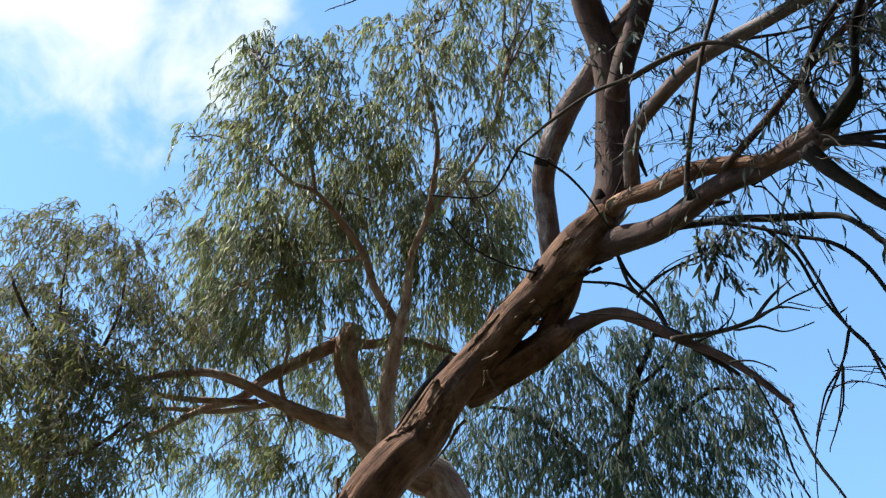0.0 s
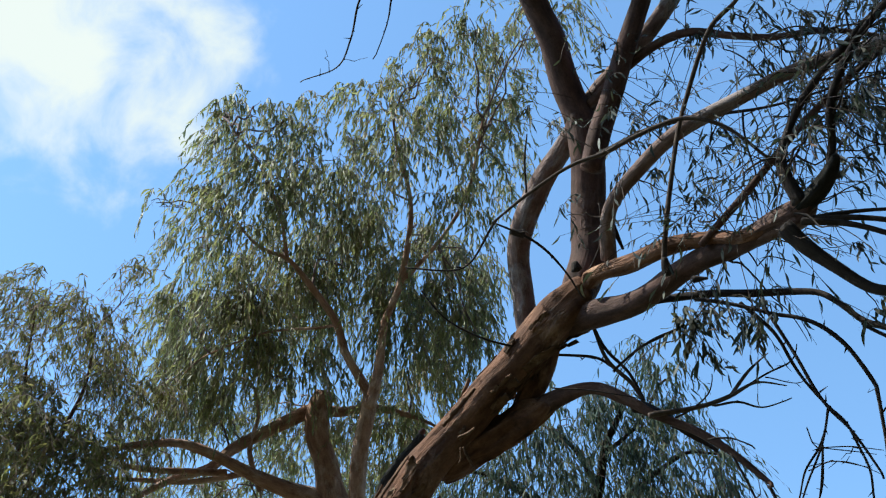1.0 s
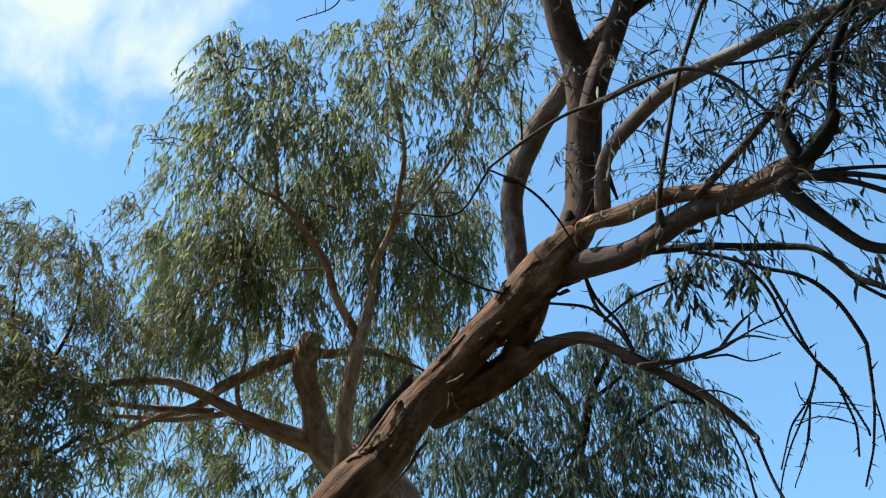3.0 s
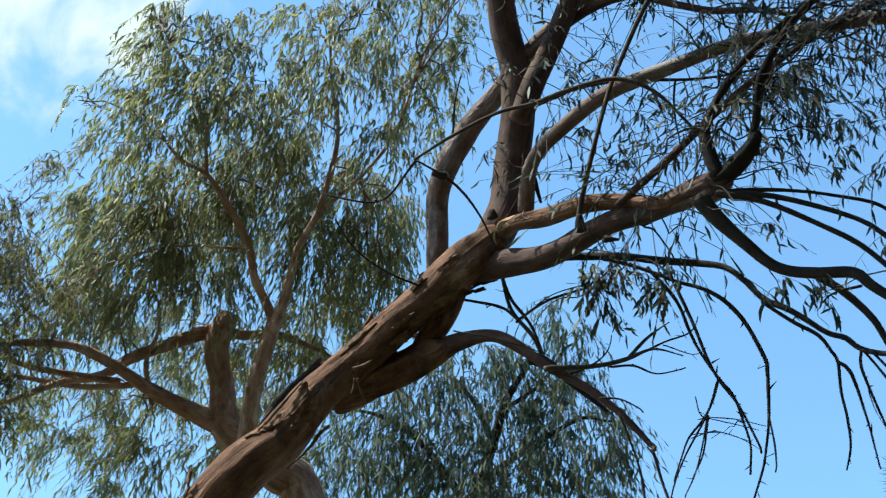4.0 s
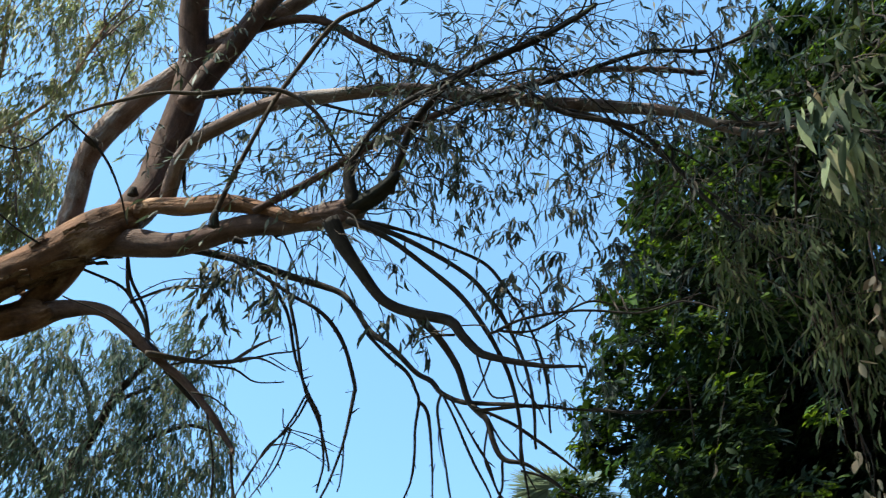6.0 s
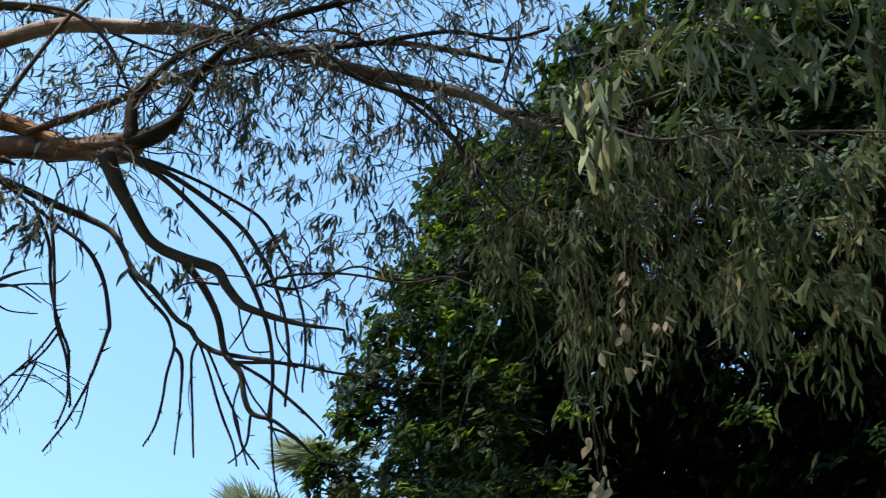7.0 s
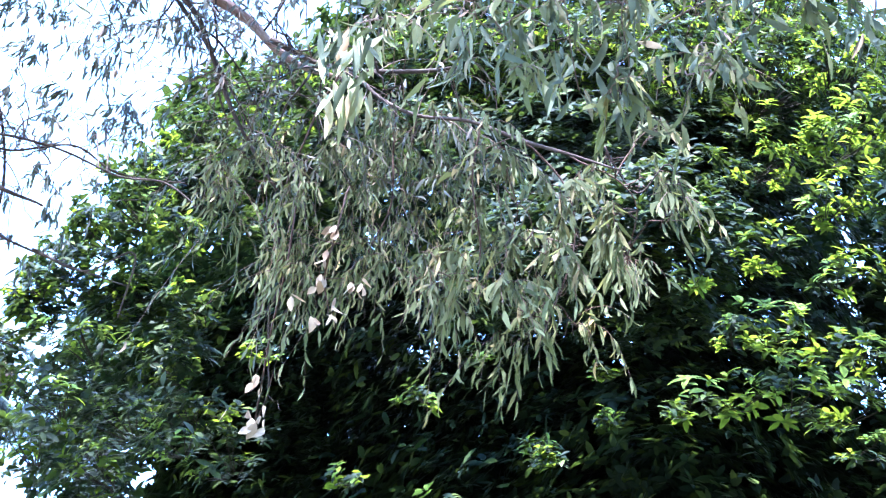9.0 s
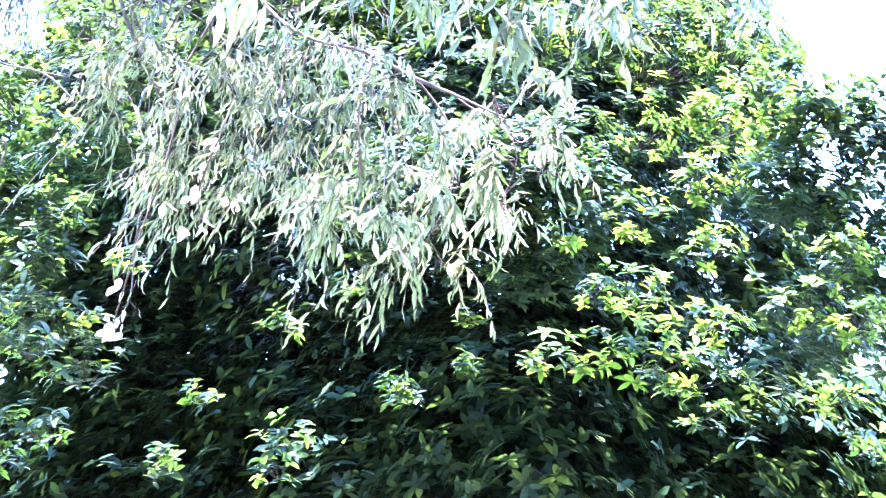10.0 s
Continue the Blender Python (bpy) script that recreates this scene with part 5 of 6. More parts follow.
def hang_leaf(name, mesh, at, lean=0.3, size=1.0, label=""):
    ob = new(name, mesh)
    ob.parent = gum
    d = Vector((rng.normal() * lean, rng.normal() * lean, -1)).normalized()
    turn = d.to_track_quat("-Z", "Y").to_matrix().to_4x4() @ Matrix.Rotation(rng.uniform(0, 6.28), 4, "Z")
    ob.matrix_local = Matrix.Translation(Vector(at) - gum.location) @ turn @ Matrix.Scale(size, 4)
    return tagged(ob, label)


NEAR_CROWD = (34, 30, 34, 28, 30, 26, 36, 28)
for points, crowd in zip(NEAR_TWIGS, NEAR_CROWD):
    limb(gum, "twig", points, BARK_TWIG, 6, 0.04, 0.15, 0.01, "thin leafy twig")
    path = smooth_path(points, 0.03)
    for _ in range(crowd):
        q = path[int(len(path) * (0.3 + 0.7 * rng.uniform() ** 0.7) - 1), :3] + rng.normal(size=3) * 0.045 + (0, 0, -0.03)
        hang_leaf("leaf", NEAR_MESHES[rng.integers(6)], q, 0.38, rng.uniform(0.6, 1.15))
for x, y, z in [(2.443, 1.328, 4.424), (2.494, 1.309, 4.476), (2.494, 1.247, 4.410), (2.458, 1.306, 4.354), (2.565, 1.266, 4.413), (2.572, 1.323, 4.406), (2.458, 1.187, 4.425), (2.403, 1.323, 4.403), (2.543, 1.258, 4.459), (2.409, 1.356, 4.460), (2.393, 1.255, 4.415), (2.445, 1.236, 4.453), (2.549, 1.210, 4.487), (2.513, 1.329, 4.371), (2.545, 1.265, 4.314), (2.588, 1.244, 4.398), (2.482, 1.292, 4.483)]:
    hang_leaf("leaf", NEAR_MESHES[rng.integers(6)], (x, y, z), 0.3, rng.uniform(0.9, 1.25))
for x, y, z in [(2.724, 1.500, 4.545), (2.792, 1.512, 4.571), (2.732, 1.451, 4.544), (2.740, 1.421, 4.501), (2.777, 1.423, 4.586), (2.810, 1.418, 4.589), (2.754, 1.359, 4.539), (2.786, 1.357, 4.525), (2.826, 1.368, 4.607), (2.742, 1.446, 4.591), (2.682, 1.437, 4.529), (2.748, 1.372, 4.580), (2.754, 1.428, 4.638), (2.593, 1.421, 4.659), (2.561, 1.366, 4.638), (2.609, 1.361, 4.711), (2.644, 1.342, 4.738), (2.628, 1.289, 4.661), (2.653, 1.264, 4.645), (2.642, 1.398, 4.706), (2.675, 1.336, 4.695), (2.603, 1.327, 4.635), (2.664, 1.244, 4.679), (2.635, 1.477, 4.690)]:
    hang_leaf("yellow_leaf", YELLOW_MESHES[rng.integers(3)], (x, y, z), 0.2, rng.uniform(0.95, 1.35), "pale yellow-green leaf")
limb(gum, "twig", [(3.75, 2.30, 5.40, 0.005), (3.90, 2.40, 5.05, 0.005), (4.10, 2.55, 4.75, 0.004), (4.30, 2.69, 4.46, 0.003)], BARK_REDTWIG, 6, 0.04, 0.15, 0.02, "thin reddish twig with dry leaves")
limb(gum, "twig", [(3.70, 1.98, 5.20, 0.005), (3.74, 2.04, 4.98, 0.004), (3.84, 2.14, 4.80, 0.004), (3.95, 2.15, 4.68, 0.003)], BARK_REDTWIG, 6, 0.04, 0.15, 0.02, "thin reddish twig with dry leaves")
for x, y, z, crowd, wide in [(3.73, 2.04, 4.98, 4, 0.02), (3.79, 2.11, 4.88, 3, 0.02), (3.84, 2.155, 4.81, 4, 0.025), (3.95, 2.015, 4.81, 6, 0.03), (3.945, 2.145, 4.71, 4, 0.03), (3.935, 2.21, 4.67, 2, 0.02), (3.82, 2.295, 4.73, 2, 0.02), (4.19, 2.63, 4.62, 4, 0.025), (4.295, 2.69, 4.47, 9, 0.045), (4.20, 2.79, 4.48, 1, 0.0)]:
    for _ in range(crowd):
        hang_leaf("dead_leaf", DEAD_MESHES[rng.integers(4)], np.array([x, y, z]) + rng.normal(size=3) * 0.7 * wide, 0.45, rng.uniform(0.55, 0.92), "dry curled cream-brown leaf")


# ---- tree behind ----
behind = thing("eucalyptus_tree", (1.44, 8.55, 0.00), "bushy weeping gum tree with pale trunk and yellow-green leaves", "tree")
left_bones = []
limb(behind, "trunk", [(1.49, 8.57, -0.20, 0.300), (1.39, 8.57, 2.50, 0.250), (1.09, 8.47, 4.80, 0.200), (0.59, 8.27, 6.31, 0.164), (0.31, 8.18, 6.51, 0.168), (0.03, 8.11, 6.65, 0.159), (-0.16, 8.05, 6.77, 0.132), (-0.24, 7.90, 7.01, 0.103), (-0.33, 7.76, 7.23, 0.096), (-0.32, 7.64, 7.41, 0.087), (-0.29, 7.60, 7.48, 0.069)], BARK_PALE, 18, 0.08, 0.14, 0.02, "pale reddish trunk broken off at the top", bones=left_bones, rough_end=True)
LEFT_LIMBS = []
LEFT_LIMBS.append(([(-0.17, 8.06, 6.76, 0.095), (-0.52, 7.94, 6.77, 0.068), (-0.72, 7.82, 6.78, 0.058), (-0.91, 7.69, 6.79, 0.049), (-1.21, 7.53, 6.82, 0.039), (-1.40, 7.42, 6.78, 0.030), (-1.70, 7.34, 6.66, 0.024), (-1.93, 7.30, 6.49, 0.013)], "long low limb"))
LEFT_LIMBS.append(([(-0.36, 7.73, 7.41, 0.060), (-0.72, 7.77, 7.19, 0.050), (-0.98, 7.78, 7.00, 0.045), (-1.13, 7.78, 6.82, 0.036), (-1.38, 7.74, 6.67, 0.027), (-1.61, 7.72, 6.48, 0.022), (-1.88, 7.69, 6.28, 0.013)], "crossing low limb"))
LEFT_LIMBS.append(([(-0.35, 7.73, 7.42, 0.050), (-0.16, 7.78, 7.44, 0.042), (0.11, 7.79, 7.51, 0.032), (0.39, 7.84, 7.50, 0.021), (0.68, 7.92, 7.44, 0.009)], ""))
LEFT_LIMBS.append(([(-0.98, 7.77, 6.78, 0.031), (-1.26, 7.68, 6.71, 0.026), (-1.47, 7.59, 6.65, 0.024), (-1.66, 7.50, 6.60, 0.020), (-1.90, 7.36, 6.59, 0.011)], ""))
LEFT_LIMBS.append(([(-0.86, 7.85, 6.85, 0.027), (-1.24, 7.81, 6.71, 0.022), (-1.59, 7.72, 6.64, 0.018), (-1.86, 7.63, 6.57, 0.011)], ""))
LEFT_LIMBS.append(([(-0.72, 8.02, 6.80, 0.027), (-0.84, 7.82, 7.02, 0.020), (-0.79, 7.64, 7.22, 0.014), (-0.83, 7.48, 7.37, 0.009)], ""))
LEFT_LIMBS.append(([(-0.04, 7.89, 6.19, 0.065), (0.03, 7.76, 6.41, 0.063), (0.02, 7.52, 6.76, 0.063), (0.06, 7.25, 7.13, 0.059), (0.02, 7.17, 7.23, 0.039), (-0.15, 7.00, 7.43, 0.033), (-0.24, 6.86, 7.59, 0.030), (-0.45, 6.69, 7.77, 0.026), (-0.64, 6.54, 7.90, 0.017), (-0.88, 6.47, 7.95, 0.013), (-1.13, 6.25, 8.12, 0.009)], "slender reddish stem"))
LEFT_LIMBS.append(([(0.06, 7.14, 7.02, 0.047), (0.10, 7.00, 7.23, 0.039), (0.13, 6.76, 7.54, 0.030), (0.21, 6.56, 7.78, 0.026), (0.27, 6.30, 8.07, 0.022), (0.24, 6.11, 8.28, 0.015), (0.13, 5.92, 8.47, 0.013), (0.05, 5.68, 8.70, 0.009)], "slender reddish stem"))
LEFT_LIMBS.append(([(0.23, 6.54, 7.79, 0.019), (0.51, 6.33, 8.07, 0.015), (0.70, 6.04, 8.41, 0.013), (0.75, 5.71, 8.76, 0.009)], ""))
LEFT_LIMBS.append(([(-0.64, 6.55, 7.89, 0.015), (-0.75, 6.28, 8.19, 0.013), (-0.95, 6.02, 8.45, 0.009), (-1.14, 5.87, 8.59, 0.007)], ""))
LEFT_LIMBS.append(([(-0.26, 6.90, 7.59, 0.012), (-0.77, 7.05, 7.58, 0.008), (-1.17, 7.15, 7.44, 0.006), (-1.35, 7.20, 7.25, 0.004)], ""))
for points, label in LEFT_LIMBS:
    limb(behind, "branch", points, BARK_PALE, 9, 0.08, 0.12, 0.02, label, bones=left_bones)
left_leaves, left_twigs = Geo(), Geo()
TOP = [(-1.11, 6.13, 8.63, 0.31, 0.36), (-1.29, 6.16, 9.03, 0.15, 0.19), (-0.83, 6.00, 8.12, 0.38, 0.30), (-0.75, 6.32, 9.04, 0.23, 0.26), (-1.36, 6.30, 8.33, 0.20, 0.22), (-1.64, 6.24, 8.07, 0.09, 0.06), (-1.45, 7.04, 8.39, 0.26, 0.28), (-0.98, 6.28, 7.91, 0.39, 0.30), (-0.45, 6.31, 8.78, 0.32, 0.32), (-0.12, 5.99, 9.08, 0.32, 0.28), (0.15, 5.77, 8.43, 0.39, 0.39), (0.56, 6.04, 9.38, 0.38, 0.33), (0.25, 5.49, 8.90, 0.31, 0.18), (0.78, 5.97, 8.67, 0.27, 0.31), (-0.12, 6.65, 8.80, 0.42, 0.38), (0.66, 6.08, 8.07, 0.30, 0.34), (-0.52, 6.78, 8.55, 0.46, 0.37)]
MIDDLE = [(-0.65, 6.84, 8.02, 0.49, 0.36), (-0.13, 7.01, 8.36, 0.51, 0.42), (-1.06, 6.59, 7.50, 0.34, 0.30), (-1.37, 7.43, 7.86, 0.35, 0.33), (-1.44, 6.94, 7.66, 0.20, 0.22), (-0.85, 6.97, 7.46, 0.44, 0.31), (-0.37, 7.47, 8.07, 0.47, 0.33), (0.17, 6.70, 7.55, 0.34, 0.34), (0.42, 6.85, 8.27, 0.41, 0.37), (0.69, 7.16, 7.96, 0.37, 0.37), (0.84, 6.75, 7.43, 0.19, 0.26), (-1.46, 7.75, 7.58, 0.31, 0.33), (-1.04, 7.20, 7.18, 0.39, 0.26), (-1.54, 7.44, 6.99, 0.22, 0.22), (0.41, 7.62, 7.78, 0.42, 0.33), (-0.56, 6.99, 7.11, 0.38, 0.21), (0.76, 7.03, 8.28, 0.28, 0.23)]
LOW = [(-0.12, 7.86, 7.32, 0.28, 0.32), (-0.60, 8.05, 7.60, 0.24, 0.19), (0.24, 7.44, 7.04, 0.31, 0.26), (0.57, 8.30, 7.36, 0.29, 0.29), (-1.20, 7.72, 7.24, 0.28, 0.18), (-1.67, 7.67, 6.88, 0.27, 0.18), (-0.58, 8.42, 7.34, 0.19, 0.29), (-0.65, 7.96, 6.33, 0.22, 0.27), (-1.12, 8.37, 6.76, 0.28, 0.24), (-1.36, 8.52, 6.51, 0.28, 0.24), (-0.22, 8.00, 6.29, 0.22, 0.27), (-1.78, 8.60, 6.80, 0.29, 0.29), (-0.82, 8.23, 6.23, 0.36, 0.23), (0.20, 8.12, 6.75, 0.28, 0.28)]
TOP += [(0.61, 5.37, 9.52, 0.27, 0.23), (0.97, 5.70, 9.66, 0.28, 0.28), (1.11, 4.98, 9.12, 0.22, 0.22), (0.88, 6.05, 9.49, 0.28, 0.28), (1.07, 5.90, 8.96, 0.18, 0.23), (0.39, 5.45, 9.15, 0.26, 0.22), (1.09, 6.59, 9.13, 0.19, 0.24), (1.28, 4.95, 9.18, 0.17, 0.17)]
LOW += [(0.22, 8.21, 7.61, 0.29, 0.24), (0.54, 8.57, 7.66, 0.30, 0.25), (-0.50, 7.91, 7.16, 0.28, 0.23), (-0.12, 8.77, 7.50, 0.30, 0.25), (-0.66, 8.47, 7.04, 0.29, 0.24), (-1.32, 8.29, 6.88, 0.28, 0.19), (0.09, 8.94, 7.40, 0.30, 0.25), (0.34, 8.12, 6.95, 0.23, 0.18), (-1.10, 8.37, 7.61, 0.25, 0.20)]
TOP += [(-1.29, 6.15, 9.00, 0.18, 0.16), (-1.04, 6.15, 9.08, 0.20, 0.16), (-0.76, 6.20, 9.05, 0.20, 0.18)]
MIDDLE, LOW = ([(1.05 * x, 1.05 * y, 1.05 * z - 0.07, rx, rz) for x, y, z, rx, rz in crowd] for crowd in (MIDDLE, LOW))
clump_crown(left_leaves, left_twigs, TOP, left_bones, 200, 0.090, 0.42, 15, 0.15, 1.3, 0.2, 0.2, 0.009, 0.45)
clump_crown(left_leaves, left_twigs, MIDDLE, left_bones, 370, 0.090, 0.45, 15, 0.15, 1.35, 0.2, 0.2, 0.009, 0.45)
clump_crown(left_leaves, left_twigs, LOW, left_bones, 260, 0.095, 0.45, 12, 0.14, 1.1, 0.28, 0.2, 0.008, 0.55)
part("foliage", left_leaves, LEAF_GUM_GREEN, behind, "long hanging yellow-green gum leaves", "stuff")
part("twig_growth", left_twigs, BARK_PALE_TWIG, behind, "fine twigs", "stuff")

# young tree beside it
young = thing("gum_sapling", (-2.35, 7.25, 0.00), "young gum tree with a thin open crown", "tree")
young_bones = []
limb(young, "trunk", [(-2.35, 7.25, -0.20, 0.110), (-2.30, 7.25, 2.50, 0.090), (-2.28, 7.27, 5.47, 0.040), (-2.29, 7.12, 5.91, 0.028), (-2.30, 6.90, 6.42, 0.018), (-2.34, 6.69, 6.85, 0.010), (-2.35, 6.53, 7.20, 0.005)], BARK_LIMB, 10, 0.1, 0.12, 0.03, bones=young_bones)
for points in (
    [(-2.26, 7.00, 5.92, 0.022), (-2.08, 6.95, 6.27, 0.019), (-1.93, 6.77, 6.75, 0.012), (-1.91, 6.59, 7.13, 0.008)],
    [(-2.29, 6.87, 6.29, 0.019), (-2.51, 6.68, 6.62, 0.015), (-2.68, 6.53, 6.89, 0.011)],
    [(-2.27, 7.16, 5.66, 0.024), (-2.55, 6.94, 5.86, 0.016), (-2.79, 6.68, 6.11, 0.010)],
    [(-2.24, 7.02, 5.71, 0.020), (-1.92, 6.93, 5.72, 0.016), (-1.63, 6.72, 5.87, 0.010)],
):
    limb(young, "branch", points, BARK_LIMB, 7, 0.1, 0.1, 0.03, bones=young_bones)
young_leaves, young_twigs = Geo(), Geo()
YOUNG = [(-2.33, 6.46, 7.13, 0.34, 0.17), (-2.63, 6.75, 7.20, 0.31, 0.22), (-1.94, 6.21, 6.79, 0.24, 0.20), (-2.32, 7.01, 7.12, 0.40, 0.26), (-2.55, 6.68, 6.62, 0.33, 0.29), (-1.85, 6.65, 6.65, 0.20, 0.29), (-3.03, 6.95, 7.00, 0.36, 0.40), (-1.73, 6.32, 6.81, 0.20, 0.16), (-1.72, 6.58, 7.47, 0.21, 0.17)]
DENSE = [(-2.33, 6.59, 6.13, 0.36, 0.28), (-2.11, 6.88, 6.42, 0.33, 0.29), (-2.50, 6.19, 5.70, 0.30, 0.34), (-2.40, 7.15, 6.01, 0.42, 0.29), (-1.90, 6.78, 5.89, 0.35, 0.31), (-2.08, 6.80, 5.42, 0.46, 0.27), (-1.86, 7.13, 6.42, 0.21, 0.25), (-2.49, 6.50, 5.32, 0.34, 0.34), (-1.74, 7.20, 5.78, 0.24, 0.24), (-2.26, 7.31, 5.37, 0.49, 0.24)]
YOUNG += [(-1.80, 7.3, 7.41, 0.22, 0.20), (-1.80, 7.3, 6.86, 0.26, 0.24), (-1.61, 7.3, 6.98, 0.20, 0.2), (-1.99, 7.3, 7.17, 0.26, 0.22), (-2.79, 7.3, 7.09, 0.3, 0.25), (-2.68, 7.3, 6.47, 0.3, 0.28), (-1.62, 7.3, 6.56, 0.2, 0.2), (-1.75, 7.3, 6.16, 0.24, 0.24), (-2.59, 7.3, 7.6, 0.22, 0.14), (-2.26, 7.3, 7.7, 0.2, 0.14), (-2.69, 6.9, 7.60, 0.25, 0.14), (-2.40, 6.9, 7.65, 0.25, 0.14), (-2.10, 6.9, 7.58, 0.22, 0.14)]
clump_crown(young_leaves, young_twigs, YOUNG, young_bones, 215, 0.076, 0.36, 12, 0.14, 1.1, 0.35, 0.15, 0.006)
clump_crown(young_leaves, young_twigs, DENSE, young_bones, 320, 0.084, 0.36, 12, 0.165, 1.0, 0.45, 0.15, 0.006)
part("foliage", young_leaves, LEAF_GUM, young, "dull green gum leaves", "stuff")
part("twig_growth", young_twigs, BARK_PALE_TWIG, young, "fine twigs", "stuff")


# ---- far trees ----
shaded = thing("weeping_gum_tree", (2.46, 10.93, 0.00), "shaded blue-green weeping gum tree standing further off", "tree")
shaded_bones = []
limb(shaded, "trunk", [(2.46, 10.93, -0.20, 0.260), (2.56, 10.93, 3.50, 0.200), (2.48, 11.21, 7.55, 0.080), (2.49, 10.77, 8.10, 0.073), (2.56, 10.35, 8.54, 0.055), (2.63, 9.91, 8.95, 0.036), (2.75, 9.51, 9.25, 0.018)], BARK_DARK, 12, 0.12, 0.12, 0.04, bones=shaded_bones)
for points in (
    [(2.49, 10.92, 8.06, 0.049), (1.94, 10.59, 8.50, 0.037), (1.44, 10.39, 8.68, 0.024), (1.07, 10.29, 8.65, 0.015)],
    [(2.56, 10.72, 8.35, 0.043), (3.01, 10.18, 8.60, 0.030), (3.39, 9.75, 8.68, 0.021), (3.60, 9.52, 8.54, 0.012)],
    [(2.56, 10.32, 8.58, 0.030), (2.25, 10.14, 8.94, 0.024), (1.94, 10.05, 9.14, 0.015)],
    [(2.58, 10.06, 8.77, 0.027), (2.95, 9.69, 9.11, 0.018), (3.15, 9.42, 9.36, 0.012)],
):
    limb(shaded, "branch", points, BARK_DARK, 7, 0.12, 0.1, 0.04, bones=shaded_bones)
shaded_leaves, shaded_twigs = Geo(), Geo()
FAR_TOP = [(2.18, 9.76, 8.95, 0.47, 0.35), (2.77, 9.99, 9.02, 0.49, 0.36), (1.67, 9.58, 8.49, 0.45, 0.40), (3.24, 10.00, 8.92, 0.43, 0.43), (3.03, 9.22, 9.19, 0.29, 0.29), (3.21, 9.17, 8.88, 0.23, 0.29), (2.98, 9.53, 9.75, 0.18, 0.18)]
FAR_LOW = [(1.88, 10.23, 8.40, 0.59, 0.47), (2.57, 10.35, 8.61, 0.61, 0.49), (2.98, 9.57, 8.05, 0.51, 0.45), (3.64, 10.10, 8.60, 0.31, 0.43), (1.30, 10.24, 8.36, 0.53, 0.47), (1.02, 10.36, 7.88, 0.46, 0.35), (1.68, 10.95, 8.22, 0.61, 0.43), (2.22, 10.06, 7.72, 0.57, 0.40), (3.00, 10.46, 7.95, 0.60, 0.42), (3.55, 10.30, 7.97, 0.36, 0.36), (3.58, 9.44, 8.02, 0.17, 0.40), (0.67, 11.06, 8.21, 0.37, 0.37), (2.70, 10.39, 7.35, 0.52, 0.23)]
clump_crown(shaded_leaves, shaded_twigs, FAR_TOP, shaded_bones, 130, 0.13, 0.55, 12, 0.14, 1.2, 0.22, 0.2, 0.009)
clump_crown(shaded_leaves, shaded_twigs, FAR_LOW, shaded_bones, 140, 0.13, 0.6, 11, 0.14, 1.2, 0.22, 0.2, 0.009)
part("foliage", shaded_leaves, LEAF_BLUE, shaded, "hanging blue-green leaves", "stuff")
part("twig_growth", shaded_twigs, BARK_TWIG, shaded, "fine twigs", "stuff")

# palms in the gap
def palm_tree(top, reach, seed):
    top = np.array(top)
    palm = thing("palm_tree", (top[0], top[1], 0), "far palm tree with stiff grey-green fan leaves", "tree", "palms behind the garden")
    limb(palm, "trunk", [(top[0], top[1], z, r) for z, r in ((-0.2, 0.24), (0.5, 0.2), (top[2] * 0.5, 0.15), (top[2] - 0.1, 0.15))], BARK_DARK, 12, 0.3, 0.06, 0.02)
    for k in range(34):
        turn, rise = seed + k * 2.399, (-1.15 + 2.4 * ((k * 0.618) % 1) if k < 22 else -1.4 + 0.4 * ((k * 0.618) % 1))
        g = Geo()
        d = np.array([math.cos(turn) * math.cos(rise), math.sin(turn) * math.cos(rise), math.sin(rise)])
        side = unit(np.cross(d, (0.02, 0, 1.0)))
        hub = top + d * reach * 0.55
        strands(g, np.stack([top, top + d * reach * 0.3, hub])[None], 0.018, 0.012)
        fan = np.linspace(-1.1, 1.1, 38)[:, None]
        along = d * np.cos(fan) + side * np.sin(fan) + DOWN * 0.08 + rng.normal(size=(38, 3)) * 0.05
        blades(g, np.tile(hub, (38, 1)), along, np.tile(np.cross(side, d), (38, 1)), reach * 0.55 * (0.8 + 0.2 * np.cos(fan)) * rng.uniform(0.8, 1.1, (38, 1)), 0.02, droop=-0.16)
        part("frond", g, LEAF_PALM, palm)
    return palm


palm_tree((6.70, 7.46, 7.85), 0.8, 0.3)
palm_tree((7.16, 9.14, 7.90), 0.9, 1.7)


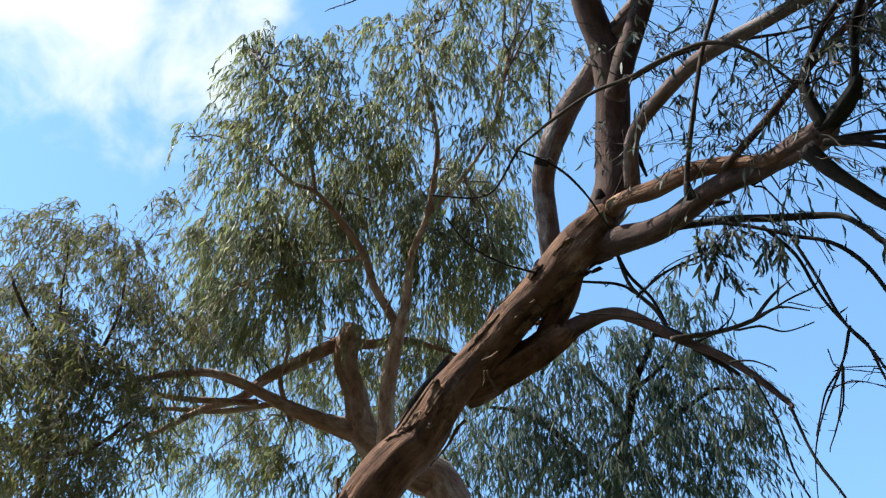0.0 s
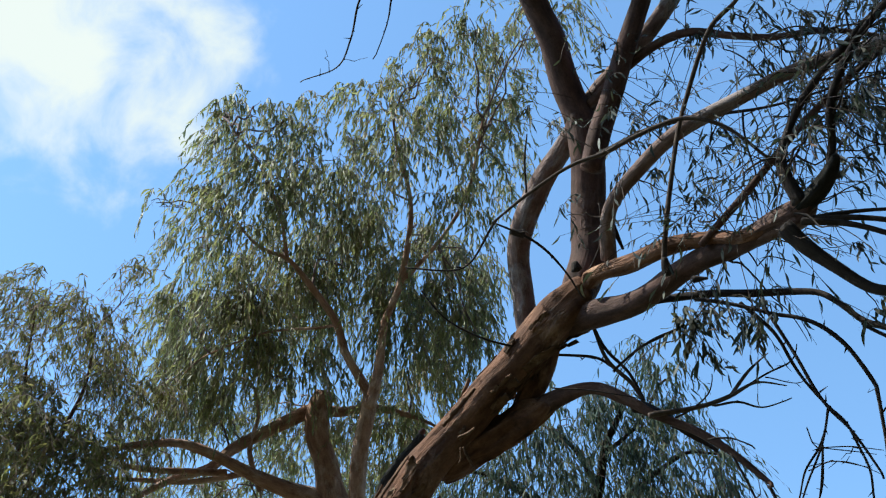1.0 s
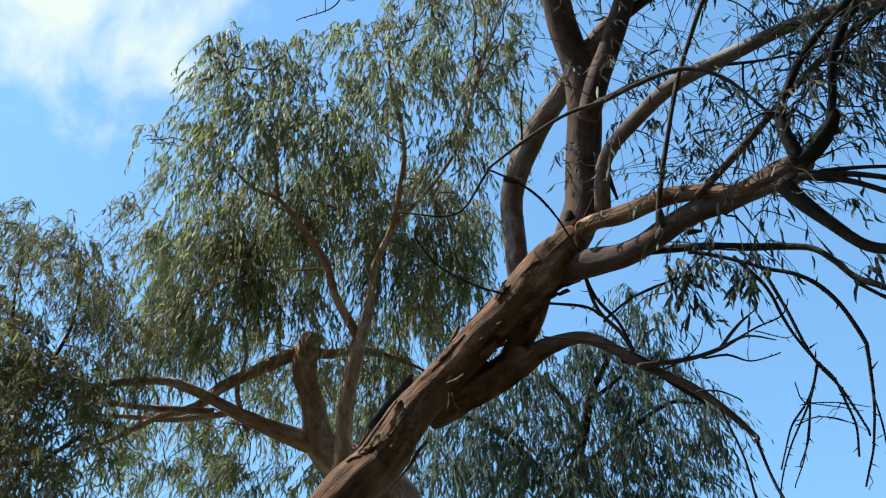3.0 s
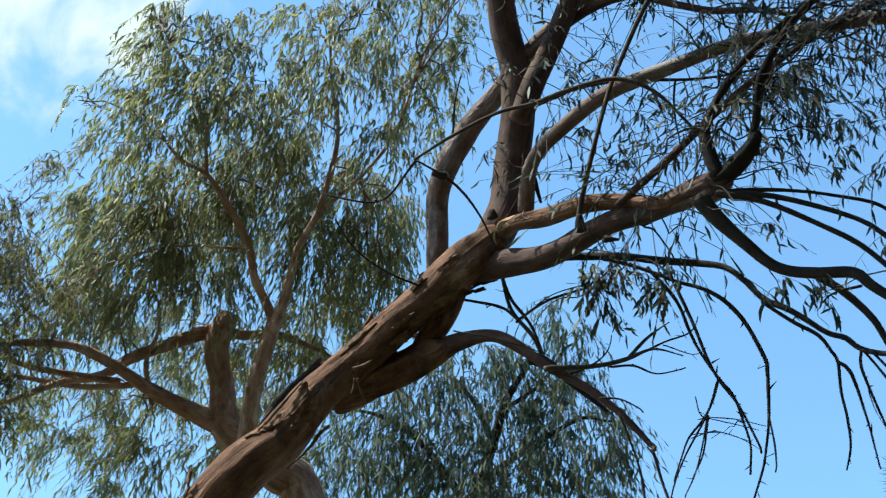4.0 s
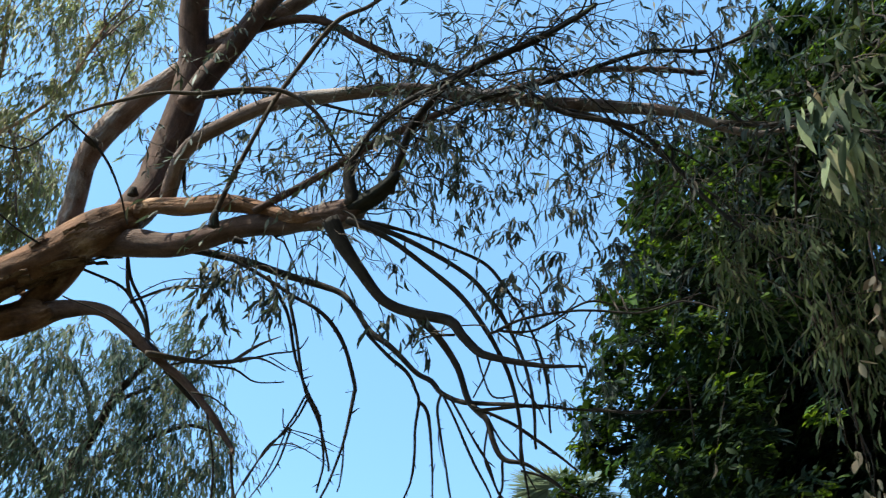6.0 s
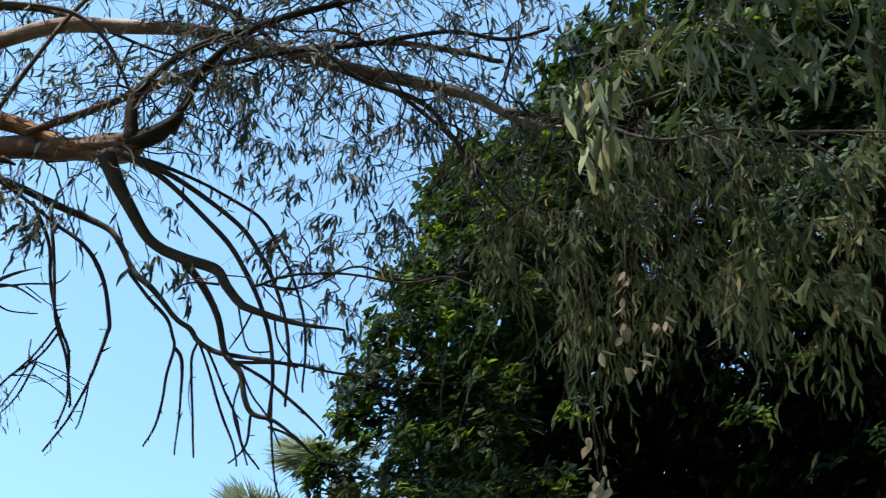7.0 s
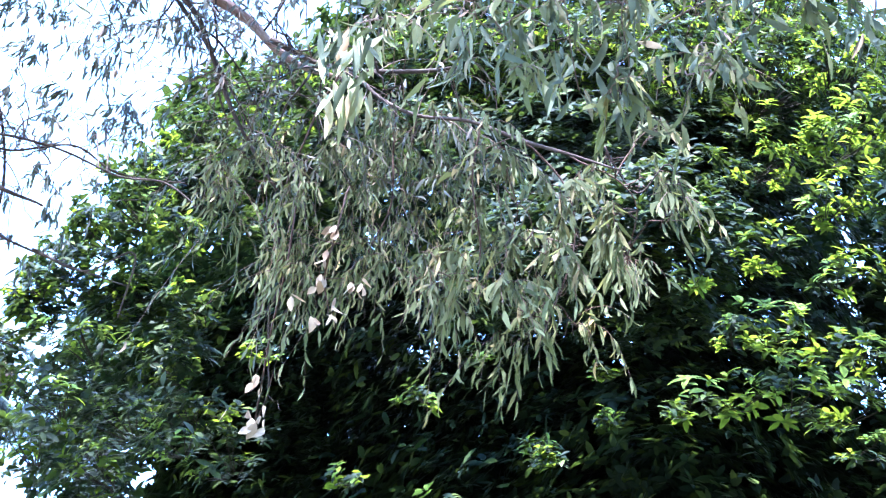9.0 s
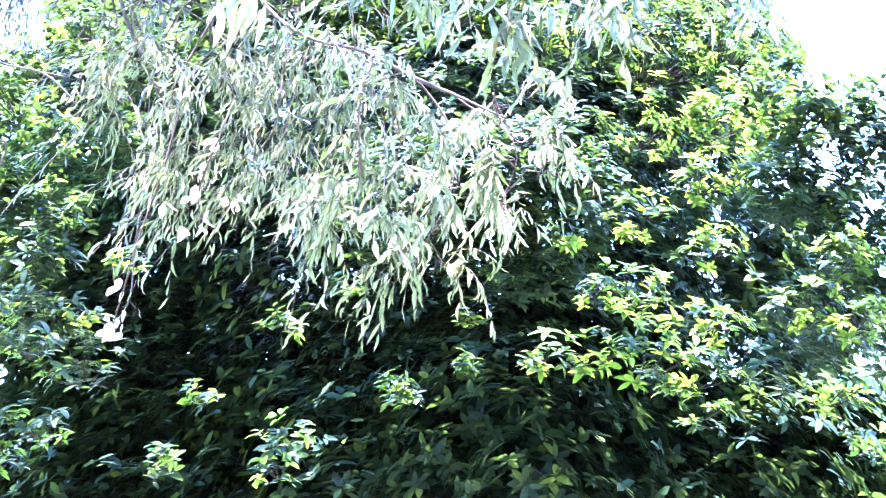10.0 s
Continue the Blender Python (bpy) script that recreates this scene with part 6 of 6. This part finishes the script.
# ---- broad-leaved tree ----
broad = thing("broadleaf_tree", (12.10, 3.30, 0.00), "dense dark tree with glossy broad leaves in rosettes", "tree")
broad_bones = []
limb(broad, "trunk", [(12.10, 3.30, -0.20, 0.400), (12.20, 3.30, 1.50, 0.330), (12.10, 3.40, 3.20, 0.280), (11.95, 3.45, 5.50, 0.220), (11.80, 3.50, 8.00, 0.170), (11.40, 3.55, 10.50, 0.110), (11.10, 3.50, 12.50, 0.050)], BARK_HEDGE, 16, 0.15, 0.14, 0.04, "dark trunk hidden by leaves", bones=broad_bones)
RIGHT = [(7.84, 0.65, 8.09, 0.33, 0.21), (7.67, 0.94, 7.15, 0.27, 0.13), (7.35, 0.65, 6.86, 0.25, 0.15), (7.71, 0.43, 6.95, 0.35, 0.15), (7.34, 0.90, 6.37, 0.33, 0.14), (7.29, 0.53, 6.21, 0.32, 0.16), (7.60, 0.28, 6.25, 0.33, 0.18), (7.09, 1.25, 6.16, 0.22, 0.11), (8.10, 0.01, 8.71, 0.43, 0.25), (8.34, 0.60, 9.78, 0.52, 0.30), (8.09, -0.16, 9.43, 0.48, 0.29), (8.14, 1.21, 8.97, 0.23, 0.21), (7.64, 0.08, 7.48, 0.31, 0.20), (7.46, 0.05, 6.58, 0.29, 0.21), (7.85, 1.27, 7.98, 0.17, 0.12)]
RIGHT += [(7.90, -0.93, 8.21, 0.36, 0.29), (8.38, -0.80, 9.57, 0.44, 0.35), (8.26, -0.66, 10.11, 0.39, 0.34), (8.57, -0.22, 10.14, 0.51, 0.37), (7.62, -0.89, 7.24, 0.33, 0.27), (7.36, -0.90, 6.44, 0.31, 0.25), (7.77, -0.56, 6.91, 0.35, 0.20), (7.16, -0.66, 5.72, 0.30, 0.19), (7.34, -0.79, 5.45, 0.23, 0.15)]
OUTER = [(7.43, 3.51, 7.02, 0.19, 0.08), (8.14, 2.12, 6.98, 0.12, 0.06), (7.56, 2.49, 6.39, 0.16, 0.06), (7.20, 3.95, 6.22, 0.16, 0.09), (7.70, 3.16, 7.57, 0.14, 0.07), (7.98, 2.11, 7.35, 0.11, 0.06), (6.89, 4.81, 7.40, 0.17, 0.09)]
OUTER += [(5.90, 4.77, 7.08, 0.31, 0.22), (5.64, 5.27, 7.27, 0.34, 0.25), (5.15, 4.98, 6.19, 0.32, 0.24), (5.89, 4.83, 6.56, 0.32, 0.19), (5.47, 4.78, 5.76, 0.35, 0.22), (5.06, 5.06, 5.72, 0.33, 0.27), (6.16, 4.48, 6.25, 0.19, 0.10), (5.64, 4.36, 5.59, 0.23, 0.13), (5.53, 4.79, 5.36, 0.31, 0.17)]
OUTER += [(5.12, 5.31, 6.95, 0.35, 0.28), (6.01, 5.25, 8.71, 0.46, 0.33), (5.31, 5.20, 7.81, 0.37, 0.28), (6.59, 5.04, 9.77, 0.50, 0.33), (5.93, 5.36, 9.36, 0.37, 0.27), (6.87, 4.71, 10.63, 0.47, 0.35), (7.77, 4.47, 12.17, 0.59, 0.40), (8.39, 2.83, 12.57, 0.60, 0.40), (8.18, 3.66, 12.39, 0.60, 0.40), (8.83, 2.09, 12.55, 0.61, 0.47), (8.63, 1.28, 11.82, 0.57, 0.44), (8.99, 0.41, 11.64, 0.70, 0.51), (8.60, -0.37, 10.92, 0.54, 0.42)]
OUTER += [(5.12, 5.41, 6.57, 0.23, 0.21), (5.51, 5.60, 7.81, 0.28, 0.28), (5.52, 5.45, 8.51, 0.35, 0.30), (6.27, 5.65, 9.94, 0.39, 0.34), (6.63, 5.28, 10.64, 0.41, 0.29), (7.04, 5.04, 11.54, 0.38, 0.31), (5.06, 5.60, 6.19, 0.25, 0.21), (5.77, 5.00, 7.87, 0.28, 0.21), (5.62, 5.22, 7.19, 0.29, 0.22), (5.80, 4.85, 6.56, 0.26, 0.17)]
OUTER += [(5.08, 5.05, 5.29, 0.23, 0.23), (5.14, 5.45, 6.57, 0.21, 0.21), (8.67, 3.04, 13.90, 0.58, 0.36), (9.35, 2.21, 14.43, 0.61, 0.38), (9.25, 1.15, 13.66, 0.65, 0.36), (9.06, 0.26, 12.64, 0.54, 0.40), (8.67, 3.99, 14.31, 0.53, 0.34)]
OUTER += [(4.98, 5.58, 6.38, 0.15, 0.15), (5.00, 5.68, 6.15, 0.15, 0.15), (4.96, 5.42, 6.59, 0.13, 0.15), (5.34, 5.71, 7.23, 0.18, 0.16), (5.31, 5.56, 7.43, 0.18, 0.16), (4.82, 5.22, 6.57, 0.17, 0.25), (4.80, 5.54, 6.16, 0.16, 0.21), (5.01, 5.18, 7.30, 0.17, 0.26)]
OUTER += [(7.03, 3.02, 5.63, 0.28, 0.10), (7.08, 3.17, 5.43, 0.24, 0.09), (6.42, 3.57, 5.12, 0.17, 0.08), (6.31, 4.50, 5.92, 0.29, 0.21), (5.97, 4.64, 6.08, 0.25, 0.21), (7.30, 2.32, 6.13, 0.10, 0.04), (8.05, 0.25, 6.23, 0.21, 0.08), (5.93, 4.28, 5.13, 0.23, 0.15)]
OUTER += [(5.74, 4.89, 5.21, 0.30, 0.22), (5.95, 4.83, 5.00, 0.30, 0.20), (5.90, 4.95, 4.90, 0.30, 0.20), (6.00, 4.68, 5.10, 0.30, 0.20), (5.55, 4.89, 5.44, 0.30, 0.22)]
INNER = [(6.57, 5.61, 8.73, 0.80, 0.53), (7.46, 5.17, 9.88, 0.93, 0.70), (8.06, 3.95, 10.36, 1.01, 0.71), (9.09, 2.82, 11.15, 1.08, 0.76), (7.86, 5.12, 11.75, 0.98, 0.72), (8.67, 3.94, 12.36, 1.16, 0.82), (9.63, 2.55, 12.95, 1.21, 0.86), (6.05, 5.35, 6.93, 0.60, 0.55), (5.95, 5.62, 6.18, 0.53, 0.53)]
INNER += [(10.21, 1.59, 11.83, 1.10, 0.82), (10.36, 0.37, 11.33, 1.00, 0.80), (10.36, 1.04, 12.91, 1.23, 0.87), (10.62, -0.19, 12.35, 0.85, 0.85)]
LOWER = [(8.13, 6.62, 9.32, 1.17, 0.92), (9.05, 5.46, 9.73, 1.26, 0.94), (9.36, 3.88, 9.52, 1.21, 0.91), (10.25, 2.58, 10.02, 1.27, 0.95), (10.42, 1.17, 9.59, 1.17, 0.92), (8.57, 6.93, 8.02, 1.14, 0.90), (9.55, 6.09, 8.47, 1.25, 0.93), (9.79, 4.58, 8.36, 1.19, 0.90), (10.58, 3.37, 8.68, 1.23, 0.92), (10.96, 1.99, 8.70, 1.23, 0.92), (11.11, -0.92, 7.96, 0.89, 0.95), (10.90, -0.80, 9.54, 0.95, 0.95), (8.39, 6.85, 8.41, 0.96, 0.90)]
LOWER += [(9.80, 7.05, 7.85, 1.28, 0.90), (10.57, 5.96, 8.25, 1.43, 0.98), (10.79, 4.36, 8.24, 1.38, 0.94), (11.67, 3.01, 8.69, 1.44, 0.98), (11.74, 1.40, 8.58, 1.41, 0.96), (11.79, -0.11, 8.47, 1.27, 0.95), (10.53, 7.21, 7.12, 1.31, 0.98), (10.76, 5.78, 7.15, 1.38, 0.94), (11.60, 4.53, 7.53, 1.42, 0.97), (12.06, 3.04, 7.68, 1.42, 0.97), (12.03, 1.47, 7.56, 1.38, 0.94), (12.63, 0.02, 7.79, 1.31, 0.98), (12.27, -1.06, 7.53, 0.95, 1.01)]
# canopy hidden behind the front top, added to shade the crown's inside
SHADE_CANOPY = [(7.86, 6.24, 11.70, 1.15, 0.61), (9.30, 5.31, 14.04, 1.56, 0.78), (9.98, 3.52, 14.40, 1.57, 0.79), (10.79, 1.76, 14.44, 1.59, 0.80), (10.49, 0.17, 12.89, 1.31, 0.73)]
SHADE_CANOPY += [(9.02, 6.78, 13.17, 1.46, 0.77), (10.69, 5.37, 15.71, 2.02, 0.96), (11.37, 3.14, 15.90, 2.02, 0.97), (11.95, 0.81, 14.99, 1.86, 0.93)]

INNER += [(7.79, 2.72, 8.88, 0.56, 0.46), (7.85, 2.19, 8.90, 0.52, 0.49), (7.93, 1.68, 9.01, 0.52, 0.49), (8.27, 1.21, 9.39, 0.54, 0.45), (8.40, 2.76, 8.89, 0.53, 0.41), (8.60, 2.21, 9.02, 0.58, 0.45), (8.71, 1.75, 9.07, 0.57, 0.50), (8.37, 1.30, 8.80, 0.57, 0.45), (8.08, 3.13, 8.70, 0.57, 0.42), (8.88, 2.12, 8.76, 0.60, 0.41), (8.80, 1.64, 8.58, 0.53, 0.41)]
BACK = [(8.76, 7.12, 11.43, 1.42, 1.06), (9.90, 5.90, 12.83, 1.68, 1.37), (10.40, 4.06, 12.98, 1.66, 1.36), (11.42, 2.41, 13.38, 1.72, 1.41), (11.44, 0.78, 12.46, 1.48, 1.34), (9.03, 7.64, 9.56, 1.21, 1.35), (10.04, 6.80, 10.10, 1.68, 1.40), (10.46, 5.08, 9.96, 1.62, 1.35), (11.49, 3.32, 10.27, 1.66, 1.38), (12.00, 1.40, 10.14, 1.52, 1.38), (11.57, -0.73, 10.26, 0.88, 1.35), (10.99, 7.15, 7.95, 1.64, 1.23), (11.49, 5.27, 8.09, 1.73, 1.20), (12.18, 3.45, 8.36, 1.74, 1.21), (12.83, 1.57, 8.60, 1.78, 1.23), (12.54, -0.63, 8.25, 1.45, 1.19), (9.60, 8.19, 8.73, 1.23, 0.82)]

# boughs from the trunk into the crown
for x, y, z, rx, rz in SHADE_CANOPY:
    tip = np.array([x, y, z + 0.1 * rz])
    spine = np.array(broad_bones)
    fork = spine[np.argmin(np.abs(spine[:, 2] - min(max(5.0, z - 1.5), 9.8)))]
    reach = tip - fork[:3]
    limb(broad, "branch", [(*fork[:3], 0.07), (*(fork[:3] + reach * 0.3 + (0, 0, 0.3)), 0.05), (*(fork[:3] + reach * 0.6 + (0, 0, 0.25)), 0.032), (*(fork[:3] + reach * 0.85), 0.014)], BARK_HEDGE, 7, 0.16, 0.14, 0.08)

BACK += [(11.33, 7.51, 7.36, 1.66, 1.11), (12.24, 6.07, 7.75, 1.82, 1.12), (12.51, 4.18, 7.78, 1.77, 1.09), (13.39, 2.49, 8.14, 1.83, 1.13), (13.40, 0.62, 8.03, 1.80, 1.11), (12.03, 4.17, 9.03, 1.80, 1.24), (12.87, 2.41, 9.41, 1.85, 1.28)]


def rosettes(geo, tips, axis, per, length, wide, plain=False):
    """Leaves set round shoot tips, spreading and drooping a little."""
    n = len(tips)
    axis = unit(axis)
    a = unit(np.cross(axis, rng.normal(size=(n, 3))))
    b = np.cross(axis, a)
    turn = (np.arange(per) * 2.399)[None] + rng.uniform(0, 6.28, (n, 1)) + rng.normal(0, 0.25, (n, per))
    lift = rng.uniform(0.1, 0.9, (n, per))[..., None]
    spread = np.cos(turn)[..., None] * a[:, None] + np.sin(turn)[..., None] * b[:, None]
    along = (spread + axis[:, None] * lift + DOWN * 0.22).reshape(-1, 3)
    face = np.repeat(axis, per, 0) - spread.reshape(-1, 3) * lift.reshape(-1, 1) + rng.normal(size=(n * per, 3)) * 0.15
    base = np.repeat(tips, per, 0) + rng.normal(size=(n * per, 3)) * 0.012 - np.repeat(axis, per, 0) * rng.uniform(0, 0.06, (n * per, 1))
    size = length * rng.uniform(0.6, 1.15, n * per)
    blades(geo, base, along, face, size, size * wide * rng.uniform(0.85, 1.15, n * per), BROAD if plain else OVAL, rng.normal(0, 0.06, n * per), -rng.uniform(0.1, 0.55, n * per), 0.0 if plain else 0.25)


def leafy_clumps(leaf_geo, twig_geo, clumps, density, per, length, plain=False, flat=1.0, outward=0.6):
    """Clumps (x, y, z, breadth, height) of rosettes on shoots that come from deeper in the crown."""
    bones = np.array(broad_bones)[:, :3]
    for x, y, z, rx, rz in clumps:
        c = np.array([x, y, z])
        away = unit((c - bones[0]) * (1, 1, 0))
        n = max(4, int(density * math.pi * rx * rz))
        d = in_ball(n, 0.45)
        d[:, 2] = np.abs(d[:, 2]) * np.where(rng.uniform(size=n) < 0.7, 1, -1)
        tips = c + d * (rx, rx, rz * flat)
        axis = d * (0.5, 0.5, 0.2) + away * outward + (0, 0, 0.7) + rng.normal(size=(n, 3)) * 0.22
        rosettes(leaf_geo, tips, axis, per, length, 0.42, plain)
        if not plain:
            heart = c - away * rx * 0.8 - (0, 0, 0.3 * rz)
            few = tips[::2]
            strands(twig_geo, np.stack([heart + (few - heart) * 0.2, heart + (few - heart) * 0.7 + (0, 0, -0.03), few], 1), 0.005, 0.0025)


BROAD = [(0.28, 0.92), (0.7, 0.86)]
shaded_broad_leaves, broad_twigs, lit_young_shoots = Geo(), Geo(), Geo()
RIGHT = [(x, y, z, 0.9 * rx, 0.9 * rz) for x, y, z, rx, rz in RIGHT]
# lit-coloured rosettes outside, shade-dark leaves between and behind them
leafy_clumps(lit_young_shoots, broad_twigs, RIGHT, 56, 10, 0.105, False, 0.5)
leafy_clumps(shaded_broad_leaves, broad_twigs, RIGHT, 28, 9, 0.11, False, 0.8)
leafy_clumps(lit_young_shoots, broad_twigs, [q for q in OUTER if q[1] < 4.4], 56, 9, 0.095, False, 0.5)
leafy_clumps(lit_young_shoots, broad_twigs, [q for q in OUTER if q[1] >= 4.4], 26, 9, 0.095, False, 0.5)
leafy_clumps(shaded_broad_leaves, broad_twigs, OUTER, 85, 9, 0.105, False)
FAR_SIDE = [(7.46, -1.08, 8.55, 0.37, 0.27), (7.19, -1.22, 8.16, 0.39, 0.27), (7.42, -1.60, 8.14, 0.37, 0.32), (7.84, -0.64, 8.05, 0.38, 0.28), (7.74, -1.01, 7.77, 0.34, 0.33), (8.01, -1.42, 7.91, 0.30, 0.32), (7.96, -1.70, 8.07, 0.32, 0.31), (8.00, -0.71, 7.96, 0.33, 0.33), (8.25, -1.01, 7.75, 0.35, 0.32), (8.30, -1.34, 7.67, 0.35, 0.30), (7.88, -1.64, 7.50, 0.40, 0.28), (8.38, -0.51, 7.41, 0.32, 0.27), (8.35, -0.81, 7.37, 0.41, 0.28), (8.60, -1.24, 7.44, 0.37, 0.31), (8.44, -1.50, 7.40, 0.31, 0.29)]
FAR_SIDE += [(8.41, -0.42, 6.90, 0.40, 0.27), (8.68, -0.89, 7.25, 0.42, 0.32), (8.69, -1.33, 7.00, 0.31, 0.31), (8.57, -1.70, 7.04, 0.38, 0.30), (7.50, -0.55, 8.33, 0.34, 0.27), (7.19, -0.75, 8.26, 0.27, 0.26), (7.33, -0.99, 8.19, 0.26, 0.24), (7.46, -1.29, 8.43, 0.33, 0.25), (7.58, -0.49, 8.00, 0.36, 0.29), (7.68, -0.80, 8.17, 0.30, 0.27), (7.15, -1.57, 8.46, 0.27, 0.27), (7.01, -0.73, 8.42, 0.35, 0.24), (7.59, -1.20, 8.10, 0.35, 0.25)]
leafy_clumps(shaded_broad_leaves, broad_twigs, FAR_SIDE, 95, 8, 0.12, True)
leafy_clumps(lit_young_shoots, broad_twigs, FAR_SIDE[::2], 22, 9, 0.10, False, 0.5)
leafy_clumps(shaded_broad_leaves, broad_twigs, INNER, 125, 8, 0.13, True)
leafy_clumps(shaded_broad_leaves, broad_twigs, [(x + 1.3, y, z + 0.6, rx, rz) for x, y, z, rx, rz in LOWER], 145, 8, 0.14, True)
leafy_clumps(shaded_broad_leaves, broad_twigs, BACK, 112, 8, 0.2, True)
leafy_clumps(shaded_broad_leaves, broad_twigs, SHADE_CANOPY, 135, 8, 0.19, True)
part("foliage", shaded_broad_leaves, LEAF_BROAD_SHADED, broad, "glossy broad leaves, green darkened for the crown's inner shade", "stuff")
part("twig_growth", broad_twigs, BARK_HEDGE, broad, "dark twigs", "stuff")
part("shoot_foliage", lit_young_shoots, LEAF_BROAD_LIT, broad, "yellow-green young broad leaves, brightened as lit rosettes", "stuff")


# single leaves of the nearest rosettes
def broad_leaf_mesh(seed):
    g, r = Geo(), np.random.default_rng(seed)
    profile = [(0.08, 0.3), (0.25, 0.76), (0.5, 1.0), (0.75, 0.76), (0.9, 0.4)]
    blades(g, np.zeros((1, 3)), np.array([[0, 0, -1.0]]), np.array([[0, 1.0, 0]]), 0.11, 0.11 * 0.42, profile, r.normal(0, 0.06), -r.uniform(0.1, 0.4), 0.25)
    return g.mesh("leaf", LEAF_BROAD_LIT_ONE)


BROAD_MESHES = [broad_leaf_mesh(s) for s in range(6)]
for x, y, z, rx, rz in RIGHT[:12]:
    away = unit((np.array([x, y, z]) - np.array(broad_bones)[0, :3]) * (1, 1, 0))
    for _ in range(3):
        d = in_ball(1, 0.6)[0]
        tip = np.array([x, y, z]) + np.array([d[0] * rx, d[1] * rx, abs(d[2]) * rz]) + away * 0.5 * rx
        axis = unit(d * (0.5, 0.5, 0.2) + away * 0.6 + (0, 0, 0.7))
        a = unit(np.cross(axis, rng.normal(size=3)))
        b = np.cross(axis, a)
        for k in range(8):
            turn, lift = k * 2.399 + rng.normal(0, 0.25), rng.uniform(0.1, 0.9)
            spread = math.cos(turn) * a + math.sin(turn) * b
            along = unit(spread + axis * lift + DOWN * 0.12)
            across = unit(np.cross(along, axis - spread * lift))
            face = np.cross(across, along)
            ob = new("leaf", BROAD_MESHES[rng.integers(6)])
            ob.parent = broad
            size = rng.uniform(0.65, 1.2)
            at = tip - axis * rng.uniform(0, 0.06) - np.array(broad.location)
            ob.matrix_local = Matrix([[*(size * m), t] for m, t in zip(np.stack([across, face, -along], 1), at)] + [[0, 0, 0, 1]])
            tagged(ob)
